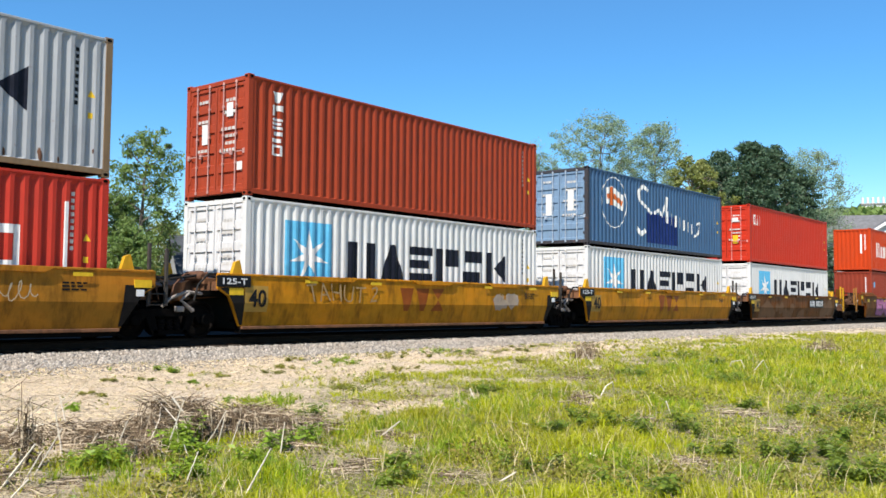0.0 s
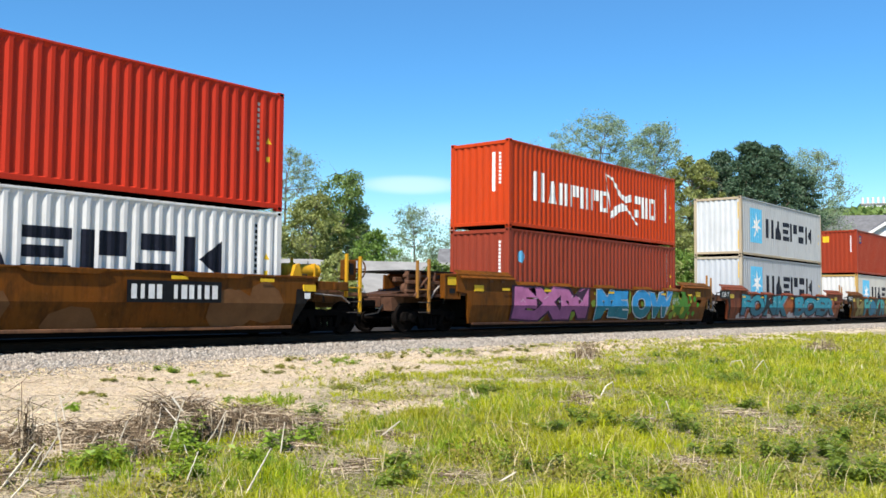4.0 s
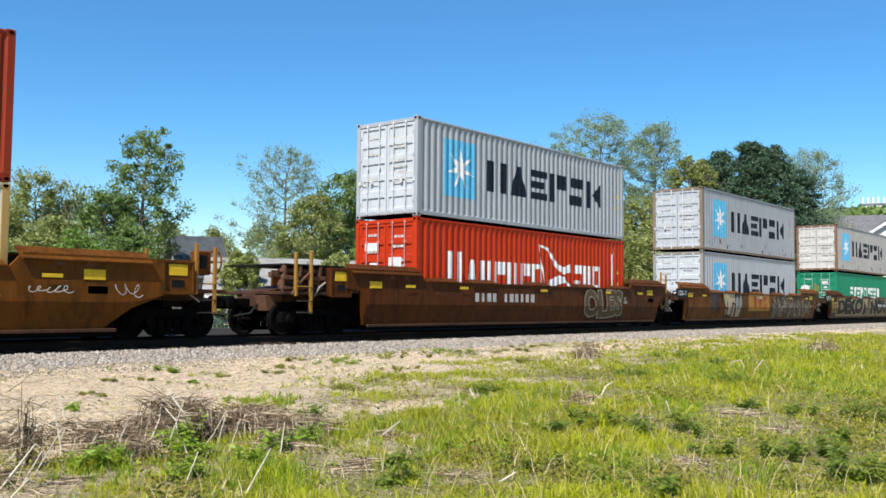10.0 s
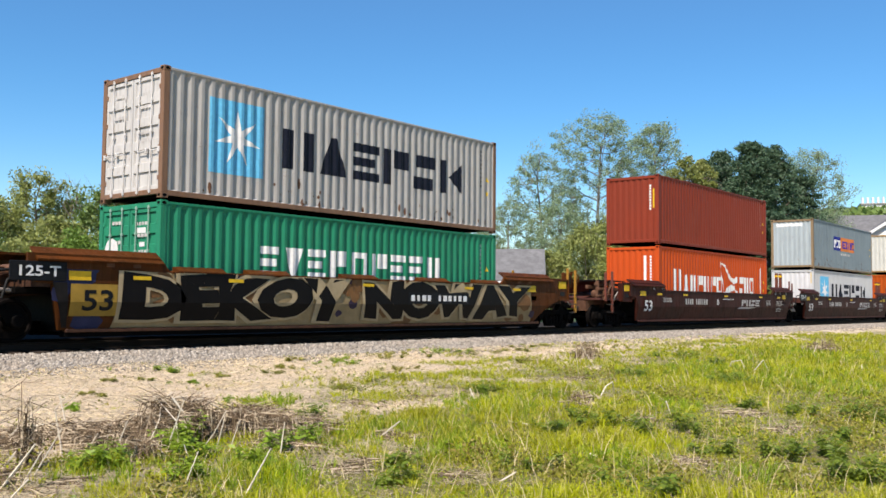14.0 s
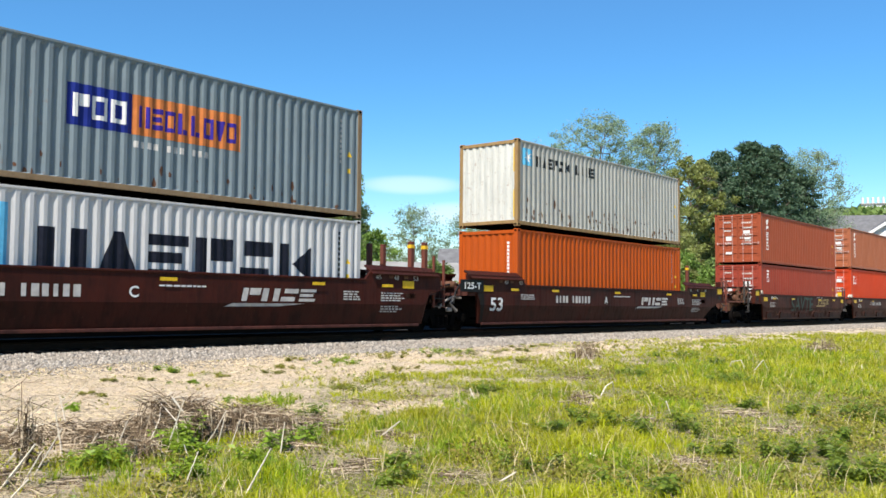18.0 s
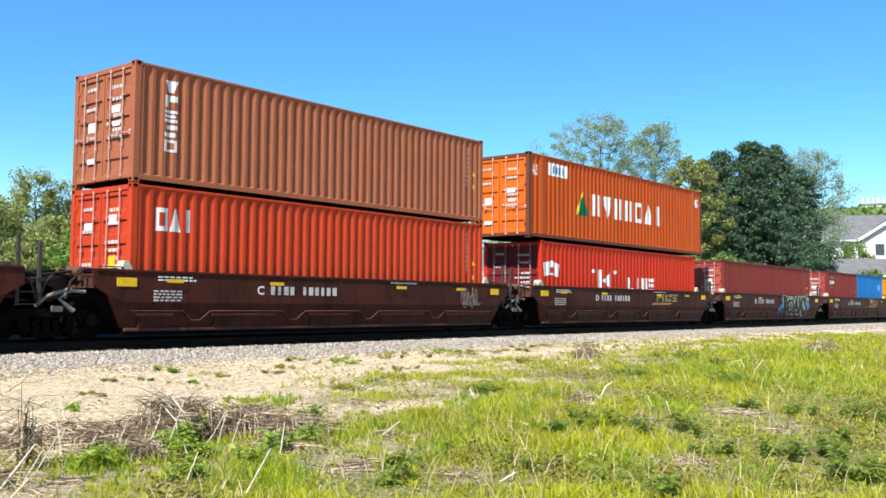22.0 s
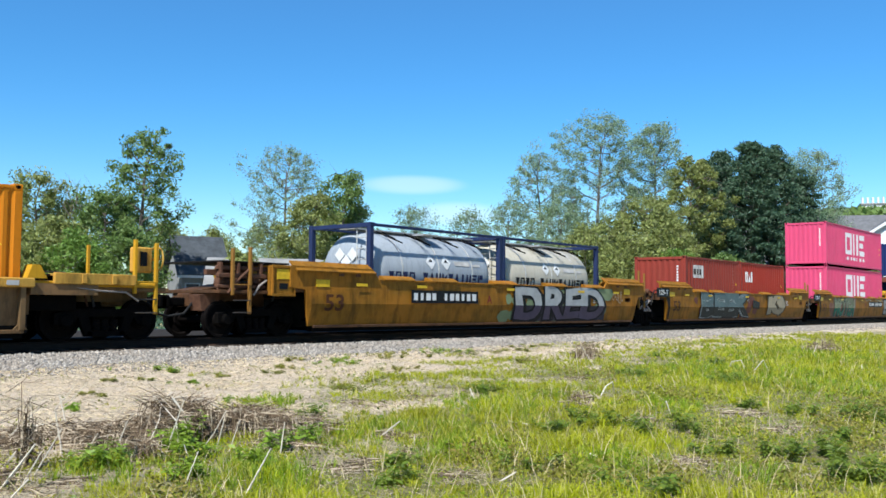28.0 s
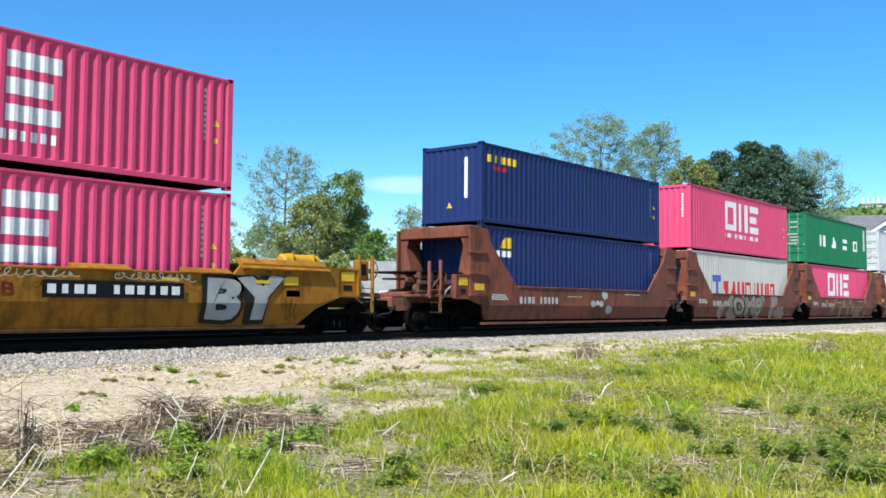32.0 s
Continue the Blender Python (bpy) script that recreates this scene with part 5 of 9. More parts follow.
load(blue_square_box(HC, (0.46, 0.48, 0.49), "pale grey corrugated container with rust-streaked posts, stacked on its twin", "plain", 0.25, (0.50, 0.41, 0.29)), -52.8, z2(HC))
load(blue_square_box(STD, (0.55, 0.54, 0.50), "cream-white corrugated container with dark lettering, in a graffitied well car", "plain", 0.35, (0.5, 0.33, 0.12)), -33.3, Z1)
t = load(container(FT40, HC, (0.31, 0.042, 0.018), "orange-red container with a small emblem, stacked on a cream one", "plain", 0.15), -33.3, z2(STD))
on_side(t, "emblem", [rect(-5.5, -5.08, 2.0, 2.5)], spray((0.02, 0.04, 0.18)), FT40)
on_side(t, "emblem_mark", [rect(-5.42, -5.16, 2.14, 2.22), rect(-5.42, -5.16, 2.3, 2.38)], YELLOW_MARK, FT40, 0.008)
side_data(t, FT40, HC)
end_data(t, FT40, HC, WHITE_PAINT)
on_end(t, "notice", [rect(0.55, 0.95, 2.1, 2.5)], YELLOW_MARK, FT40)

def wild_lines(u, x0, x1, seed):
    """Interlaced pale outlines over a dark sprayed ground, too tangled to read."""
    q = random.Random(seed)
    blotches(u, x0 + 0.2, x1 - 0.4, 0.45, 1.3, (0.075, 0.05, 0.03), 44, 24, 0.42, "sprayed_ground")
    for k in range(84):
        x, z = x0 + (x1 - x0) * (k + q.random()) / 84, q.uniform(0.4, 0.75) if k % 2 else q.uniform(0.85, 1.2)
        a, r, turn = q.uniform(0, 6.28), q.uniform(0.12, 0.38), q.choice((-1, 1)) * q.uniform(1.6, 3.6)
        pts = [(x + r * 0.8 * math.cos(a + turn * i / 7) + 0.15 * i / 7, z + r * math.sin(a + turn * i / 7)) for i in range(8)]
        on_well(u, "sprayed_stroke", stroke(pts, 0.042, 0.022), spray((0.46, 0.41, 0.32) if k % 4 else (0.30, 0.22, 0.12)), 0.026 + 0.0003 * k, "", (x0, x1, LOW + 0.04, 1.43))
    for o in u.children:
        if o.name.startswith(("sprayed_ground", "sprayed_stroke")):
            o["kind"] = "stuff"


def sprayed_leaves(u):
    """A beige field with brown strokes and two grey leaf shapes."""
    on_well(u, "sprayed_field", [[(-4.65, 1.42), (-3.15, 1.42), (-3.2, 0.36), (-4.2, 0.36), (-4.3, 0.85)], [(-3.05, 0.36), (-2.55, 0.36), (-2.3, 0.85), (-3.05, 0.75)]], spray((0.50, 0.40, 0.26)), 0.010)
    on_well(u, "sprayed_field", [[(-5.9, 1.42), (-4.95, 1.42), (-5.0, 0.75), (-5.5, 0.55), (-5.95, 0.7)]], spray((0.07, 0.045, 0.045)), 0.008)
    for x in (-2.95, -2.55):
        on_well(u, "sprayed_leaf", [[(x - 0.22, 1.05), (x - 0.1, 0.72), (x + 0.12, 0.72), (x + 0.24, 1.1), (x + 0.1, 1.38), (x - 0.08, 1.38)]], spray((0.33, 0.33, 0.30)), 0.016)
        on_well(u, "sprayed_stroke", stroke([(x - 0.22, 1.05), (x - 0.05, 1.40), (x + 0.12, 1.36), (x + 0.25, 1.08), (x + 0.1, 0.7)], 0.04), spray((0.05, 0.03, 0.02)), 0.024)
    for pts in ([(-4.65, 1.38), (-4.35, 0.78), (-4.07, 0.72)], [(-4.07, 1.0), (-4.07, 0.38)], [(-3.57, 0.38), (-3.5, 0.98), (-3.17, 0.94), (-3.07, 0.40)], [(-4.2, 0.40), (-3.65, 0.40)], [(-5.4, 0.45), (-5.2, 1.2), (-4.9, 0.5)], [(-2.5, 0.42), (-2.3, 0.95)]):
        on_well(u, "sprayed_stroke", stroke(pts, 0.10), spray((0.06, 0.035, 0.02)), 0.030)


# third car: three long brown wells
for i, (xc, rgb, lab) in enumerate(((-9.5, UMBER, "dark brown steel well car with faint outlined graffiti"), (10.0, (0.150, 0.056, 0.010), "brown steel well car with beige and white graffiti"),
                                    (29.7, UMBER, "brown steel well car with large black and cream graffiti lettering"))):
    u = well_car("long", xc, rgb, lab, 0.6, paint((0.38, 0.2, 0.04), 0.5), (i == 0, i == 2), (0.07, 0.038, 0.026))
    if i == 0:
        truck(u, -9.75, False)
    truck(u, 9.75, i != 2)
    long_fittings(u, rgb, 0.5, "53" if i == 2 else "", number_paint=BLACK_PAINT)
    if i == 0:
        on_well(u, "lettering", bars("bcdb_cdbcbd", -3.7, -0.5, 0.90, 1.16, 0.35), CHALK, 0.008)
        graffiti(u, "OLES", 2.6, 5.4, 0.42, 1.36, (0.12, 0.075, 0.04), (0.36, 0.30, 0.21), 0.04, 0.05, None, None, (0.04, 0.025, 0.015))
    elif i == 1:
        scribble(u, -0.6, 0.3, 1.2, 1.36, (0.7, 0.68, 0.64), 9)
        on_well(u, "painted_field", [rect(-1.45, 1.3, 0.62, 1.42)], spray((0.44, 0.22, 0.03)), 0.005)
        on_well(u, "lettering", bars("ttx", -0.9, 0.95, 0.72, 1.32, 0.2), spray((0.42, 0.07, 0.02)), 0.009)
        sprayed_leaves(u)
        wild_lines(u, 1.5, 7.6, 21)
    else:
        on_well(u, "sprayed_field", [[(-7.3, 0.28), (7.8, 0.28), (7.6, 1.43), (-6.7, 1.43), (-7.05, 1.2)]], spray((0.34, 0.25, 0.13)), 0.002)
        blotches(u, -7.0, 7.6, 0.3, 1.4, (0.20, 0.10, 0.04), 34, 23, 0.30)
        blotches(u, -8.6, -7.6, 0.35, 1.5, (0.03, 0.035, 0.085), 7, 24, 0.34)
        blotches(u, -6.0, 7.9, 0.5, 1.5, (0.05, 0.035, 0.06), 14, 25, 0.22)
        on_well(u, "number_field", [rect(-8.25, -7.25, 0.52, 1.15)], spray((0.36, 0.22, 0.04)), 0.04)
        graffiti(u, "DEKOY", -7.1, -0.6, 0.40, 1.42, (0.006, 0.005, 0.005), (0.44, 0.345, 0.205), 0.075, 0.06)
        graffiti(u, "NOWAY", -0.1, 7.5, 0.40, 1.42, (0.006, 0.005, 0.005), (0.44, 0.345, 0.205), 0.075, 0.06)
        black_plate(u, 1.6, 4.3, 0.82, 1.14, "bcdb_cdbcbd")
        air_tank(u, 9.2, RUST_BROWN, 1.62)
load(bird_box(HC, (0.53, 0.043, 0.013), "orange-red corrugated container with a white wordmark, in a brown well car", 0.2, "doors"), -9.5, Z1)
load(blue_square_box(HC, (0.43, 0.455, 0.48), "light grey container with a blue emblem, stacked on an orange-red one", "doors", 0.2), -9.5, z2(HC))
load(blue_square_box(HC, (0.44, 0.465, 0.49), "light grey corrugated container with grey doors, in a brown well car", "doors", 0.2, (0.33, 0.31, 0.28)), 10.0, Z1)
load(blue_square_box(HC, (0.38, 0.40, 0.43), "grey corrugated container with rust-edged posts, stacked on its twin", "doors", 0.35, (0.26, 0.2, 0.15)), 10.0, z2(HC))
t = load(container(FT40, STD, (0.015, 0.24, 0.13), "green corrugated container with white lettering, in a graffitied well car", "doors", 0.25), 29.7, Z1)
on_side(t, "lettering", bars("=v=qoq==2", -3.34, 3.36, 0.98, 1.74, 0.3), WHITE_PAINT, FT40)
side_data(t, FT40, STD)
load(blue_square_box(HC, (0.44, 0.43, 0.41), "pale grey container with brown corner posts, stacked on a green one", "doors", 0.5, (0.24, 0.14, 0.09)), 29.7, z2(STD, 0.05))


def flag_lettering(u, x0, x1, z, mat):
    """Slanted wordmark over a tapering sweep."""
    on_well(u, "lettering", bars("q2z=", x0 + 0.45, x1 - 0.3, z, z + 0.30, 0.12, 0.25), mat, 0.006)
    on_well(u, "lettering_sweep", [[(x0, z - 0.13), (x0 + 0.2, z - 0.05), (x1 - 0.6, z - 0.05), (x0 + 1.6, z - 0.12)]], mat, 0.006)


# fourth car: three long maroon wells
for i, xc in enumerate((53.25, 72.85, 92.3)):
    u = well_car("long", xc, MAROON, "dark maroon-brown steel well car with white slanted lettering", 0.2, paint((0.16, 0.05, 0.035), 0.4), (i == 0, i == 2), (0.085, 0.035, 0.03))
    if i == 0:
        truck(u, -9.75, False)
    truck(u, 9.75, i != 2)
    long_fittings(u, MAROON, 0.2, "53", number_paint=WHITE_PAINT)
    flag_lettering(u, 1.5, 4.5, 0.85, CHALK)
    on_well(u, "lettering", bars("bcdb_cdbcbd", -4.2, -1.95, 0.90, 1.14, 0.3), CHALK, 0.006)
    on_well(u, "unit_letter", word("BCA"[i], -0.9, -0.68, 0.90, 1.14, 0.02), WHITE_PAINT, 0.006)
    small_rows(u, -0.2, 1.14, 1, 1.3, WHITE_PAINT, 5)
    small_rows(u, -6.3, 1.12, 3, 0.8, CHALK, 6)
    small_rows(u, 6.6, 1.08, 4, 1.0, CHALK, 7)
    small_rows(u, 6.6, 0.72, 3, 0.8, CHALK, 9)
    for x, b in ((-6.4, "45"), (-7.2, "48"), (6.4, "45"), (7.1, "48"), (7.9, "53")):
        on_well(u, "length_mark", word(b, x, x + 0.2, 1.46, 1.58), CHALK, 0.006)
    for x in (8.55, 9.15) if i != 2 else (7.6,):
        part("stake_post", Geo().box(x - 0.07, x + 0.07, -0.9, -0.76, 1.3, 2.62, 0.01), paint((0.16, 0.05, 0.035), 0.4), u)
        part("stake_band", Geo().box(x - 0.075, x + 0.075, -0.905, -0.755, 2.42, 2.52), YELLOW_MARK, u)
        part("stake_post", Geo().box(x - 0.07, x + 0.07, 0.76, 0.9, 1.3, 2.62, 0.01), paint((0.16, 0.05, 0.035), 0.4), u)
load(bird_box(HC, (0.58, 0.085, 0.02), "orange container with a white winged wordmark, in a maroon well car", 0.2), 53.25, Z1)
t = load(container(FT40, HC, (0.25, 0.041, 0.021), "maroon corrugated container with yellow warning marks, stacked on an orange one", "plain", 0.2), 53.25, z2(HC, 0.07))
side_data(t, FT40, HC)
end_data(t, FT40, HC, WHITE_PAINT)
on_end(t, "notice", [rect(-1.02, -0.93, 1.5, 2.3)], YELLOW_MARK, FT40)
load(blue_square_box(STD, (0.57, 0.58, 0.585), "white corrugated container with a blue emblem, in a maroon well car", "plain", 0.2), 72.85, Z1)
t = load(container(FT40, HC, (0.20, 0.255, 0.285), "faded grey-blue corrugated container with blue and orange panels", "plain", 0.45, (0.28, 0.2, 0.12), (0.42, 0.48, 0.50)), 72.85, z2(STD, 0.06))
on_side(t, "emblem", [rect(-2.2, -0.75, 1.25, 2.1)], spray((0.015, 0.03, 0.22)), FT40)
on_side(t, "emblem", [rect(-0.75, 2.08, 1.25, 2.1)], spray((0.62, 0.2, 0.06)), FT40)
on_side(t, "lettering", bars("qoo", -2.08, -0.9, 1.42, 1.9, 0.2), WHITE_PAINT, FT40, 0.008)
on_side(t, "lettering", bars("2=ollovo", -0.6, 1.95, 1.42, 1.88, 0.25), spray((0.05, 0.03, 0.3)), FT40, 0.008)
on_side(t, "lettering", bars("bcdb_cdb_bcd", -0.7, 1.2, 0.98, 1.12, 0.3), CHALK, FT40)
side_data(t, FT40, HC)
on_end(t, "notice", [rect(-0.6, 0.9, HC - 0.42, HC - 0.24)], WHITE_PAINT, FT40)
t = load(container(FT40, HC, (0.46, 0.082, 0.012), "orange corrugated container, in a maroon well car", "plain", 0.2), 92.3, Z1)
side_data(t, FT40, HC)
end_data(t, FT40, HC, WHITE_PAINT)
load(blue_square_box(HC, (0.47, 0.47, 0.43), "weathered greyish-white corrugated container with rusty posts and small dark lettering", "plain", 0.65, (0.34, 0.22, 0.10), small=True), 92.3, z2(HC, 0.09))

# fifth car: five short brown wells with a ribbed foot
for i, xc in enumerate((113.9, 129.4, 144.9, 160.3, 175.7)):
    lab = ("brown ribbed well car with faded teal graffiti", "brown ribbed steel well car with white lettering", "brown ribbed steel well car with a faded wordmark",
           "brown ribbed well car with black, white and blue graffiti", "brown ribbed steel well car with faded yellow lettering")[i]
    u = well_car("ribbed", xc, COCOA, lab, 0.3, STEEL_GREY, (i == 0, i == 4), (0.09, 0.045, 0.036))
    if i == 0:
        truck(u, -7.75, False)
    truck(u, 7.75, i != 4)
    marks(u, (-5.2, -2.4, 2.0, 4.6), 1.22)
    part("reflector", Geo().box(-6.55, -6.1, -1.516, -1.49, 1.12, 1.30), YELLOW_MARK, u)
    part("reflector", Geo().box(6.15, 6.55, -1.516, -1.49, 1.12, 1.30), YELLOW_MARK, u)
    small_rows(u, -5.6, 1.32, 2, 1.1, WHITE_PAINT, 11)
    small_rows(u, -5.7, 1.02, 4, 0.8, CHALK, 12)
    if i != 0:
        on_well(u, "lettering", bars("bcdb_cdbcbd", -2.55, -0.4, 1.00, 1.20, 0.3), CHALK, 0.006)
        on_well(u, "unit_letter", word("BCDEA"[i], -2.95, -2.75, 1.0, 1.2, 0.02), WHITE_PAINT, 0.006)
    if i != 1:
        flag_lettering(u, 1.4, 4.0, 1.0, spray((0.34, 0.24, 0.10)))
    small_rows(u, 1.6, 1.36, 1, 1.2, WHITE_PAINT, 13)
    for x in (-6.2, 6.2):
        part("corner_guide", Geo().extrude([(x - 0.15, 1.44), (x + 0.15, 1.44), (x + 0.03, 1.66), (x - 0.06, 1.66)], -1.30, -1.05), paint((0.6, 0.52, 0.42), 0.3), u)
    if i == 1:
        scribble(u, 4.6, 5.5, 0.75, 1.3, (0.40, 0.36, 0.32), 10)
        scribble(u, 4.7, 5.4, 0.7, 1.2, (0.40, 0.36, 0.32), 11)
    if i == 0:
        graffiti(u, "SAVTE", -2.6, 0.8, 0.62, 1.36, (0.040, 0.075, 0.065), (0.055, 0.045, 0.035), 0.0, 0.02)
    if i == 3:
        blotches(u, 0.4, 1.1, 0.6, 1.3, (0.03, 0.22, 0.5), 5, 31, 0.22)
        blotches(u, 4.4, 5.0, 0.6, 1.3, (0.03, 0.22, 0.5), 5, 34, 0.22)
        graffiti(u, "BOAKS", 0.85, 4.65, 0.42, 1.38, (0.015, 0.018, 0.02), (0.42, 0.47, 0.47), 0.05, 0.07)
    if i == 4:
        air_tank(u, 7.0, RUST_BROWN, 1.60)
t = load(upright_word_box(STD, (0.32, 0.055, 0.033), "red corrugated container with upright letters, in a brown well car", 0.3, "zo"), 113.9, Z1)
load(upright_word_box(STD, (0.34, 0.078, 0.036), "faded rust-red container with upright white lettering, stacked on a red one", 0.5), 113.9, z2(STD))
load(three_letter_box(FT40, HC, (0.54, 0.06, 0.022), "bright red container with small white letters, in a brown well car", 0.15), 129.4, Z1)
load(upright_word_box(STD, (0.39, 0.130, 0.066), "faded tan-brown container with upright white lettering, stacked on a red one", 0.5), 129.4, z2(HC))
t = load(container(FT40, STD, (0.58, 0.04, 0.018), "vivid red corrugated container with white lettering, in a brown well car", "doors", 0.15, doors=(0.16, 0.015, 0.02)), 144.9, Z1)
on_side(t, "emblem", stroke([(-5.85, 1.62), (-5.4, 1.68), (-5.05, 1.6)], 0.46), WHITE_PAINT, FT40)
on_side(t, "emblem", [rect(-5.5, -5.3, 1.5, 1.7)], spray((0.5, 0.02, 0.02)), FT40, 0.008)
on_side(t, "lettering", bars("<", -2.3, -1.3, 0.95, 1.72) + bars("li2=", 0.0, 2.3, 0.95, 1.5, 0.2) + [rect(-2.67, -2.5, 1.6, 1.72), rect(-1.1, -0.9, 1.6, 1.72)], WHITE_PAINT, FT40)
t = load(container(FT45, HC, (0.55, 0.088, 0.016), "orange 45-foot container with a green triangle, stacked overhanging a red one", "doors", 0.3, (0.16, 0.05, 0.03), (0.66, 0.15, 0.025)), 144.9, z2(STD, 0.05))
on_side(t, "emblem", [[(-3.9, 1.0), (-2.95, 1.0), (-3.35, 1.85)]], spray((0.0, 0.12, 0.06)), FT45)
on_side(t, "emblem", [[(-3.9, 1.0), (-3.7, 1.0), (-3.33, 1.8), (-3.38, 1.85)]], YELLOW_MARK, FT45, 0.008)
on_side(t, "lettering", bars("2v22o^i", -2.7, 2.93, 1.05, 1.85, 0.3), WHITE_PAINT, FT45)
on_side(t, "length_number", word("45", -6.66, -6.26, 2.12, 2.50, 0.03), WHITE_PAINT, FT45)
on_side(t, "length_number", word("45", 6.2, 6.6, 2.12, 2.50, 0.03), WHITE_PAINT, FT45)
on_side(t, "notice", [rect(-5.62, -4.42, 2.22, 2.66)], WHITE_PAINT, FT45)
on_side(t, "lettering", bars("222", -5.35, -4.7, 2.3, 2.56, 0.25), spray((0.02, 0.12, 0.3)), FT45, 0.008)
part("stiffener", Geo().box(-6.1, -5.95, -WIDE / 2 - 0.003, -WIDE / 2 + 0.05, 0.17, HC - 0.07), paint((0.50, 0.11, 0.025), 0.3), t)
part("stiffener", Geo().box(5.95, 6.1, -WIDE / 2 - 0.003, -WIDE / 2 + 0.05, 0.17, HC - 0.07), paint((0.50, 0.11, 0.025), 0.3), t)
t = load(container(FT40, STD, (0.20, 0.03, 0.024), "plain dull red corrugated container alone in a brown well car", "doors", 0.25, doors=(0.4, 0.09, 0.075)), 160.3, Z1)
side_data(t, FT40, STD)
t = load(container(FT20, STD, (0.19, 0.028, 0.024), "dark red 20-foot shipping container with a small white emblem", "doors", 0.3, doors=(0.36, 0.07, 0.065)), 172.65, Z1)
on_side(t, "lettering", bars("zooq", -2.42, -1.65, 1.84, 2.0, 0.2), WHITE_PAINT, FT20)
on_side(t, "emblem", ring(-2.03, 1.92, 0.36, 0.07, 18)[2:7] + ring(-2.03, 1.92, 0.36, 0.07, 18)[10:15], spray((0.02, 0.3, 0.12)), FT20)
side_data(t, FT20, STD)
t = load(container(FT20, STD, (0.012, 0.16, 0.47), "bright blue 20-foot shipping container beside a dark red one", "plain", 0.12), 178.75, Z1)
on_side(t, "notice", [rect(1.85, 2.55, 1.6, 1.98)], spray((0.12, 0.42, 0.75)), FT20)
side_data(t, FT20, STD)

# sixth car: one staked well
u = well_car("staked", 195.6, (0.55, 0.33, 0.075), "beige-yellow steel well car with upright stakes along its sides", 0.5, YELLOW_STEEL, (True, True), (0.20, 0.13, 0.065))
truck(u, -8.0, False)
truck(u, 8.0, False)
part("length_number", Geo().add([(x, -1.345, z) for p in word("40", -1.35, -0.75, 0.45, 0.92, 0.02) for x, z in p], [(3 * k, 3 * k + 1, 3 * k + 2) for k in range(len(word("40", 0, 1, 0, 1, 0.02)))]), BLACK_PAINT, u)
part("notice_panel", Geo().box(3.4, 4.1, -1.36, -1.33, 0.55, 0.80), RUST_BROWN, u)
rnd = random.Random(5)
for k in range(14):
    x = -6.0 + k * 0.9
    part("flange_mark", Geo().box(x, x + rnd.uniform(0.15, 0.5), -1.524, -1.50, 1.10, 1.19), CHALK if k % 3 else YELLOW_MARK, u)
for sx in (-1, 1):
    part("end_deck", Geo().box(*sorted((sx * 6.2, sx * 8.9)), -1.35, 1.35, 1.10, 1.2, 0.02), YELLOW_STEEL, u)
    part("corner_guide", Geo().extrude([(sx * 6.35 - 0.2, 1.24), (sx * 6.35 + 0.2, 1.24), (sx * 6.35 + 0.05, 1.5), (sx * 6.35 - 0.1, 1.5)], -1.38, -1.1), YELLOW_STEEL, u)
t = load(container(FT40, STD, (0.72, 0.245, 0.012), "bright orange container with dark blue lettering, in a yellow well car", "plain", 0.1), 195.6, Z1)
on_side(t, "emblem", bars("2", -4.35, -2.85, 0.95, 2.0, 0.2, 0.25), spray((0.01, 0.06, 0.35)), FT40)
on_side(t, "lettering", bars("2^q^o", -1.95, 1.6, 0.85, 1.62, 0.2) + bars("llovo", 1.9, 4.32, 0.85, 1.62, 0.2), NAVY_PAINT, FT40)
side_data(t, FT40, STD)

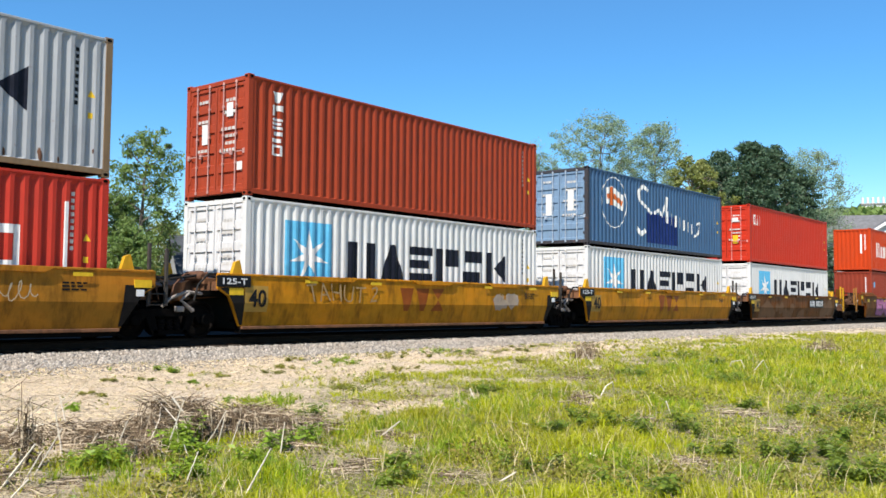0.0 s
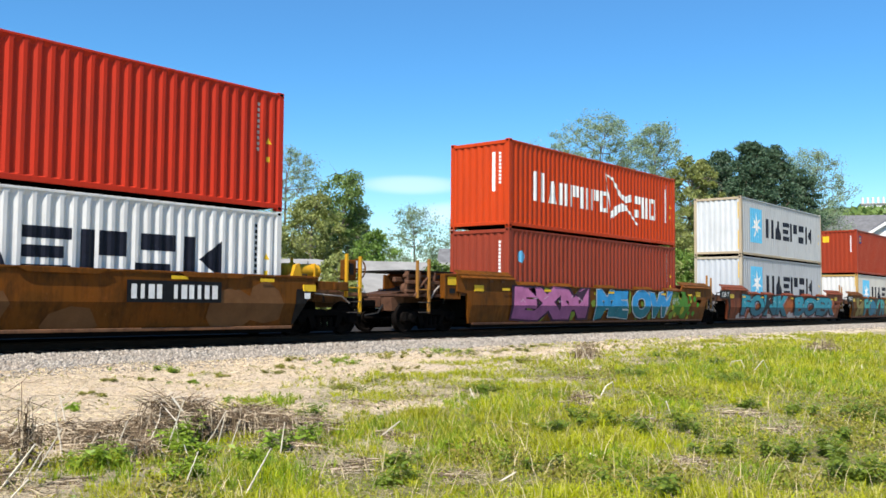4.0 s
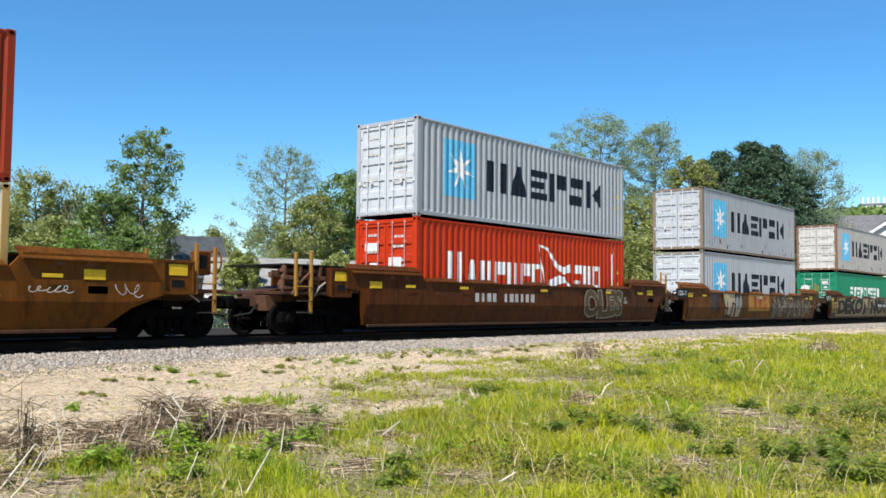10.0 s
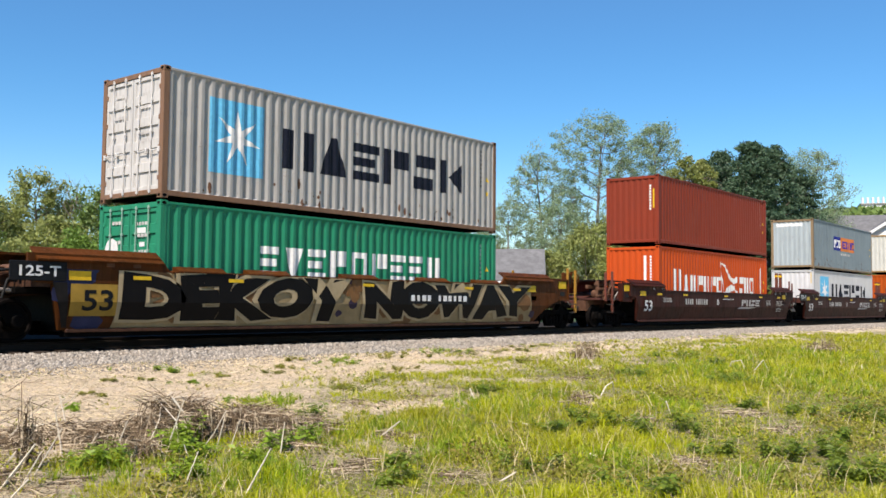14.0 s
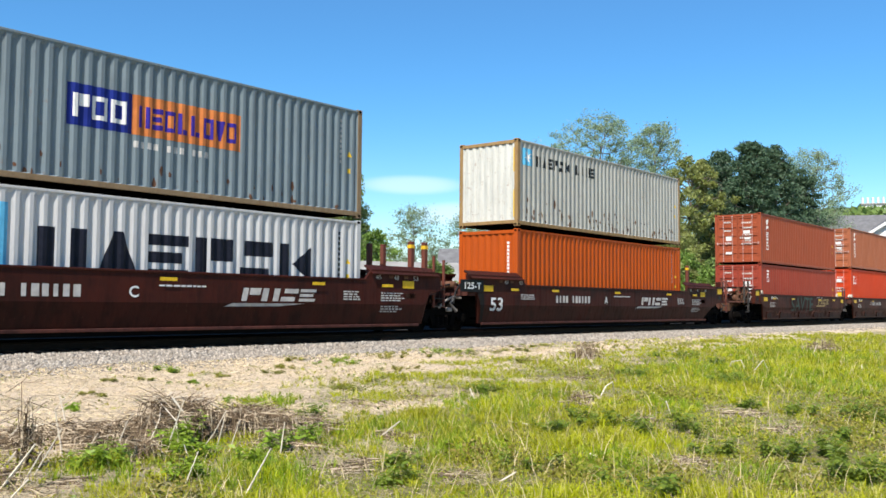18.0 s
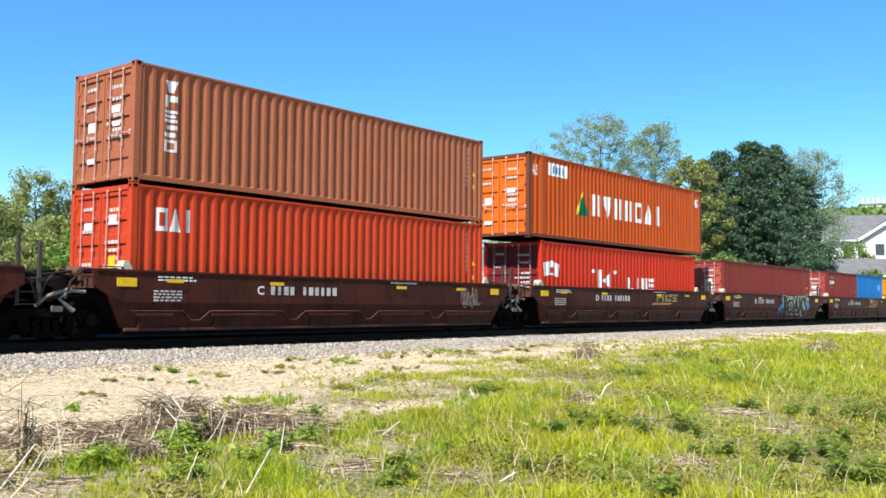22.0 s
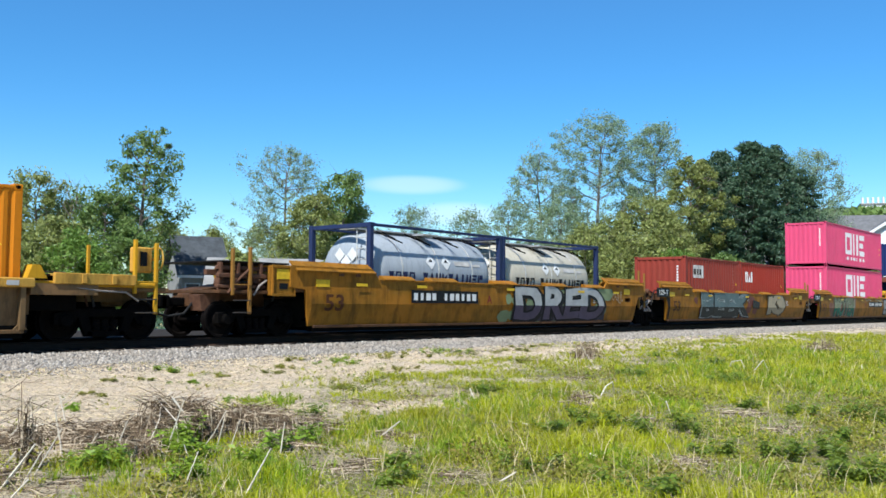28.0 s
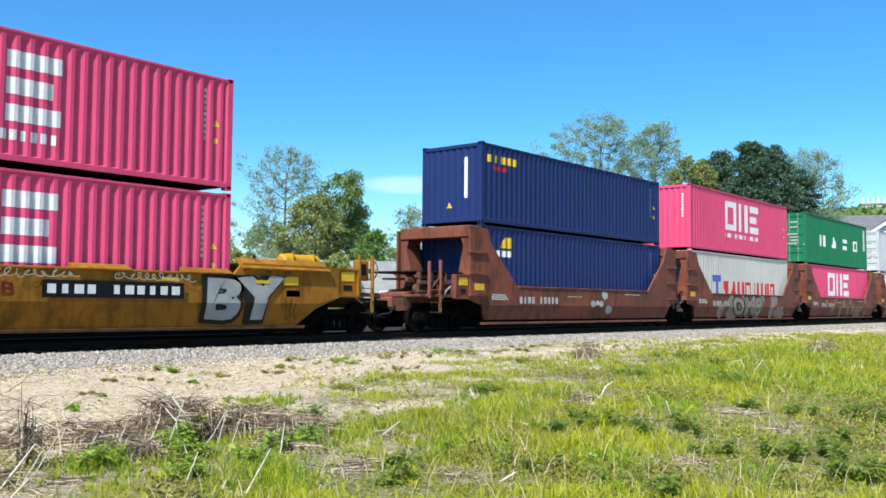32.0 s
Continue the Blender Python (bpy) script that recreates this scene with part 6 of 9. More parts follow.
# seventh car: three long ochre wells
for i, (xc, lab) in enumerate(((217.25, "ochre steel well car with pale blue and grey graffiti"), (236.9, "ochre steel well car with grey-blue graffiti letters"), (256.35, "ochre steel well car with green graffiti lettering"))):
    u = well_car("long", xc, MUSTARD, lab, 0.3, paint((0.30, 0.15, 0.035), 0.5), (i == 0, i == 2), (0.10, 0.055, 0.03))
    if i == 0:
        truck(u, -9.75, False)
    truck(u, 9.75, i != 2)
    long_fittings(u, MUSTARD, 0.3, "53", number_paint=spray((0.09, 0.035, 0.015)))
    if i == 0:
        scribble(u, 6.5, 7.3, 0.9, 1.4, (0.5, 0.46, 0.36), 8)
        black_plate(u, -4.75, -1.7, 0.84, 1.2, "bcdb_cdbcbd")
        on_well(u, "unit_letter", word("A", -1.2, -0.95, 0.85, 1.1, 0.02), spray((0.2, 0.03, 0.02)), 0.006)
        blotches(u, -0.4, 6.4, 0.3, 1.4, (0.22, 0.27, 0.14), 30, 41, 0.35)
        on_well(u, "sprayed_field", [[(0.3, 0.29), (6.1, 0.29), (6.0, 0.80), (0.35, 0.80)]], spray((0.045, 0.04, 0.06)), 0.032)
        graffiti(u, "DRED", 0.3, 5.9, 0.34, 1.42, (0.42, 0.43, 0.42), (0.010, 0.010, 0.012), 0.045, 0.06, (0.11, 0.085, 0.13), None, (0.02, 0.02, 0.02))
    elif i == 1:
        blotches(u, -6.0, 1.4, 0.3, 1.4, (0.16, 0.05, 0.04), 26, 43, 0.3)
        graffiti(u, "BEEK", -5.2, 0.4, 0.36, 1.42, (0.12, 0.17, 0.17), (0.33, 0.37, 0.35), 0.065, 0.035, (0.035, 0.042, 0.040), (0.40, 0.43, 0.41), (0.02, 0.02, 0.02), (0.02, 0.02, 0.02))
        on_well(u, "sprayed_wedge", [[(0.7, 0.75), (1.6, 0.70), (1.6, 1.05), (0.75, 1.15)]], BLACK_PAINT, 0.05)
        graffiti(u, "K9", 2.8, 5.2, 0.40, 1.40, (0.40, 0.33, 0.22), (0.06, 0.04, 0.02), 0.10, 0.07)
    else:
        on_well(u, "sprayed_field", [[(-6.3, 0.32), (-1.6, 0.32), (-1.2, 1.42), (-5.9, 1.42)]], spray((0.26, 0.15, 0.10)), 0.004)
        blotches(u, -6.4, -5.4, 0.4, 1.4, (0.22, 0.09, 0.06), 7, 45, 0.3)
        graffiti(u, "MOTER", -5.8, -1.6, 0.34, 1.44, (0.20, 0.23, 0.13), (0.03, 0.035, 0.03), 0.03, 0.05, (0.01, 0.19, 0.12), (0.45, 0.46, 0.36), (0.30, 0.30, 0.24))
        black_plate(u, 1.5, 4.65, 0.88, 1.22, "bcdb_cdbcbd")
        on_well(u, "unit_letter", word("B", 0.75, 1.0, 0.92, 1.16, 0.02), spray((0.2, 0.03, 0.02)), 0.006)
        graffiti(u, "BY", 5.2, 7.5, 0.42, 1.40, (0.40, 0.40, 0.39), (0.02, 0.02, 0.02), 0.05, 0.10)
        air_tank(u, 8.6, YELLOW_STEEL, 1.85)
        scribble(u, 0.6, 2.2, 1.25, 1.42, (0.5, 0.47, 0.38), 5)
        scribble(u, 3.0, 4.9, 1.25, 1.42, (0.5, 0.47, 0.38), 6)
        scribble(u, 7.5, 7.9, 0.35, 1.0, (0.04, 0.03, 0.02), 7)


def tank_container(label, shell_rgb, xc, ink):
    """A 20-foot tank in an open navy frame."""
    t = thing("tank_container", label, "tank container", "tank containers on the train")
    navy = paint((0.02, 0.035, 0.10), 0.25)
    hl, hw, hz = FT20 / 2, WIDE / 2, STD
    for sx in (-1, 1):
        for sy in (-1, 1):
            part("corner_post", Geo().box(*sorted((sx * hl, sx * (hl - 0.15))), *sorted((sy * hw, sy * (hw - 0.15))), 0.118, hz - 0.118, 0.012), navy, t)
            for z in (0, hz - 0.118):
                part("corner_casting", casting(sx * hl, sy * hw, z), navy, t)
        part("end_beam", Geo().box(*sorted((sx * (hl - 0.02), sx * (hl - 0.14))), -hw + 0.15, hw - 0.15, hz - 0.13, hz - 0.01, 0.01), navy, t)
        part("end_beam", Geo().box(*sorted((sx * (hl - 0.02), sx * (hl - 0.14))), -hw + 0.15, hw - 0.15, 0.02, 0.16, 0.01), navy, t)
    for sy in (-1, 1):
        part("top_rail", Geo().box(-hl + 0.15, hl - 0.15, *sorted((sy * hw, sy * (hw - 0.08))), hz - 0.10, hz - 0.02, 0.01), navy, t)
        part("bottom_rail", Geo().box(-hl + 0.15, hl - 0.15, *sorted((sy * hw, sy * (hw - 0.1))), 0.02, 0.14, 0.01), navy, t)
    r = 1.13
    xs = [(-2.80, 0.05), (-2.79, 0.45), (-2.74, 0.75), (-2.64, 0.98), (-2.48, 1.09), (-2.3, r), (2.3, r), (2.48, 1.09), (2.64, 0.98), (2.74, 0.75), (2.79, 0.45), (2.80, 0.05)]
    shell = part("tank_shell", Geo().tube([(x, 0, 1.28) for x, _ in xs], [q for _, q in xs], 40), paint(shell_rgb, 0.3, 0.4), t, smooth=40)
    for x in (-1.6, 0.0, 1.6):
        part("tank_band", Geo().tube([(x - 0.03, 0, 1.28), (x + 0.03, 0, 1.28)], r + 0.008, 40), WHITE_BAR, shell, smooth=40)
    part("walkway", Geo().box(-2.7, 2.7, -0.30, 0.30, 2.46, 2.50, 0.005).box(-0.45, 0.25, -0.9, -0.30, 2.40, 2.44, 0.005), paint((0.4, 0.4, 0.4), 0.3), t)
    for x in (-1.9, -0.7, 0.6, 1.8):
        part("walkway_bracket", Geo().tube([(x, -0.35, 2.44), (x + 0.25, -1.15, 2.10)], 0.022, 6).tube([(x + 0.25, -0.35, 2.44), (x, -1.1, 2.2)], 0.015, 6), STEEL_DARK, t)
    part("manhole", Geo().tube([(0.6, 0, 2.38), (0.6, 0, 2.52)], 0.28, 18), WHITE_BAR, t, smooth=40)
    part("end_ladder", Geo().tube([(-hl + 0.1, -0.62, 0.3), (-hl + 0.1, -0.62, 2.45)], 0.018, 6).tube([(-hl + 0.1, -0.98, 0.3), (-hl + 0.1, -0.98, 2.45)], 0.018, 6), WHITE_BAR, t)
    for k in range(7):
        part("ladder_rung", Geo().tube([(-hl + 0.1, -0.62, 0.4 + k * 0.3), (-hl + 0.1, -0.98, 0.4 + k * 0.3)], 0.014, 6), WHITE_BAR, t)

    def shell_y(x, z):
        return -math.sqrt(max(0.01, r * r - (z - 1.28) ** 2))
    cuts = [0.9 + 0.06 * k for k in range(26)]
    for grp in clusters(bars("voto_t^2<t^i2=q", -2.2, 2.1, 1.02, 1.30, 0.25)):
        part("letter", drape(grp, shell_y, (), cuts, 0.012), ink, t)
    for x in (-0.35, 0.35):
        part("hazard_diamond", drape([[(x - 0.22, 1.62), (x, 1.40), (x + 0.22, 1.62), (x, 1.84)]], shell_y, (), cuts, 0.012), WHITE_PAINT, t)
        part("hazard_mark", drape([[(x - 0.1, 1.62), (x + 0.1, 1.62), (x, 1.72)]], shell_y, (), cuts, 0.015), BLACK_PAINT, t)
    part("notice", drape([rect(0.75, 1.5, 1.55, 1.68), rect(1.6, 2.1, 1.75, 1.85), rect(1.6, 2.0, 1.55, 1.62)], shell_y, (), cuts, 0.012), CHALK, t)
    g = Geo()
    for y, z in ((-0.35, 1.75), (0.15, 1.75), (-0.1, 1.55)):
        g.add([(-2.83, y - 0.2, z), (-2.83, y, z - 0.2), (-2.83, y + 0.2, z), (-2.83, y, z + 0.2)], [(0, 1, 2, 3)])
    part("hazard_diamond", g, WHITE_PAINT, t)
    load(t, xc, Z1)


tank_container("silver-grey tank in a navy steel frame, in a well car", (0.40, 0.44, 0.48), 214.2, paint((0.02, 0.03, 0.09), 0.1))
tank_container("cream-stained tank in a navy steel frame, in a well car", (0.58, 0.54, 0.44), 220.3, BLACK_PAINT)
t = load(container(FT20, STD, (0.30, 0.05, 0.035), "brick-red 20-foot shipping container with a white notice panel", "plain", 0.35), 233.8, Z1)
on_side(t, "notice", [rect(-2.25, -1.15, 1.66, 2.22)], CHALK, FT20)
on_side(t, "lettering", bars("bcd", -2.1, -1.3, 1.8, 2.05), STEEL_GREY, FT20, 0.008)
side_data(t, FT20, STD)
end_data(t, FT20, STD, WHITE_PAINT)
load(three_letter_box(FT20, STD, (0.36, 0.04, 0.025), "red 20-foot shipping container with small white letters", 0.25, -2.35, "plain"), 239.95, Z1)
load(pink_box(HC, "magenta-pink corrugated container with white block lettering, in an ochre well car"), 256.35, Z1)
load(pink_box(STD, "magenta-pink corrugated container with white block lettering, stacked on its twin"), 256.35, z2(HC, 0.07))

# stickers on the doors of some boxes
FRESH_WHITE = plain("white_sticker", (0.72, 0.72, 0.70), 0.5, vary=0.1)
for box_t, xc, z in list(LOADS):
    if box_t["label"].startswith("brick-red corr"):
        door_notices(box_t, FT40, [(-0.62, 1.95, 0.24, 0.34, FRESH_WHITE), (0.36, 1.35, 0.22, 0.5, FRESH_WHITE), (-1.0, 0.62, 0.2, 0.2, FRESH_WHITE)])
    elif box_t["label"].startswith("orange-red corrugated container with a white wordmark, in a brown"):
        door_notices(box_t, FT40, [(-0.62, 1.45, 0.5, 0.30, FRESH_WHITE), (-0.9, 0.75, 0.2, 0.3, YELLOW_MARK), (0.34, 1.95, 0.5, 0.24, FRESH_WHITE), (0.34, 1.3, 0.3, 0.3, FRESH_WHITE), (0.36, 0.6, 0.34, 0.12, FRESH_WHITE)])
    elif box_t["label"].startswith("weathered blue"):
        door_notices(box_t, FT40, [(-0.62, 1.30, 0.26, 0.75, FRESH_WHITE), (0.34, 1.15, 0.26, 0.8, FRESH_WHITE)])
    elif box_t["label"].startswith("bright red"):
        door_notices(box_t, FT40, [(-0.60, 0.95, 0.26, 0.42, YELLOW_MARK), (-0.62, 2.05, 0.3, 0.2, FRESH_WHITE), (0.34, 1.95, 0.34, 0.16, FRESH_WHITE)])
    elif box_t["label"].startswith(("faded rust", "faded tan", "red corr", "orange 45", "plain dull", "dark red 20")):
        length = FT45 if "45" in box_t["label"] else FT20 if "20-foot" in box_t["label"] else FT40
        door_notices(box_t, length, [(-0.64, 1.55, 0.34, 0.16, FRESH_WHITE), (-0.64, 1.25, 0.28, 0.10, FRESH_WHITE), (0.33, 1.2, 0.3, 0.22, FRESH_WHITE), (0.33, 0.5, 0.32, 0.12, FRESH_WHITE)])
    elif box_t["label"].startswith("green corr"):
        ring_y = 0.72
        part("round_notice", Geo().tube([(-FT40 / 2 + 0.0245, ring_y, 1.55), (-FT40 / 2 + 0.0285, ring_y, 1.55)], 0.27, 20), FRESH_WHITE, box_t)
        door_notices(box_t, FT40, [(-0.64, 1.9, 0.34, 0.12, FRESH_WHITE), (-0.6, 1.6, 0.2, 0.10, FRESH_WHITE)])



def rust_spots(t, length, n, seed, low=0.2, high=0.75):
    """Scabs and runs of rust where the paint has gone, mostly near the foot of the side."""
    q = random.Random(seed)
    polys = []
    for _ in range(n):
        x, z, r = q.uniform(-length / 2 + 0.3, length / 2 - 0.3), q.triangular(low, high, low), q.uniform(0.012, 0.05)
        tall = q.uniform(0.8, 3.5)
        polys.append([(x + r * q.uniform(0.6, 1.2) * math.cos(k * 1.047), z + r * tall * q.uniform(0.6, 1.2) * math.sin(k * 1.047)) for k in range(6)])
    on_side(t, "rust_stain", polys, RUST_BROWN, length)["kind"] = "stuff"


for box_t, xc, z in list(LOADS):
    lab = box_t["label"]
    if lab.startswith("weathered greyish"):
        rust_spots(box_t, FT40, 130, 61, 0.2, 1.0)
    elif lab.startswith(("grey corr", "pale grey container with brown", "cream-white", "white corr", "off-white corr", "weathered grey", "faded grey")):
        rust_spots(box_t, FT40, 36, 62 + int(xc))

# eighth car: short red-brown wells with portals at their ends
for i, xc in enumerate((278.1, 293.3, 308.6, 323.9)):
    u = well_car("bulkhead", xc, BRICK, ("red-brown steel well car with tall portal ends", "dusty brown well car with portal ends and pale graffiti", "rust-stained brown steel well car with portal ends",
                                         "red-brown steel well car with tall portal ends")[i], 0.4 + 0.12 * (i in (1, 2)), paint((0.26, 0.10, 0.07), 0.4), (i == 0, False), (0.2, 0.085, 0.06))
    if i == 0:
        truck(u, -7.75, False)
        part("brake_platform", Geo().box(-8.3, -7.3, -0.9, 0.9, 1.55, 1.60, 0.01), paint((0.26, 0.10, 0.07), 0.4), u)
    truck(u, 7.75, True)
    on_well(u, "lettering", bars("bcdb_cdbcb", -4.4, -2.1, 0.86, 1.08, 0.3), CHALK, 0.006)
    small_rows(u, -5.9, 1.1, 3, 0.9, WHITE_PAINT, 21)
    small_rows(u, -1.5, 1.1, 1, 1.0, CHALK, 22)
    small_rows(u, 2.6, 1.22, 1, 1.4, CHALK, 23)
    on_well(u, "reflector", [rect(-6.8, -6.3, 1.25, 1.45)], YELLOW_MARK, 0.005)
    if i == 0:
        blotches(u, 0.2, 1.6, 0.6, 1.2, (0.5, 0.48, 0.45), 6, 51, 0.2)
    if i == 1:
        blotches(u, -3.6, 4.5, 0.4, 1.3, (0.30, 0.24, 0.18), 26, 52, 0.4)
        graffiti(u, "OM8", -2.2, 1.4, 0.42, 1.3, (0.32, 0.27, 0.21), (0.05, 0.04, 0.04), 0.05, 0.07)
    if i == 2:
        blotches(u, -4.5, 4.5, 0.4, 1.3, (0.28, 0.17, 0.08), 18, 53, 0.3)
NAVYBOX = (0.014, 0.032, 0.13)
for high, z, lab in ((HC, Z1, "navy-blue corrugated container with small yellow lettering, in a red-brown well car"), (STD, z2(HC), "navy-blue corrugated container with yellow and red lettering, stacked on its twin")):
    t = load(container(FT40, high, NAVYBOX, lab, "plain", 0.1), 278.1, z)
    if z == Z1:
        on_side(t, "emblem", [[(-5.1, 2.2), (-4.4, 2.2), (-4.4, 2.55), (-4.8, 2.55)]], YELLOW_MARK, FT40)
        on_side(t, "lettering", bars("bcdb", -5.6, -4.4, 1.92, 2.12, 0.2), WHITE_PAINT, FT40)
    else:
        on_side(t, "lettering", bars("bcdbc", -5.75, -4.1, 1.98, 2.22, 0.2), YELLOW_MARK, FT40)
        on_side(t, "lettering", bars("dd", -5.4, -4.7, 1.74, 1.88, 0.2), spray((0.45, 0.02, 0.02)), FT40)
    on_end(t, "data_bar", [rect(-0.62, -0.52, high - 1.75, high - 0.45)], WHITE_PAINT, FT40)
    on_end(t, "warning_mark", [[(-0.02, 0.55), (0.22, 0.55), (0.1, 0.75)]], YELLOW_MARK, FT40)
    side_data(t, FT40, high)
t = load(container(FT40, HC, (0.62, 0.60, 0.55), "off-white corrugated container with red lettering, in a dusty brown well car", "doors", 0.3), 293.3, Z1)
on_side(t, "lettering", bars("v^2o", -2.55, 0.9, 0.85, 1.6, 0.2) + bars("2i2o", 1.3, 4.1, 0.85, 1.6, 0.2), spray((0.62, 0.04, 0.04)), FT40)
on_side(t, "emblem", [rect(-3.75, -2.85, 1.55, 1.85), rect(-3.4, -3.15, 0.8, 1.55)], spray((0.1, 0.12, 0.45)), FT40)
load(pink_box(HC, "magenta-pink corrugated container with white block lettering, stacked on an off-white one"), 293.3, z2(HC))
load(pink_box(HC, "magenta-pink corrugated container with white block lettering, in a rust-stained well car"), 308.6, Z1)
t = load(container(FT40, HC, (0.02, 0.19, 0.085), "dark green container with spaced white letters, stacked on a pink one", "doors", 0.2), 308.6, z2(HC))
for k, ch in enumerate("2^zo"):
    on_side(t, "lettering", bars(ch, -3.6 + k * 2.2, -2.6 + k * 2.2, 1.1, 1.75), WHITE_PAINT, FT40)
on_side(t, "data_bar", [rect(5.3, 5.7, 1.2, 2.6)], CHALK, FT40)
load(container(FT40, HC, WHITE_BOX, "white corrugated container, in a red-brown well car", "doors", 0.2), 323.9, Z1)
load(container(FT40, HC, (0.6, 0.62, 0.63), "pale grey corrugated container, stacked on a white one", "doors", 0.2), 323.9, z2(HC))


# ---- the ground ----
def at(az, dist):
    """A place at a bearing, in degrees from the track's far side, and a distance from the eye."""
    return dist * math.sin(radians(az)), dist * math.cos(radians(az))


def turf_edge(x):
    return 12.9 - 4.6 * math.exp(-(max(x, 7.0) - 8.0) / 9.0)


def green_cover(x, y):
    """How much living grass stands at a place, 0 to 1."""
    e = turf_edge(x) - y
    n = noise.noise((x * 0.55, y * 0.8, 3.0)) * 0.9 + noise.noise((x * 1.7, y * 2.2, 9.0)) * 0.75
    v = 0.45 + e * (0.30 if e > 0 else 0.22) + n * 0.95
    if x < 8.5 and y > 7.8:
        v -= 0.5 * min(1.0, (8.5 - x) / 2.0) * min(1.0, (y - 7.8) / 1.2)
    return max(0.0, min(1.0, v))


def ground_z(x, y):
    if y < 15.2:
        z = -0.80 + 0.032 * max(y, -6)
        near = 1.0 if -5 < x < 80 and y > -5 else 0.3
        z += near * (0.05 * noise.noise((x * 0.6, y * 0.6, 0)) + 0.03 * noise.noise((x * 2.1, y * 2.1, 5)))
        return z
    if y < 24:
        return -0.36
    z = -0.45 + 0.3 * noise.noise((x * 0.05, y * 0.05, 2))
    d = math.hypot(x - 430, y - 115)
    return z + 38 * math.exp(-(d / 120) ** 2)


def spread(lo, fine_lo, fine_hi, hi, step, grow=1.22):
    out = list(np.arange(fine_lo, fine_hi + step / 2, step))
    s, x = step, fine_lo
    while x > lo:
        s *= grow
        x -= s
        out.insert(0, x)
    s, x = step, fine_hi
    while x < hi:
        s *= grow
        x += s
        out.append(x)
    return out


gx, gy = spread(-1500, 0, 50, 3000, 0.25), spread(-1500, 0, 15.2, 3000, 0.2)
gv = [(x, y, ground_z(x, y)) for x in gx for y in gy]
ny = len(gy)
gf = [(i * ny + j, (i + 1) * ny + j, (i + 1) * ny + j + 1, i * ny + j + 1) for i in range(len(gx) - 1) for j in range(ny - 1)]


def ground_mat():
    m, nt, b = base_mat("bank_soil", 0.95)
    a = nt.nodes.new("ShaderNodeAttribute")
    a.attribute_name = "cover"
    v = coords(nt, jitter=False)
    n1, n2, n3 = noise_tex(nt, v, 1.2, 6), noise_tex(nt, v, 9.0, 6, 0.7), noise_tex(nt, v, 60.0, 4, 0.7)
    soil = mixc(nt, ramp(nt, n1, 0.35, 0.65), (0.50, 0.395, 0.285), (0.60, 0.49, 0.365))
    soil = mixc(nt, ramp(nt, n2, 0.48, 0.66), soil, (0.33, 0.26, 0.16))
    soil = mixc(nt, ramp(nt, n3, 0.48, 0.66), soil, (0.72, 0.61, 0.45))
    soil = mixc(nt, ramp(nt, noise_tex(nt, v, 25.0, 5, 0.7), 0.58, 0.72), soil, (0.27, 0.20, 0.11))
    turf = mixc(nt, ramp(nt, n2, 0.35, 0.65), (0.10, 0.105, 0.02), (0.19, 0.17, 0.05))
    turf = mixc(nt, ramp(nt, n3, 0.5, 0.75), turf, (0.26, 0.225, 0.10))
    c = mixc(nt, a.outputs["Fac"], soil, turf)
    nt.links.new(c, b.inputs["Base Color"])
    bump(nt, b, n3, 0.8, 0.04)
    return m


me = bpy.data.meshes.new("ground")
me.from_pydata(gv, [], gf)
me.materials.append(ground_mat())
me.attributes.new("cover", "FLOAT", "POINT").data.foreach_set("value", [green_cover(x, y) if -5 < x < 100 and -5 < y < 15.3 else 0.8 for x, y, _ in gv])
me.polygons.foreach_set("use_smooth", [True] * len(me.polygons))
tagged(new("ground", me), "dry earth bank with patchy spring grass", "ground", kind="structure")


# ---- ballast and track ----
def ballast_mat(name, tone):
    m, nt, b = base_mat(name, 0.9)
    g = nt.nodes.new("ShaderNodeNewGeometry")
    v = coords(nt, jitter=False)
    c = mixc(nt, g.outputs["Random Per Island"], tuple(x * 0.45 for x in tone), tuple(min(1, x * 1.5) for x in tone))
    c = mixc(nt, mul(nt, ramp(nt, noise_tex(nt, v, 1.5, 4), 0.4, 0.7), 0.4), c, (tone[0] * 0.95, tone[1] * 0.8, tone[2] * 0.65))
    vo = nt.nodes.new("ShaderNodeTexVoronoi")
    vo.inputs["Scale"].default_value = 16.0
    nt.links.new(v, vo.inputs["Vector"])
    c = mixc(nt, mul(nt, ramp(nt, vo.outputs["Distance"], 0.25, 0.7), 0.6), c, (tone[0] * 0.3, tone[1] * 0.29, tone[2] * 0.28))
    nt.links.new(c, b.inputs["Base Color"])
    bump(nt, b, vo.outputs["Distance"], -0.8, 0.05)
    return m


STONE = ballast_mat("crushed_stone", (0.335, 0.303, 0.258))
# far shoulder raised so no sunlit ground shows under the cars
prof = [(14.7, -0.42), (15.1, -0.345), (16.7, -0.215), (17.05, -0.22), (18.446, -0.20), (19.7, -0.15), (20.4, 0.11), (20.8, 0.12), (22.2, -0.40), (22.6, -0.5)]
bx = [-300, -40] + list(np.arange(0, 90, 1.5)) + [140, 300, 900]
# the bed's near-black colour has the shade under the train painted in
for name, rows2, mat, label in (("ballast_shoulder", prof[:4], STONE, "grey crushed-stone ballast shoulder beside the track"), ("ballast_bed", prof[3:], ballast_mat("shade_dark_ballast", (0.016, 0.013, 0.011)), "ballast bed between the rails, train shade in its near-black colour")):
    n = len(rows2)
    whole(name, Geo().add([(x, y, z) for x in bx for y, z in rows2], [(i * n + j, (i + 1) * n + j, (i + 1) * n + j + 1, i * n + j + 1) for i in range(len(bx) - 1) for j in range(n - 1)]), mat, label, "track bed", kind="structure")


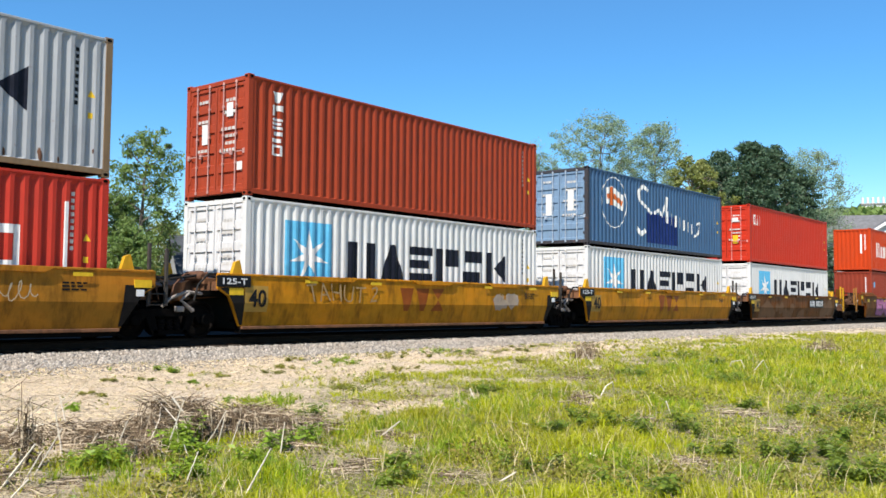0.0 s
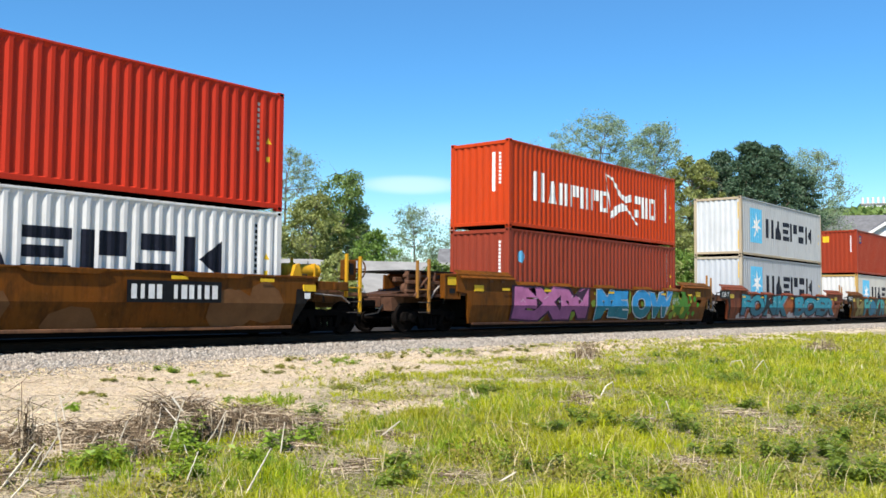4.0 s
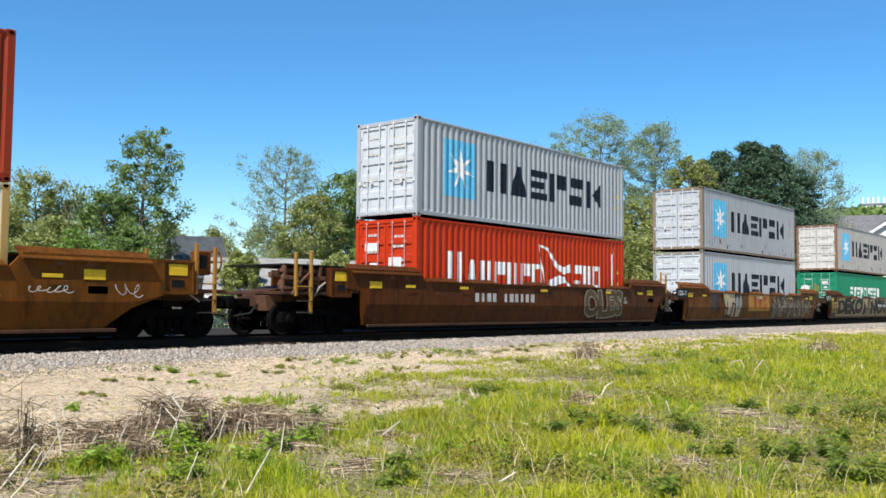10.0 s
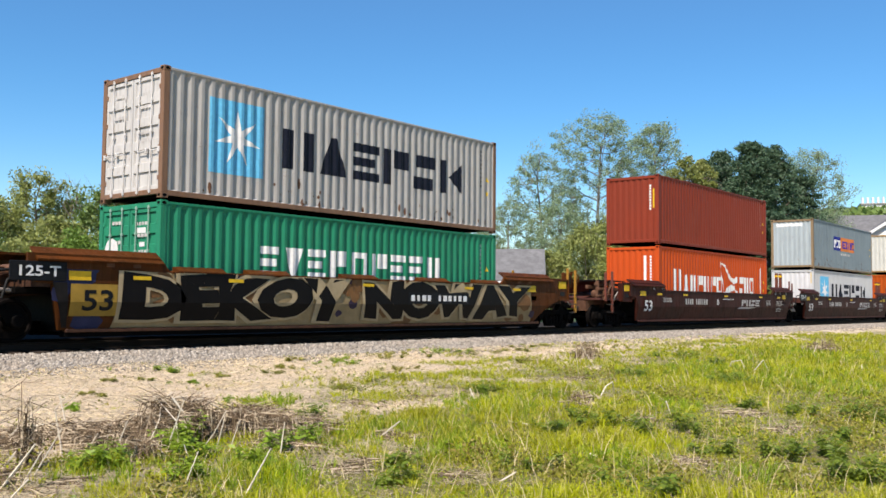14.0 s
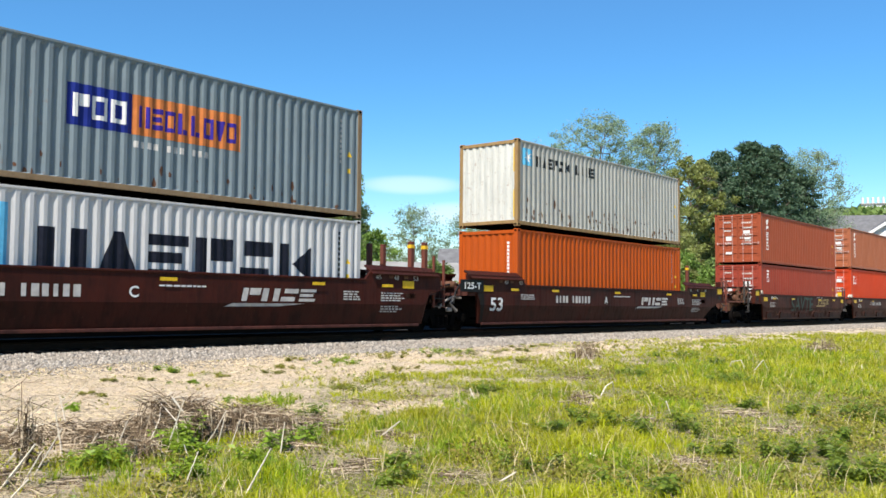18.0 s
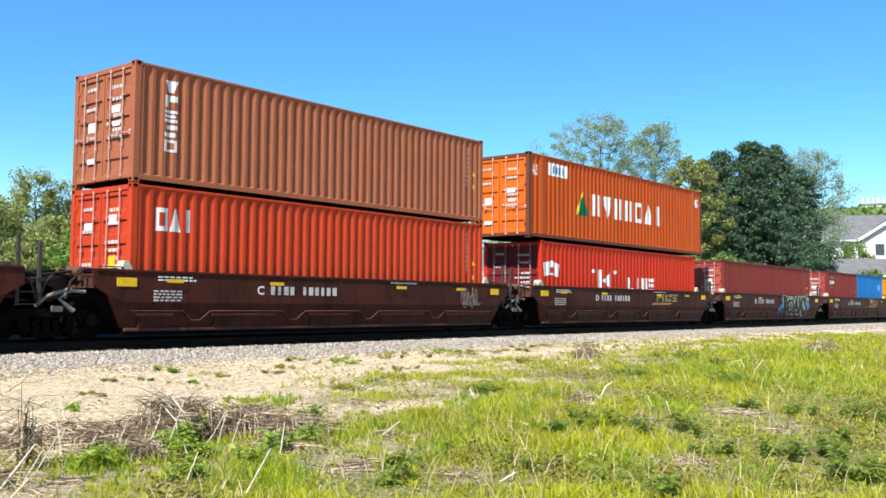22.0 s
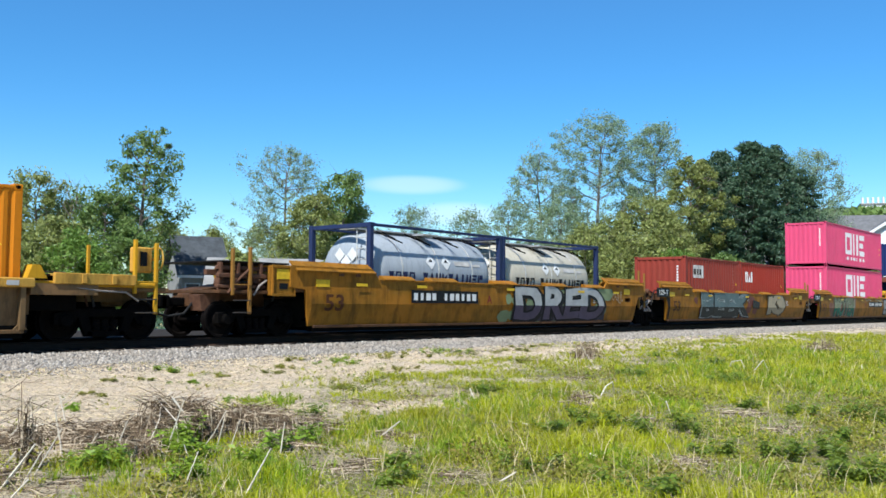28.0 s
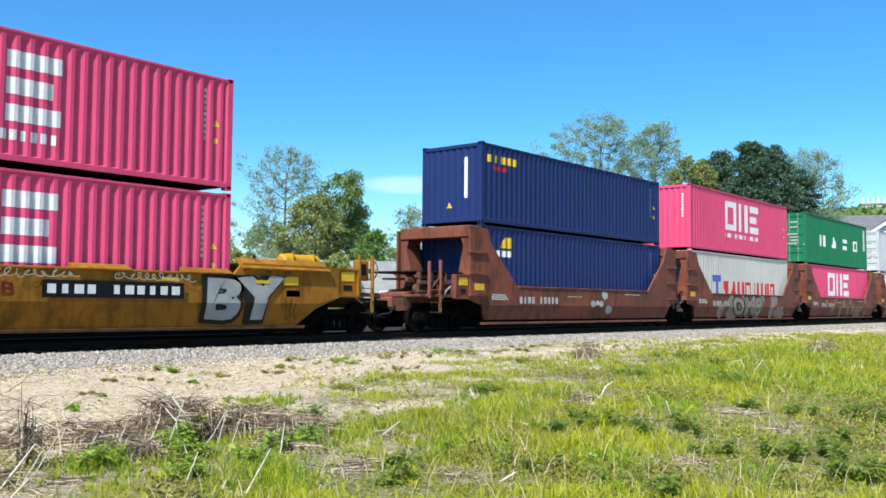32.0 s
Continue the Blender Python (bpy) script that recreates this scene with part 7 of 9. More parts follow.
def bed_z(y):
    return float(np.interp(y, [p[0] for p in prof], [p[1] for p in prof]))


def mesh_of(name, verts, faces, mat):
    """A mesh from arrays of points and of equal-sized faces."""
    m = bpy.data.meshes.new(name)
    m.vertices.add(len(verts))
    m.vertices.foreach_set("co", np.asarray(verts, dtype=np.float32).ravel())
    total = sum(f.size for f in faces)
    m.loops.add(total)
    m.polygons.add(sum(len(f) for f in faces))
    m.loops.foreach_set("vertex_index", np.concatenate([f.ravel() for f in faces]).astype(np.int32))
    starts, k = [], 0
    for f in faces:
        starts.append(k + np.arange(len(f)) * f.shape[1])
        k += f.size
    m.polygons.foreach_set("loop_start", np.concatenate(starts).astype(np.int32))
    m.materials.append(mat)
    m.update(calc_edges=True)
    return m


rng = np.random.default_rng(4)


def stones(n, x_of, y_of, z_of, lo, hi, name, label):
    x, y = x_of(n), y_of(n)
    z = np.array([z_of(a, b) for a, b in zip(x, y)])
    s = rng.uniform(lo, hi, (n, 1, 1))
    base = np.array([(1, 0, 0), (-1, 0, 0), (0, 1, 0), (0, -1, 0), (0, 0, 0.8), (0, 0, -0.8)], float)
    p = base[None] * s * rng.uniform(0.6, 1.25, (n, 6, 3)) + rng.normal(0, 0.18, (n, 6, 3)) * s
    a = rng.uniform(0, 2 * np.pi, n)
    c, d = np.cos(a)[:, None], np.sin(a)[:, None]
    p = np.stack([p[:, :, 0] * c - p[:, :, 1] * d, p[:, :, 0] * d + p[:, :, 1] * c, p[:, :, 2]], -1)
    p += np.stack([x, y, z], -1)[:, None, :]
    f = np.array([(0, 2, 4), (2, 1, 4), (1, 3, 4), (3, 0, 4), (2, 0, 5), (1, 2, 5), (3, 1, 5), (0, 3, 5)])
    faces = (np.arange(n)[:, None, None] * 6 + f[None]).reshape(-1, 3)
    return whole(name, mesh_of(name, p.reshape(-1, 3), [faces], STONE), None, label, "gravel", kind="stuff")


def along(n):
    # more stones where the bank lies nearest
    return 5 + 75 * rng.uniform(0, 1, n) ** 1.5


stones(38000, along, lambda n: 15.0 + 2.3 * rng.uniform(0, 1, n), lambda x, y: bed_z(y) + 0.008, 0.024, 0.054, "ballast_stones", "loose grey crushed stones on the ballast shoulder")
stones(7000, along, lambda n: 15.05 - 1.3 * rng.uniform(0, 1, n) ** 2.2, lambda x, y: ground_z(x, y) + 0.005, 0.018, 0.04, "strayed_stones", "scattered grey stones strayed onto the dry bank")
track = thing("railway_track", "steel rails on dark wooden ties in grey ballast", "railway track")
RAIL = [(-0.075, -0.17), (0.075, -0.17), (0.075, -0.155), (0.012, -0.14), (0.012, -0.04), (0.036, -0.03), (0.036, -0.004), (0.030, 0.0), (-0.030, 0.0), (-0.036, -0.004), (-0.036, -0.03), (-0.012, -0.04), (-0.012, -0.14), (-0.075, -0.155)]
for y in (TRACK_Y - 0.7535, TRACK_Y + 0.7535):
    g = Geo()
    n = len(RAIL)
    g.add([(x, y + a, b) for x in (-300, 900) for a, b in RAIL], [(k, (k + 1) % n, (k + 1) % n + n, k + n) for k in range(n)] + [tuple(range(n)), tuple(range(n, 2 * n))[::-1]])
    part("rail", g, RAIL_STEEL, track)
TIE = plain("creosoted_wood", (0.06, 0.045, 0.035), 0.85, vary=0.4)
tie = Geo().box(-0.115, 0.115, TRACK_Y - 1.3, TRACK_Y + 1.3, -0.34, -0.165, 0.01).mesh("tie", TIE)
plate = Geo().box(-0.09, 0.09, TRACK_Y - 0.9, TRACK_Y - 0.6, -0.168, -0.155).box(-0.09, 0.09, TRACK_Y + 0.6, TRACK_Y + 0.9, -0.168, -0.155).mesh("tie_plate", RUST_BROWN)
for k in range(170):
    o = part("tie", tie, None, track)
    o.location.x = -2 + k * 0.52
    part("tie_plate", plate, None, o)


# ---- grass, weeds and dry stems ----
def blades(n, place, tall, wide, lean, mat, name, label, flat=False):
    """Many single blades, each a bent, tapering strip."""
    x, y = place(n)
    n = len(x)
    z = np.array([ground_z(a, b) for a, b in zip(x, y)]) - 0.01
    h, w = tall(x, y), wide(x, y)
    a, b = rng.uniform(0, 2 * np.pi, n), rng.uniform(0, 2 * np.pi, n)
    side = np.stack([np.cos(a), np.sin(a), np.zeros(n)], -1) * (w / 2)[:, None]
    ln = lean * h * rng.uniform(0.3, 1.3, n)
    bend = np.stack([np.cos(b) * ln, np.sin(b) * ln, np.zeros(n)], -1)
    up = np.zeros((n, 3))
    up[:, 2] = h * (0.12 if flat else 1.0)
    root = np.stack([x, y, z + (0.02 if flat else 0)], -1)
    mid, tip = root + up * 0.55 + bend * 0.35, root + up + bend
    v = np.stack([root - side, root + side, mid - side * 0.8, mid + side * 0.8, tip], 1)
    i = np.arange(n)[:, None] * 5
    me2 = mesh_of(name, v.reshape(-1, 3), [i + np.array([[0, 1, 3, 2]]), i + np.array([[2, 3, 4]])], mat)
    return whole(name, me2, None, label, "grass", kind="stuff")


def fan(n, r0, r1, power, keep):
    """Places in the wedge of ground that lies before the bank, denser when near."""
    r = r0 + (r1 - r0) * rng.uniform(0, 1, n) ** power
    az = np.radians(rng.uniform(20, 80, n))
    x, y = r * np.sin(az), r * np.cos(az)
    ok = np.array([a > 0.5 and 0.6 < b < 15.0 and rng.random() < keep(a, b) for a, b in zip(x, y)])
    return x[ok], y[ok]


def grass_mat(name, fresh, dull, dry, through_light=0.4):
    """Grass: blades from fresh green to dry, in drifts a metre across and in tufts a hand across."""
    m, nt, b = base_mat(name, 0.55)
    g = nt.nodes.new("ShaderNodeNewGeometry")
    v = coords(nt, jitter=False)
    drift, tuft_tone = ramp(nt, noise_tex(nt, v, 0.9, 4), 0.38, 0.62), ramp(nt, noise_tex(nt, v, 7.0, 3), 0.40, 0.64)
    c = mixc(nt, drift, fresh, dull)
    c = mixc(nt, mul(nt, tuft_tone, 0.55), c, tuple(x * 0.55 for x in dull))
    one = nt.nodes.new("ShaderNodeMapRange")
    nt.links.new(g.outputs["Random Per Island"], one.inputs["Value"])
    one.inputs["From Min"].default_value, one.inputs["From Max"].default_value = 0.72, 1.0
    c = mixc(nt, one.outputs[0], c, dry)
    nt.links.new(c, b.inputs["Base Color"])
    b.inputs["Specular IOR Level"].default_value = 0.15
    t = nt.nodes.new("ShaderNodeBsdfTranslucent")
    nt.links.new(c, t.inputs["Color"])
    mx = nt.nodes.new("ShaderNodeMixShader")
    mx.inputs[0].default_value = through_light
    nt.links.new(b.outputs[0], mx.inputs[1])
    nt.links.new(t.outputs[0], mx.inputs[2])
    nt.links.new(mx.outputs[0], nt.nodes["Material Output"].inputs["Surface"])
    return m


GRASS = grass_mat("spring_grass", (0.47, 0.51, 0.010), (0.38, 0.38, 0.022), (0.57, 0.51, 0.17))
LUSH = grass_mat("lush_green_grass", (0.24, 0.37, 0.018), (0.22, 0.31, 0.022), (0.46, 0.50, 0.10))
HERB = grass_mat("olive_herbs", (0.25, 0.27, 0.03), (0.20, 0.17, 0.035), (0.38, 0.30, 0.09), 0.3)
FINE_HERB = leaf_mat("fine_yellow_green_herbs", (0.33, 0.36, 0.025), 0.6, 0.4, (0.30, 0.28, 0.05), 1.2, 0.6)
WEED_LEAF = leaf_mat("dark_green_weed_leaves", (0.13, 0.195, 0.02), 0.45, 0.4, (0.20, 0.26, 0.03), 1.5, 0.6)
FRESH_WEED = leaf_mat("fresh_green_weed_leaves", (0.19, 0.30, 0.025), 0.45, 0.4, (0.26, 0.34, 0.03), 1.5, 0.6)
OLIVE_WEED = leaf_mat("olive_green_leaves", (0.19, 0.21, 0.03), 0.55, 0.4, (0.34, 0.30, 0.07), 1.5, 0.7)
STRAW = leaf_mat("bleached_straw", (0.52, 0.43, 0.27), 0.8, 0.2)
PALE_STRAW = leaf_mat("sun_bleached_straw", (0.66, 0.55, 0.38), 0.8, 0.15)
THATCH = leaf_mat("grey_dead_thatch", (0.41, 0.35, 0.265), 0.9, 0.12)
DARK_LITTER = leaf_mat("brown_leaf_litter", (0.13, 0.10, 0.065), 0.85, 0.1)
DRYSTEM = plain("dry_grey_stem", (0.62, 0.505, 0.355), 0.85, vary=0.45, scale=5)
TWIG = plain("brown_twig", (0.19, 0.135, 0.085), 0.9, vary=0.45, scale=5)
PALE = plain("pale_dead_reed", (0.74, 0.66, 0.53), 0.8, vary=0.2)
LUSH_SPOTS = ((4.04, 6.89, 0.3), (4.87, 7.1, 0.3), (4.9, 5.9, 0.5), (6.77, 6.93, 0.45), (7.45, 7.1, 0.4), (7.13, 5.58, 0.55), (10.2, 7.4, 0.7), (12.1, 7.5, 0.6), (7.5, 4.2, 0.5), (18.0, 8.0, 1.6), (19.3, 7.2, 1.6), (18.0, 5.6, 1.5),
              (8.05, 3.05, 0.35), (12.2, 5.9, 0.5), (26.0, 8.5, 2.5), (9.83, 6.96, 0.6), (7.84, 6.29, 0.45), (7.95, 9.35, 0.45), (7.64, 6.94, 0.4))
DEAD_SPOTS = ((5.69, 5.75, 0.36), (6.21, 4.92, 0.22), (5.89, 6.63, 0.4), (6.71, 5.94, 0.3), (8.4, 9.0, 0.6), (10.65, 8.56, 0.8), (10.6, 5.44, 0.3), (10.2, 4.88, 0.3), (8.2, 3.74, 0.42), (12.56, 4.9, 0.6),
              (11.4, 3.96, 0.45), (7.33, 3.1, 0.18), (19.8, 10.0, 1.0), (3.57, 6.63, 0.35), (14.3, 8.9, 0.8))
HERB_SPOTS = ((11.9, 3.4, 1.2), (9.3, 2.9, 0.9), (4.3, 6.0, 0.5), (5.6, 5.9, 0.45), (5.2, 5.0, 0.4), (10.6, 2.6, 0.9), (12.9, 2.9, 1.2), (9.65, 3.9, 0.5), (6.75, 4.2, 0.45), (14.7, 4.0, 1.0), (7.8, 2.7, 0.5), (11.3, 4.6, 0.7), (13.0, 6.2, 0.6), (15.5, 9.4, 0.9), (6.2, 4.6, 0.6), (5.4, 5.4, 0.5), (7.2, 3.7, 0.5), (4.7, 6.6, 0.4), (10.03, 3.14, 0.9), (8.2, 3.3, 0.6), (14.58, 4.14, 1.3), (13.6, 3.6, 1.2))


def spot(x, y, spots):
    """How near a place lies to the middle of one of the drifts, 0 to 1; drifts reach further away from the eye than across."""
    best, r = 0.0, math.hypot(x, y)
    ux, uy = x / r, y / r
    for a, b, w in spots:
        dx, dy = x - a, y - b
        if abs(dx) > 4 * w or abs(dy) > 4 * w:
            continue
        along_ray, across = dx * ux + dy * uy, dx * uy - dy * ux
        best = max(best, math.exp(-((along_ray / 1.5) ** 2 + across ** 2) / (w * w)))
    return best


def mottle(x, y, seed):
    return 0.5 + 0.6 * noise.noise((x * 0.5, y * 0.75, seed)) + 0.55 * noise.noise((x * 1.4, y * 2.0, seed + 7)) + 0.3 * noise.noise((x * 4.0, y * 5.0, seed + 13))


def vigour(x, y):
    """How well grass grows at a place: lush drifts, thin and dead ones, and a mottle of both between."""
    dead = spot(x, y, DEAD_SPOTS)
    v = green_cover(x, y) * max(0.15, min(1.0, 0.36 + 0.95 * mottle(x, y, 80)))
    return max(0.0, min(1.0, max(v, 1.1 * spot(x, y, LUSH_SPOTS)) * (1 - 0.92 * dead) * (1 - 0.8 * spot(x, y, HERB_SPOTS))))


def tufts(n, keep, per, tall, reach, mat, name, label, r0=4.4, r1=48, power=1.25):
    """Grass in tufts: blades that spring from one root and arch outwards."""
    cx, cy = fan(n, r0, r1, power, keep)
    h0 = np.array([tall(a, b) for a, b in zip(cx, cy)]) * rng.uniform(0.6, 1.4, len(cx))
    z0 = np.array([ground_z(a, b) for a, b in zip(cx, cy)]) - 0.01
    x0, y0, h, z = (np.repeat(k, per) for k in (cx, cy, h0, z0))
    m = len(x0)
    d = np.hypot(x0, y0)
    a, out = rng.uniform(0, 2 * np.pi, m), np.abs(rng.normal(0, 1, m))
    ca, sa = np.cos(a), np.sin(a)
    root = np.stack([x0 + ca * out * reach * 0.4, y0 + sa * out * reach * 0.4, z], -1)
    h = h * rng.uniform(0.45, 1.1, m)
    ln = h * rng.uniform(0.15, 1.0, m)
    way = np.stack([ca, sa, np.zeros(m)], -1)
    up = np.array([0, 0, 1.0])
    s = rng.uniform(0, 2 * np.pi, m)
    w = rng.uniform(0.0027, 0.0056, m) * (1 + 0.09 * d)
    side = np.stack([np.cos(s), np.sin(s), np.zeros(m)], -1) * (w / 2)[:, None]
    mid = root + up * (0.62 * h)[:, None] + way * (0.28 * ln)[:, None]
    tip = root + up * (h * rng.uniform(0.75, 1.0, m))[:, None] + way * ln[:, None]
    v = np.stack([root - side, root + side, mid - side * 0.8, mid + side * 0.8, tip], 1)
    i = np.arange(m)[:, None] * 5
    return whole(name, mesh_of(name, v.reshape(-1, 3), [i + np.array([[0, 1, 3, 2]]), i + np.array([[2, 3, 4]])], mat), None, label, "grass", kind="stuff")


def size_of(lo, hi):
    return lambda x, y: rng.uniform(lo, hi, len(x)) * (1 + 0.012 * np.hypot(x, y))


def grass_tall(x, y):
    return np.array([0.06 + 0.05 * mottle(a, b, 20) for a, b in zip(x, y)]) * rng.uniform(0.6, 1.35, len(x))


def blade_wide(x, y):
    return rng.uniform(0.004, 0.009, len(x)) * (1 + 0.05 * np.hypot(x, y))


def low_leaves(n, keep, tall, size, mat, name, label, r1=46):
    """Small leaves of creeping plants, close to the ground."""
    x, y = fan(n, 4.4, r1, 1.25, keep)
    n = len(x)
    h = np.array([tall * max(0.15, mottle(a, b, 30)) for a, b in zip(x, y)]) * rng.uniform(0.05, 1.0, n)
    p = np.stack([x, y, np.array([ground_z(a, b) for a, b in zip(x, y)]) + h], -1)
    u = rng.normal(0, 1, (n, 3)) * np.array([1, 1, 0.6])
    u /= np.linalg.norm(u, axis=1)[:, None]
    w = np.cross(u, rng.normal(0, 1, (n, 3)))
    w /= np.linalg.norm(w, axis=1)[:, None]
    s = (rng.uniform(0.6, 1.4, n) * size * (1 + 0.035 * np.hypot(x, y)))[:, None]
    v = np.stack([p - u * s, p + w * s * 0.55, p + u * s, p - w * s * 0.55], 1)
    whole(name, mesh_of(name, v.reshape(-1, 3), [np.arange(n * 4).reshape(-1, 4)], mat), None, label, "weeds", kind="stuff")


def strip(x, y):
    """The dry strip beside the ballast, where little grows."""
    return max(0.0, 1 - 1.5 * green_cover(x, y))


tufts(70000, lambda x, y: 0.06 * green_cover(x, y) + 0.94 * vigour(x, y) ** 1.1 * (1 - 0.55 * spot(x, y, LUSH_SPOTS)), 9, lambda x, y: 0.06 + 0.13 * vigour(x, y) * (0.5 + abs(noise.noise((x * 0.9, y * 0.9, 20)))), 0.055, GRASS, "bank_grass", "patchy yellow-green spring grass in tufts on the bank")
tufts(24000, lambda x, y: max(0.0, min(1.0, spot(x, y, LUSH_SPOTS) * 1.5 - 0.25 + 0.5 * noise.noise((x * 2, y * 2, 33)))), 12, lambda x, y: 0.09 + 0.07 * spot(x, y, LUSH_SPOTS), 0.05, LUSH, "lush_grass", "taller lush green grass in drifts on the bank", 4.4, 40, 1.3)
low_leaves(240000, lambda x, y: 0.85 * green_cover(x, y) * max(0.0, min(1.0, 0.25 + 0.9 * mottle(x, y, 50))) * (1 - 0.8 * spot(x, y, DEAD_SPOTS)), 0.09, 0.010, LUSH, "mixed_herbs", "low yellow-green herbs between the grass tufts")
low_leaves(200000, lambda x, y: green_cover(x, y) * max(0.0, min(1.0, spot(x, y, HERB_SPOTS) * 1.2 + (mottle(x, y, 30) - 0.86) * 3.0)) * (1 - 0.7 * spot(x, y, DEAD_SPOTS)), 0.20, 0.015, HERB, "olive_herbs", "olive and rust-brown herbs going over on the bank", 20)
low_leaves(130000, lambda x, y: 0.8 * green_cover(x, y) * max(0.0, min(1.0, 0.45 + 0.8 * mottle(x, y, 90))) * (1 - 0.85 * spot(x, y, DEAD_SPOTS)), 0.06, 0.009, FINE_HERB, "ground_herbs", "fine yellow-green herbs carpeting the soil under the grass", 22)
low_leaves(70000, lambda x, y: green_cover(x, y) * max(0.0, min(1.0, (mottle(x, y, 47) - 0.86) * 6.0)) * (1 - 0.6 * spot(x, y, DEAD_SPOTS)), 0.18, 0.017, WEED_LEAF, "creeping_weeds", "mottled dark green creeping weeds in the grass")
low_leaves(90000, lambda x, y: max(0.0, min(1.0, (mottle(x * 1.6, y * 1.6, 66) - 0.62) * 4.0)) if y > turf_edge(x) - 2.5 else 0.0, 0.07, 0.011, OLIVE_WEED, "soil_tufts", "small olive tufts scattered on dry soil")
blades(120000, lambda n: fan(n, 4.4, 50, 1.4, lambda x, y: 0.05 + 0.75 * (1 - vigour(x, y)) * (0.35 + 0.65 * strip(x, y))), size_of(0.05, 0.16), lambda x, y: rng.uniform(0.003, 0.007, len(x)) * (1 + 0.04 * np.hypot(x, y)), 1.2, STRAW, "dead_grass",
       "bleached dead grass lying on dry soil", True)
blades(90000, lambda n: fan(n, 4.4, 17, 1.3, lambda x, y: max(0.95 * spot(x, y, DEAD_SPOTS), 0.14 * (1 - vigour(x, y)) * green_cover(x, y))), size_of(0.08, 0.26), lambda x, y: rng.uniform(0.003, 0.007, len(x)) * (1 + 0.04 * np.hypot(x, y)), 1.0, THATCH, "dead_thatch",
       "grey matted thatch of last year's grass", True)
blades(110000, lambda n: fan(n, 8.0, 34, 1.2, lambda x, y: 0.9 * strip(x, y) if y > 7.5 else 0.0), size_of(0.05, 0.15), lambda x, y: rng.uniform(0.005, 0.011, len(x)) * (1 + 0.06 * np.hypot(x, y)), 1.3, PALE_STRAW, "straw_litter",
       "pale straw litter strewn over the dry strip", True)
blades(80000, lambda n: fan(n, 4.4, 34, 1.2, lambda x, y: 0.7 * max(0.0, 1 - 1.3 * vigour(x, y))), size_of(0.03, 0.11), lambda x, y: rng.uniform(0.005, 0.012, len(x)) * (1 + 0.05 * np.hypot(x, y)), 1.3, DARK_LITTER, "leaf_litter",
       "brown leaf litter and stalk ends on dry soil", True)
blades(15000, lambda n: (lambda r, az: (r * np.sin(az), r * np.cos(az)))(0.4 + 4.4 * rng.uniform(0, 1, n) ** 0.6, rng.uniform(0, 2 * np.pi, n)), grass_tall, blade_wide, 0.9, GRASS, "near_grass", "short green spring grass on the near bank")
blades(9000, lambda n: fan(n, 4.4, 40, 1.4, lambda x, y: 0.5 * green_cover(x, y)), size_of(0.10, 0.30), lambda x, y: rng.uniform(0.003, 0.006, len(x)) * (1 + 0.04 * np.hypot(x, y)), 0.7, STRAW, "dry_grass_stalks", "straw-coloured stalks standing among green grass")


def weed(x, y, r, h, mat, seed, label, leaf=0.030, loose=1.0):
    """A leafy plant: stems that spread from the root, with pointed leaves in pairs up each of them."""
    q = np.random.default_rng(seed)
    z0 = ground_z(x, y)
    t = thing("weed_clump", label, "weed", "weeds on the bank")
    g, at_leaf, way = Geo(), [], []
    roots = [(x + loose * r * 0.75 * q.normal(0, 0.6), y + loose * r * 0.75 * q.normal(0, 0.6), q.uniform(0.5, 1.1) / loose) for _ in range(2 + int(loose * r * 9))]
    for k in range(int(8 + r * 48)):
        rx, ry, big = roots[k % len(roots)]
        a, d = q.uniform(0, 6.283), r * 0.55 * big * math.sqrt(q.uniform(0.02, 1.0))
        hh = h * big * q.uniform(0.4, 1.05)
        b, top = Vector((rx + 0.3 * d * math.cos(a), ry + 0.3 * d * math.sin(a), z0 - 0.02)), Vector((rx + d * math.cos(a), ry + d * math.sin(a), z0 + hh))
        m = b.lerp(top, 0.5) + Vector((0, 0, hh * 0.12))
        g.tube([b, m, top], [0.004, 0.003, 0.002], 3, False)
        for i in range(10):
            f = 0.12 + 0.88 * i / 9
            p = b.lerp(m, f * 2) if f < 0.5 else m.lerp(top, f * 2 - 1)
            for s in (0, math.pi):
                aa = i * 1.3 + s + q.uniform(-0.5, 0.5)
                at_leaf.append(p)
                way.append((math.cos(aa), math.sin(aa), q.uniform(-0.35, 0.5)))
    n = len(at_leaf)
    p, u = np.array(at_leaf), np.array(way)
    u /= np.linalg.norm(u, axis=1)[:, None]
    w = np.cross(u, q.normal(0, 0.35, (n, 3)) + np.array([0, 0, 1.0]))
    w /= np.linalg.norm(w, axis=1)[:, None]
    s = (leaf * q.uniform(0.6, 1.5, n))[:, None]
    v = np.stack([p, p + u * s - w * s * 0.42, p + u * s * 2.0 - np.array([0, 0, 0.3]) * s, p + u * s + w * s * 0.42], 1)
    part("foliage", mesh_of("foliage", v.reshape(-1, 3), [np.arange(n * 4).reshape(-1, 4)], mat), None, t)
    part("stem_tuft", g, mat, t)["kind"] = "stuff"
    return t


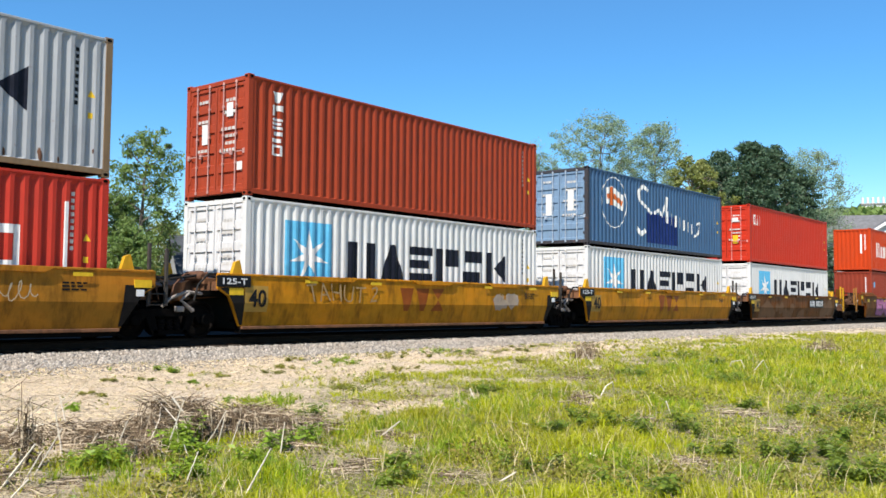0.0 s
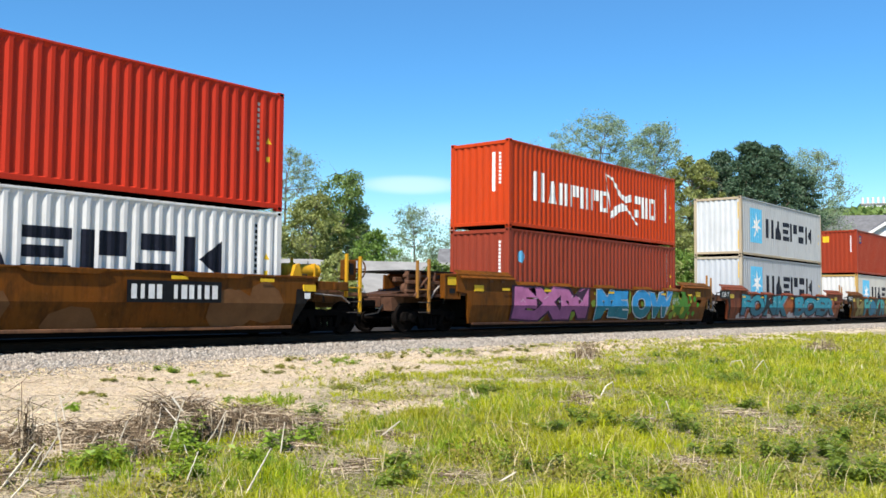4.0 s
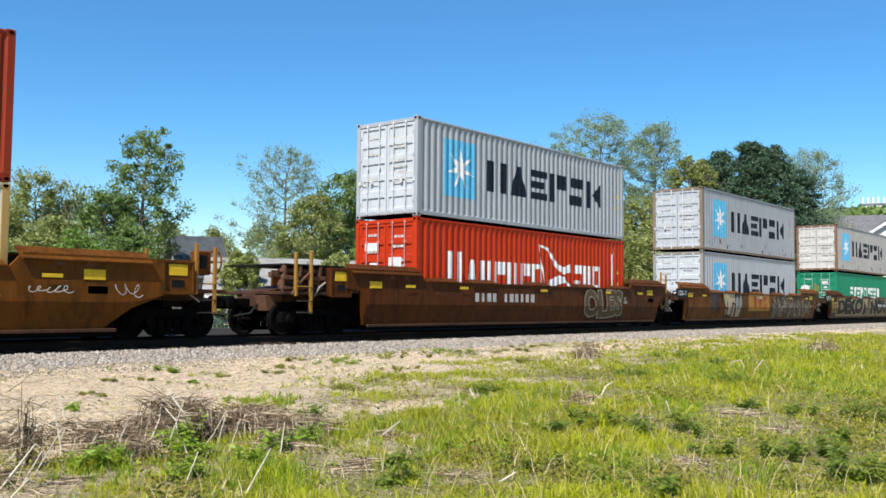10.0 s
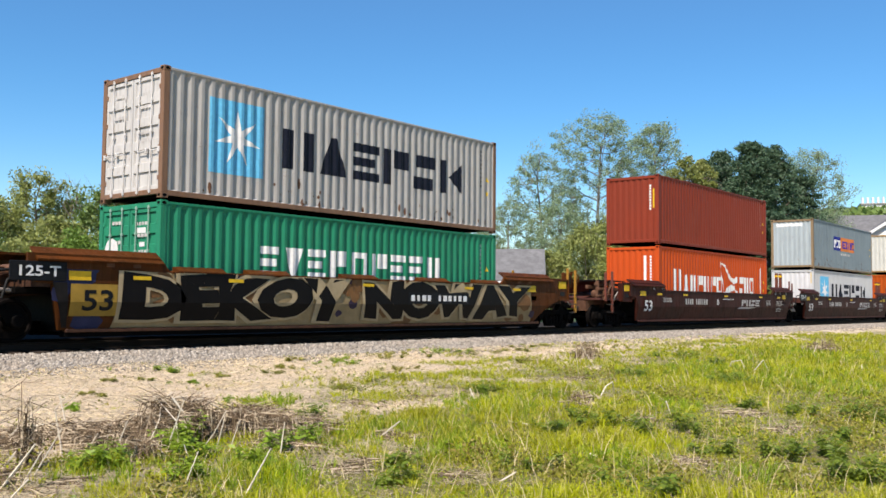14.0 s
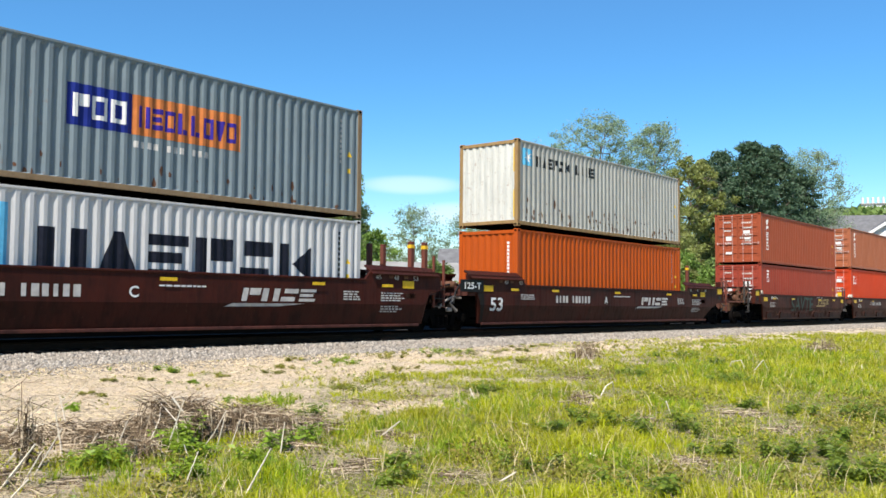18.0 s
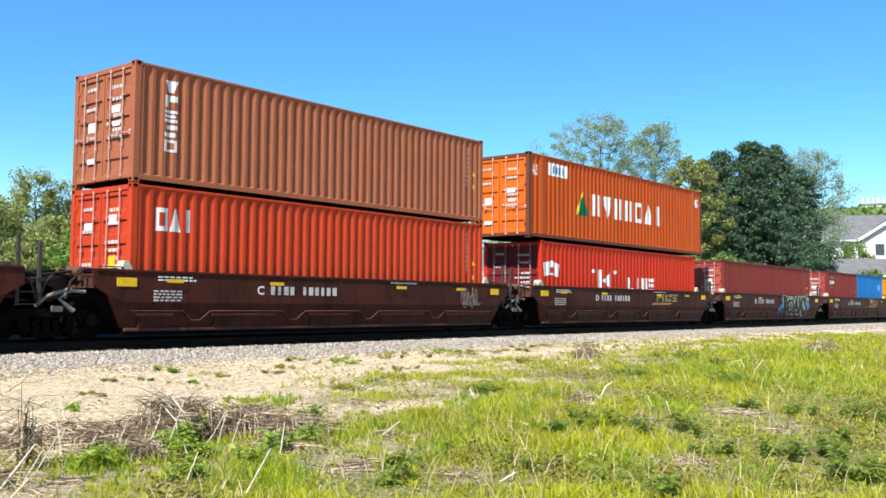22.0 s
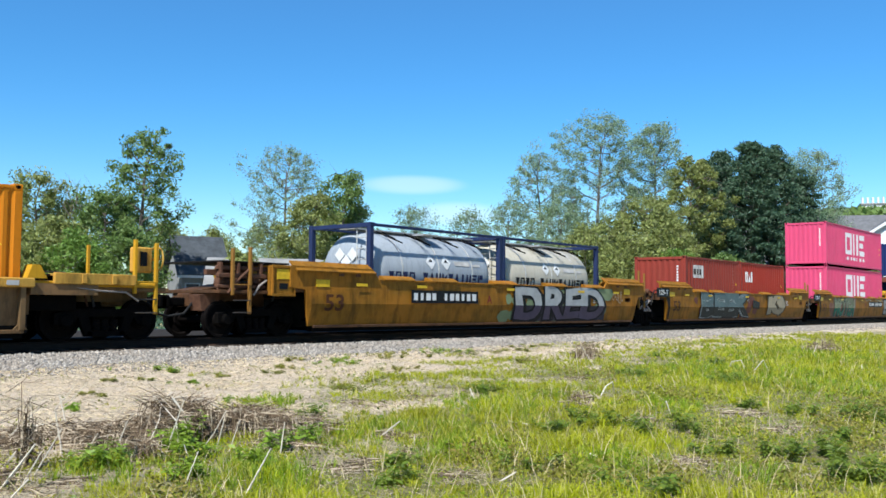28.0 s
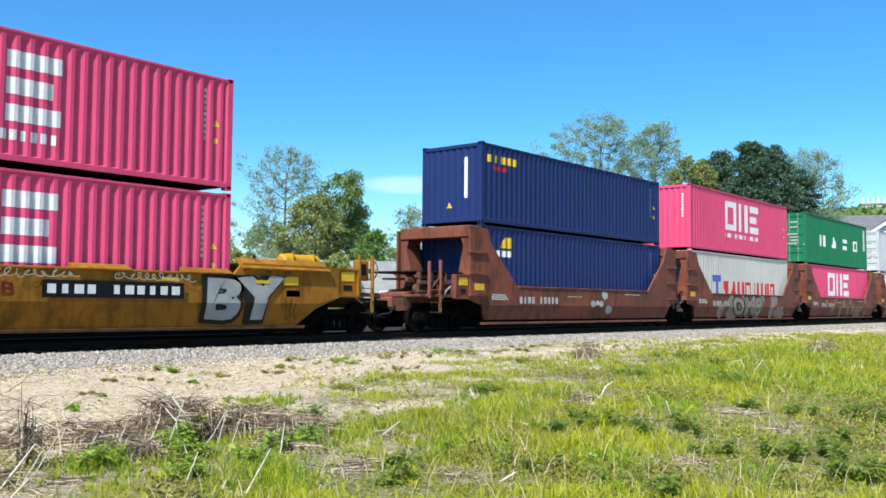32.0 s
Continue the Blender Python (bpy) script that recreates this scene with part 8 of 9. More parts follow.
GREEN_WEED, DRY_WEED, FRESH = "dark green leafy weed growing among the grass", "low yellow-green weed on dry soil beside the ballast", "fresh green leafy weed at the foot of dead stalks"
for k, (x, y, r, h) in enumerate(((9.71, 5.57, 0.40, 0.24), (9.62, 5.11, 0.29, 0.2), (10.1, 4.47, 0.32, 0.28), (8.93, 3.87, 0.23, 0.22), (9.4, 3.27, 0.34, 0.26), (12.95, 4.97, 0.26, 0.2), (12.81, 4.38, 0.34, 0.24), (10.9, 2.84, 0.42, 0.34))):
    weed(x, y, r, h, WEED_LEAF, 100 + k, GREEN_WEED)
for k, (x, y, r, h) in enumerate(((8.89, 2.3, 0.35, 0.32), (6.94, 3.46, 0.34, 0.18), (5.52, 5.01, 0.2, 0.16), (11.38, 8.48, 0.34, 0.18), (6.1, 5.4, 0.2, 0.16), (9.98, 3.18, 0.29, 0.26), (8.61, 2.55, 0.3, 0.28), (8.97, 5.88, 0.26, 0.18))):
    weed(x, y, r, h, WEED_LEAF, 120 + k, GREEN_WEED)
for k, (x, y, r, h) in enumerate(((6.9, 4.7, 0.2, 0.16), (7.38, 7.93, 0.2, 0.2), (16.5, 6.8, 0.5, 0.2), (21.5, 10.2, 0.6, 0.2), (15.8, 8.3, 0.4, 0.2), (20.5, 8.6, 0.45, 0.2), (13.4, 3.6, 0.5, 0.35), (11.7, 2.5, 0.4, 0.3))):
    weed(x, y, r, h, WEED_LEAF, 140 + k, GREEN_WEED)
for k, (x, y, r, h) in enumerate(((4.1, 6.95, 0.30, 0.26), (4.3, 7.15, 0.24, 0.26), (5.1, 7.3, 0.30, 0.28), (4.95, 7.0, 0.28, 0.2), (5.3, 7.5, 0.26, 0.3), (6.0, 6.75, 0.3, 0.2), (5.2, 6.2, 0.3, 0.18), (4.4, 6.3, 0.25, 0.14))):
    weed(x, y, r, h, FRESH_WEED if k != 1 else WEED_LEAF, 160 + k, FRESH)
for k, (x, y, r, h) in enumerate(((9.14, 13.59, 0.24, 0.2), (7.57, 12.54, 0.11, 0.08), (8.1, 12.48, 0.12, 0.1), (8.36, 11.84, 0.13, 0.1), (9.62, 12.53, 0.14, 0.08), (11.24, 13.32, 0.3, 0.12), (13.23, 13.58, 0.5, 0.16), (14.5, 13.67, 0.5, 0.18),
                                  (15.66, 13.9, 0.4, 0.16), (17.09, 14.09, 0.5, 0.16), (17.77, 13.76, 0.5, 0.14), (11.57, 10.77, 0.38, 0.14), (7.99, 9.68, 0.25, 0.2), (9.77, 10.01, 0.36, 0.16), (12.4, 13.9, 0.22, 0.12), (5.74, 10.34, 0.17, 0.1))):
    weed(x, y, r, h, OLIVE_WEED if k % 3 else FRESH_WEED, 180 + k, DRY_WEED, 0.026, 1.6)
for k, (x, y, r, h) in enumerate(((6.62, 11.37, 0.2, 0.1), (26.72, 12.55, 0.7, 0.2), (16.59, 11.75, 0.45, 0.16), (21.18, 14.25, 0.4, 0.16), (19.2, 13.4, 0.4, 0.16), (10.4, 12.2, 0.16, 0.1), (12.9, 11.9, 0.35, 0.14), (23.5, 13.2, 0.5, 0.18), (6.9, 9.9, 0.16, 0.1))):
    weed(x, y, r, h, OLIVE_WEED, 200 + k, DRY_WEED, 0.026, 1.6)


def brush(x, y, r, h, n, seed, label):
    """A tangle of dead stalks, bent over and crossing."""
    q = random.Random(seed)
    t = thing("dead_weed_clump", label, "dead weeds", "dead weeds on the bank")
    peaks = [(x + r * q.uniform(-0.75, 0.75), y + 0.5 * r * q.uniform(-0.75, 0.75), h * q.uniform(0.45, 1.15)) for _ in range(max(3, int(r * 9)))]
    for name, mat, share, thick in (("twig_tangle", TWIG, 0.75, 0.0042), ("stalk_tangle", DRYSTEM, 0.40, 0.0044)):
        g = Geo()
        for k in range(int(n * share)):
            ax, ay, hh = peaks[k % len(peaks)]
            a, d = q.uniform(0, 6.283), r * 0.62 * math.sqrt(q.random())
            px, py = ax + d * math.cos(a), ay + d * math.sin(a)
            z = ground_z(px, py) - 0.02
            hh *= q.uniform(0.25, 1.05) * (1 - 0.5 * d / r)
            f = q.uniform(0.1, 0.9)
            m1 = (px + (ax - px) * f * 0.6 + q.uniform(-.05, .05), py + (ay - py) * f * 0.6 + q.uniform(-.05, .05), z + hh * 0.8)
            m2 = (px + (ax - px) * f + q.uniform(-.25, .25), py + (ay - py) * f + q.uniform(-.25, .25), z + hh * q.uniform(0.45, 1.0))
            g.tube([(px, py, z), m1, m2], [thick * 1.3, thick, thick * 0.6], 3, False)
            # side twigs that hang from the bend
            for _ in range(2 if mat is TWIG else k % 2):
                b = q.uniform(0, 6.283)
                l = max(0.08, hh) * q.uniform(0.2, 0.6)
                g.tube([m1, (m1[0] + l * math.cos(b), m1[1] + l * math.sin(b), m1[2] - l * q.uniform(-0.6, 0.6))], [thick * 0.8, thick * 0.5], 3, False)
        part(name, g, mat, t)["kind"] = "stuff"
    return t


TANGLE, FLAT_PATCH = "tangle of dead grey-brown weed stalks", "flattened patch of dead grey stalks in the grass"
for k, (x, y, r, h, n) in enumerate(((5.5, 7.9, 0.5, 0.80, 860), (4.8, 7.9, 0.4, 0.42, 300), (3.75, 7.5, 0.12, 0.95, 60), (6.05, 7.7, 0.5, 0.60, 600), (6.6, 7.3, 0.45, 0.36, 340), (3.2, 7.1, 0.5, 0.24, 160), (4.8, 8.5, 0.7, 0.24, 300),
                                     (5.8, 8.5, 0.7, 0.30, 420), (6.6, 8.1, 0.5, 0.22, 220), (3.9, 8.6, 0.6, 0.22, 220), (3.3, 8.1, 0.5, 0.26, 220), (5.9, 6.8, 0.4, 0.2, 240), (4.6, 7.3, 0.4, 0.3, 240), (7.3, 6.6, 0.35, 0.18, 160))):
    brush(x, y, r, h, n, 300 + k, TANGLE)
for k, (x, y, r, h, n) in enumerate(((5.69, 5.75, 0.36, 0.12, 240), (6.71, 5.94, 0.2, 0.10, 80), (6.21, 4.92, 0.22, 0.10, 110), (10.6, 5.44, 0.3, 0.12, 120), (10.2, 4.88, 0.3, 0.10, 100), (8.2, 3.74, 0.42, 0.13, 200),
                                     (12.56, 4.9, 0.6, 0.12, 220), (11.4, 3.96, 0.45, 0.14, 180), (3.57, 6.63, 0.35, 0.14, 160), (10.65, 8.56, 0.8, 0.12, 260), (9.0, 8.7, 0.6, 0.12, 200), (14.3, 8.9, 0.7, 0.14, 200))):
    brush(x, y, r, 0.7 * h, n // 3, 330 + k, FLAT_PATCH)
for k, (x, y, r, h, n) in enumerate(((18.9, 11.2, 0.5, 0.55, 170), (28.0, 8.6, 0.7, 0.65, 170), (11.2, 6.9, 0.4, 0.3, 120))):
    brush(x, y, r, h, n, 350 + k, TANGLE)


def stem(pts, w, label="pale broken dead reed stem lying in the grass"):
    """One dry stem; heights are above the ground."""
    whole("dry_stem", Geo().tube([(x, y, ground_z(x, y) + z) for x, y, z in pts], [w * (1 - 0.4 * i / (len(pts) - 1)) for i in range(len(pts))], 6), PALE, label, "dead stem", "dead stems on the bank", smooth=50)


stem([(10.29, 7.95, 0.19), (10.27, 7.83, 0.00)], 0.0110)
stem([(8.78, 6.21, 0.02), (8.92, 6.04, 0.02), (9.05, 5.89, 0.00)], 0.0130)
stem([(12.21, 7.00, 0.00), (12.36, 6.97, 0.19), (12.51, 6.94, 0.24), (12.62, 6.97, 0.06)], 0.0110)
stem([(12.69, 6.39, 0.12), (12.72, 6.19, 0.00)], 0.0100)
stem([(11.28, 5.47, 0.18), (11.32, 5.42, 0.00)], 0.0110)
stem([(13.19, 6.49, 0.19), (13.37, 6.43, 0.00)], 0.0080)
stem([(19.68, 8.06, 0.00), (19.63, 7.97, 0.17), (19.66, 7.77, 0.23), (19.63, 7.66, 0.01)], 0.0120)
stem([(18.75, 7.18, 0.03), (18.89, 7.00, 0.29), (18.97, 6.90, 0.00)], 0.0110)
stem([(26.37, 8.40, 0.00), (26.55, 8.34, 0.28)], 0.0130)
stem([(28.33, 9.33, 0.00), (28.28, 9.24, 0.19)], 0.0110)
stem([(24.20, 8.12, 0.06), (24.26, 8.05, 0.00)], 0.0120)
stem([(22.40, 6.04, 0.00), (22.50, 6.07, 0.09)], 0.0140)
stem([(20.90, 5.33, 0.00), (20.83, 5.26, 0.06)], 0.0160)
stem([(35.24, 10.10, 0.00), (35.24, 10.10, 0.29)], 0.0120)
stem([(23.30, 11.12, 0.00), (23.52, 11.02, 0.13)], 0.0120)
stem([(7.73, 4.53, 0.01), (7.70, 4.41, 0.00)], 0.0110)
stem([(6.26, 4.52, 0.00), (6.35, 4.42, 0.09)], 0.0090)
stem([(14.69, 8.91, 0.57), (14.79, 8.93, 0.29), (14.90, 8.97, 0.00)], 0.0060)
stem([(16.32, 9.75, 0.47), (16.43, 9.46, 0.00)], 0.0060)
stem([(17.03, 9.38, 0.47), (17.29, 9.06, 0.00)], 0.0060)
stem([(20.53, 12.40, 0.17), (20.50, 12.59, 0.00)], 0.0070)
stem([(7.15, 6.73, 0.00), (7.21, 6.49, 0.19)], 0.0100)
stem([(7.01, 6.11, 0.11), (7.01, 6.11, 0.00)], 0.0070)
stem([(3.25, 6.84, 0.00), (3.39, 6.63, 0.35)], 0.0121)
stem([(3.51, 7.41, 0.00), (3.58, 7.31, 0.17)], 0.0095)
stem([(4.07, 8.61, 0.00), (4.29, 8.30, 0.39)], 0.0095)
stem([(4.39, 9.17, 0.00), (4.70, 8.78, 0.12)], 0.0095)
stem([(5.53, 8.86, 0.00), (5.82, 8.48, 0.38)], 0.0108)
stem([(5.30, 7.73, 0.47), (5.40, 7.63, 0.27), (5.49, 7.55, 0.00)], 0.0108)
stem([(6.63, 9.05, 0.28), (6.65, 9.06, 0.00)], 0.0080)
stem([(5.33, 7.29, 0.00), (5.39, 7.19, 0.16), (5.46, 7.09, 0.39)], 0.0068)
stem([(4.91, 7.27, 0.00), (4.95, 7.20, 0.23), (5.00, 7.11, 0.53)], 0.0081)
stem([(4.64, 7.79, 0.00), (4.65, 7.76, 0.18)], 0.0068)
stem([(4.41, 5.50, 0.00), (4.45, 5.43, 0.15), (4.51, 5.33, 0.37)], 0.0095)
stem([(4.34, 6.12, 0.00), (4.39, 6.04, 0.25)], 0.0068)
stem([(5.65, 10.59, 0.00), (5.78, 10.40, 0.29)], 0.0068)
stem([(6.00, 10.97, 0.00), (6.13, 10.79, 0.22)], 0.0050)
stem([(4.54, 7.48, 0.00), (4.60, 7.37, 0.33)], 0.0068)
stem([(3.43, 6.88, 0.00), (3.51, 6.76, 0.26)], 0.0081)
stem([(3.80, 7.87, 0.00), (3.92, 7.70, 0.22)], 0.0081)
stem([(4.47, 7.83, 0.00), (4.53, 7.73, 0.20)], 0.0068)
stem([(4.96, 7.60, 0.00), (4.88, 7.68, 0.13)], 0.0068)
stem([(5.34, 7.09, 0.00), (5.38, 7.01, 0.34)], 0.0068)
stem([(4.73, 6.59, 0.00), (4.68, 6.64, 0.19)], 0.0054)
stem([(5.52, 8.63, 0.00), (5.71, 8.37, 0.36)], 0.0068)
stem([(3.63, 7.11, 0.00), (3.75, 6.92, 0.38)], 0.0068)
stem([(3.21, 6.59, 0.00), (3.28, 6.49, 0.14)], 0.0108)
stem([(5.70, 6.60, 0.00), (5.71, 6.56, 0.30)], 0.0081)
stem([(5.43, 7.01, 0.00), (5.48, 6.92, 0.31)], 0.0054)
stem([(5.18, 8.45, 0.00), (5.27, 8.31, 0.23)], 0.0054)
stem([(4.97, 9.06, 0.00), (4.90, 9.12, 0.35)], 0.0095)
stem([(4.32, 7.95, 0.00), (4.26, 7.99, 0.40)], 0.0095)

# long pale stalks that lean together over the heap
for x, y in ((5.22, 8.50), (4.86, 7.50), (4.91, 7.02), (5.20, 7.21), (6.37, 8.35), (6.78, 8.56), (5.13, 7.65)):
    stem([(x, y, 0.0), ((x + 5.58) / 2, (y + 8.12) / 2, 0.26), (5.58 + 0.15 * (y - 8.12), 8.12 - 0.1 * (y - 8.12), 0.40)], 0.0075, "long pale dead stalk leaning on a heap of dead weeds")


# ---- trees behind the track ----
BARK = plain("grey_bark", (0.20, 0.17, 0.14), 0.9, vary=0.4, scale=3)
PALEBARK = plain("pale_sycamore_bark", (0.24, 0.22, 0.19), 0.85, vary=0.35, scale=3)
LEAF_MID = leaf_mat("green_leaves", (0.125, 0.20, 0.045), through_light=0.32, other=(0.165, 0.23, 0.05))
LEAF_PALE = leaf_mat("pale_young_leaves", (0.23, 0.32, 0.17), through_light=0.4, other=(0.23, 0.31, 0.20))
LEAF_OLIVE = leaf_mat("olive_young_leaves", (0.215, 0.25, 0.06), through_light=0.32, other=(0.25, 0.265, 0.085))
LEAF_DARK = leaf_mat("dark_blue_green_needles", (0.055, 0.108, 0.056), 0.6, 0.35, (0.078, 0.135, 0.070))
LEAF_BRIGHT = leaf_mat("bright_green_leaves", (0.14, 0.24, 0.035), through_light=0.35, other=(0.18, 0.27, 0.05))


def tree(az, dist, top, across, mat, bark, seed, label, clumps=34, leaves=150, low=0.3, puff=0.10, leaf=0.16, name="tree", shape=1.0, base=-0.5):
    """A trunk, limbs that reach every clump of the crown, and single leaves round each clump. top: height of the crown's top; across: its width."""
    q = np.random.default_rng(seed)
    x, y = at(az, dist)
    h, r = (top - base) * 0.97, across / 2
    cone = name == "tree" and mat is LEAF_DARK
    t = thing(name, label, "tree" if name == "tree" else "bush", "trees behind the track" if name == "tree" else "bushes behind the track", pose(x, y, base))
    # sparse crowns carry many small sprays, full ones fewer and larger
    clumps = int(clumps * (1.7 if mat is LEAF_PALE else 1.5))
    g = Geo()
    lean = q.normal(0, 0.03, 2) * h
    trunk = [Vector((lean[0] * s * s, lean[1] * s * s, h * 0.86 * s)) for s in (0, 0.2, 0.4, 0.6, 0.8, 1.0)]
    if name == "tree":
        g.tube([p if i else p - Vector((0, 0, 0.4)) for i, p in enumerate(trunk)], [h * (0.014 if mat is LEAF_PALE else 0.018) * (1 - 0.88 * i / 5) + 0.02 for i in range(6)], 8)
    pts = []
    for k in range(clumps):
        s = low + (1 - low) * ((k + q.uniform(0, 1)) / clumps)
        u = (s - low) / (1 - low)
        a = k * 2.4 + q.uniform(-0.5, 0.5)
        # boughs of unequal reach
        reach = 1.02 + 0.6 * noise.noise((2.2 * math.cos(a), 2.2 * math.sin(a), s * 5 + seed))
        if cone:
            env = r * ((1 - u) ** 0.72 + 0.05) * reach
        elif name == "tree":
            env = r * (math.sqrt(max(0.10, 1 - ((u - 0.46) / 0.56) ** 2)) + 0.04) * reach
        else:
            env = r * (math.sin(math.pi * min(1, 0.18 + 0.82 * u ** shape)) ** 0.7 + 0.12) * reach
        d = env * math.sqrt(q.uniform(0.15, 1.0)) * q.uniform(0.75, 1.2)
        pts.append((Vector((d * math.cos(a) + lean[0] * s, d * math.sin(a) + lean[1] * s, h * s * q.uniform(0.95, 1.0))), q.uniform(0.45, 1.4), d))
    # limbs fork: each clump hangs on the nearest lower fork that already stands
    pts.sort(key=lambda p: p[2])
    forks = [(trunk[i].lerp(trunk[i + 1], f), 0) for i in range(5) for f in (0.0, 0.33, 0.67)] if name == "tree" else [(Vector((0, 0, 0)), 0)]
    for c, _, d in pts:
        root, level = min(forks, key=lambda f: (f[0] - c).length + 1.6 * max(0.0, f[0].z - c.z + 0.25 * (f[0].xy - c.xy).length) + 0.02 * h * f[1])
        m = root.lerp(c, 0.5) + Vector((q.normal(0, 0.05), q.normal(0, 0.05), -0.03)) * (c - root).length
        w0 = (h * (0.0030 if mat is LEAF_PALE else 0.0042) + 0.010) * 0.62 ** level
        g.tube([root, m, c], [w0, w0 * 0.8, w0 * 0.55], 5, False)
        forks += [(m, level + 1), (c, level + 1)]
        for _ in range(2):
            e = c + Vector(q.normal(0, 1, 3)) * puff * h * 0.6
            g.tube([m.lerp(c, 0.5), e], [w0 * 0.5, 0.006], 3, False)
    part("trunk" if name == "tree" else "stem_tuft", g, bark, t, smooth=60)
    leaves, leaf = int(leaves * (1.05 if mat is LEAF_PALE else 1.4)), leaf * (0.52 if mat is LEAF_PALE else 0.69)
    n = clumps * leaves
    which = np.repeat(np.arange(clumps), leaves)
    cs = np.array([p[0] for p in pts])[which]
    sz = np.array([p[1] for p in pts])[which] * puff * h
    o = q.normal(0, 1, (n, 3))
    if cone:
        o *= (q.uniform(0, 1, n) ** 0.70 * 1.12 / np.linalg.norm(o, axis=1))[:, None] * sz[:, None] * np.array([1.15, 1.15, 0.55])
    else:
        # leaves thin out softly round each twig
        if mat is LEAF_PALE:
            o *= sz[:, None] * np.array([0.46, 0.46, 0.38])
        else:
            o *= (q.uniform(0, 1, n) ** 0.55 / np.linalg.norm(o, axis=1))[:, None] * sz[:, None] * np.array([0.9, 0.9, 0.7])
    p = cs + o
    p[:, 2] = np.maximum(p[:, 2], 0.15)
    u = q.normal(0, 1, (n, 3))
    u /= np.linalg.norm(u, axis=1)[:, None]
    w = np.cross(u, q.normal(0, 1, (n, 3)))
    w /= np.linalg.norm(w, axis=1)[:, None]
    s = (leaf * q.uniform(0.6, 1.3, n))[:, None]
    v = np.stack([p - u * s * 1.2, p + w * s * 0.95, p + u * s * 1.2], 1)
    part("crown", mesh_of("crown", v.reshape(-1, 3), [np.arange(n * 3).reshape(-1, 3)], mat), None, t)
    return t


def top_at(tan, dist):
    return 0.8 + tan * dist


def px(width, dist):
    return width * dist / 1635


def grow(az, d, tan, wide, mat, bark, clumps, leaves, low, puff, leaf, seed, label):
    tree(az, d, top_at(tan, d), px(wide, d), mat, bark, seed, label, clumps, leaves, low, puff, leaf)


def shrub(az, d, tan, wide, mat, seed):
    tree(az, d, top_at(tan, d), px(wide, d), mat, BARK, seed, "leafy bush behind the track" if seed % 2 else "rounded leafy shrub behind the track", 26, 170, 0.06, 0.15, 0.17, "bush", 0.6)


grow(32.3, 72, 0.183, 125, LEAF_MID, BARK, 67, 68, 0.36, 0.055, 0.17, 500, "slender open-crowned green tree")
grow(26.9, 78, 0.131, 120, LEAF_OLIVE, BARK, 44, 127, 0.15, 0.097, 0.18, 501, "olive-green leafy spring tree")
grow(30.4, 70, 0.118, 130, LEAF_MID, BARK, 46, 144, 0.12, 0.106, 0.18, 502, "dense dark green leafy tree")
grow(24.4, 70, 0.098, 150, LEAF_OLIVE, BARK, 39, 127, 0.1, 0.114, 0.2, 503, "olive-green leafy spring tree")
grow(40.8, 82, 0.174, 165, LEAF_PALE, PALEBARK, 190, 52, 0.24, 0.036, 0.15, 504, "sparse pale tree just coming into leaf")
grow(44.1, 78, 0.146, 85, LEAF_MID, BARK, 44, 144, 0.25, 0.075, 0.18, 505, "dense green leafy roadside tree")
grow(42.4, 74, 0.122, 110, LEAF_OLIVE, BARK, 41, 127, 0.2, 0.097, 0.18, 506, "yellow-green leafy spring tree")
grow(45.6, 86, 0.112, 80, LEAF_DARK, BARK, 33, 120, 0.3, 0.080, 0.18, 507, "dark green leafy tree beyond others")
grow(46.0, 66, 0.084, 70, LEAF_BRIGHT, BARK, 28, 127, 0.15, 0.114, 0.15, 508, "small bright green tree")
grow(48.9, 98, 0.110, 110, LEAF_PALE, PALEBARK, 60, 79, 0.2, 0.083, 0.2, 509, "hazy pale green spring tree")
grow(52.0, 98, 0.106, 110, LEAF_PALE, PALEBARK, 60, 73, 0.2, 0.083, 0.2, 510, "hazy pale green spring tree")
grow(54.6, 92, 0.118, 120, LEAF_PALE, PALEBARK, 80, 70, 0.15, 0.050, 0.17, 511, "tall sparse pale tree just coming into leaf")
grow(56.9, 94, 0.170, 150, LEAF_PALE, PALEBARK, 150, 70, 0.15, 0.036, 0.17, 531, "spreading sycamore with sparse young leaves")
grow(60.0, 92, 0.214, 200, LEAF_PALE, PALEBARK, 230, 74, 0.20, 0.034, 0.18, 512, "tall sycamore with sparse young leaves")
grow(63.6, 95, 0.204, 125, LEAF_PALE, PALEBARK, 150, 84, 0.26, 0.036, 0.18, 513, "tall sycamore with sparse young leaves")
grow(57.9, 88, 0.115, 150, LEAF_PALE, PALEBARK, 90, 90, 0.12, 0.060, 0.18, 514, "sparse pale leafy tree")
grow(65.4, 84, 0.160, 105, LEAF_OLIVE, BARK, 80, 120, 0.15, 0.055, 0.18, 515, "dense olive-green leafy tree")
grow(63.0, 80, 0.118, 150, LEAF_OLIVE, BARK, 60, 130, 0.12, 0.075, 0.18, 516, "dense olive-green leafy tree")
grow(66.6, 94, 0.160, 100, LEAF_DARK, BARK, 80, 110, 0.08, 0.046, 0.19, 517, "tall dark blue-green pine")
grow(67.7, 90, 0.168, 150, LEAF_DARK, BARK, 110, 120, 0.05, 0.046, 0.19, 518, "tall dark blue-green pine")
grow(69.2, 86, 0.179, 175, LEAF_DARK, BARK, 170, 130, 0.02, 0.046, 0.19, 519, "broad dark blue-green pine")
grow(70.5, 88, 0.171, 160, LEAF_DARK, BARK, 140, 120, 0.03, 0.046, 0.19, 532, "broad dark blue-green pine")
grow(71.9, 92, 0.145, 150, LEAF_DARK, BARK, 90, 115, 0.04, 0.050, 0.18, 533, "dark green pine with low boughs")
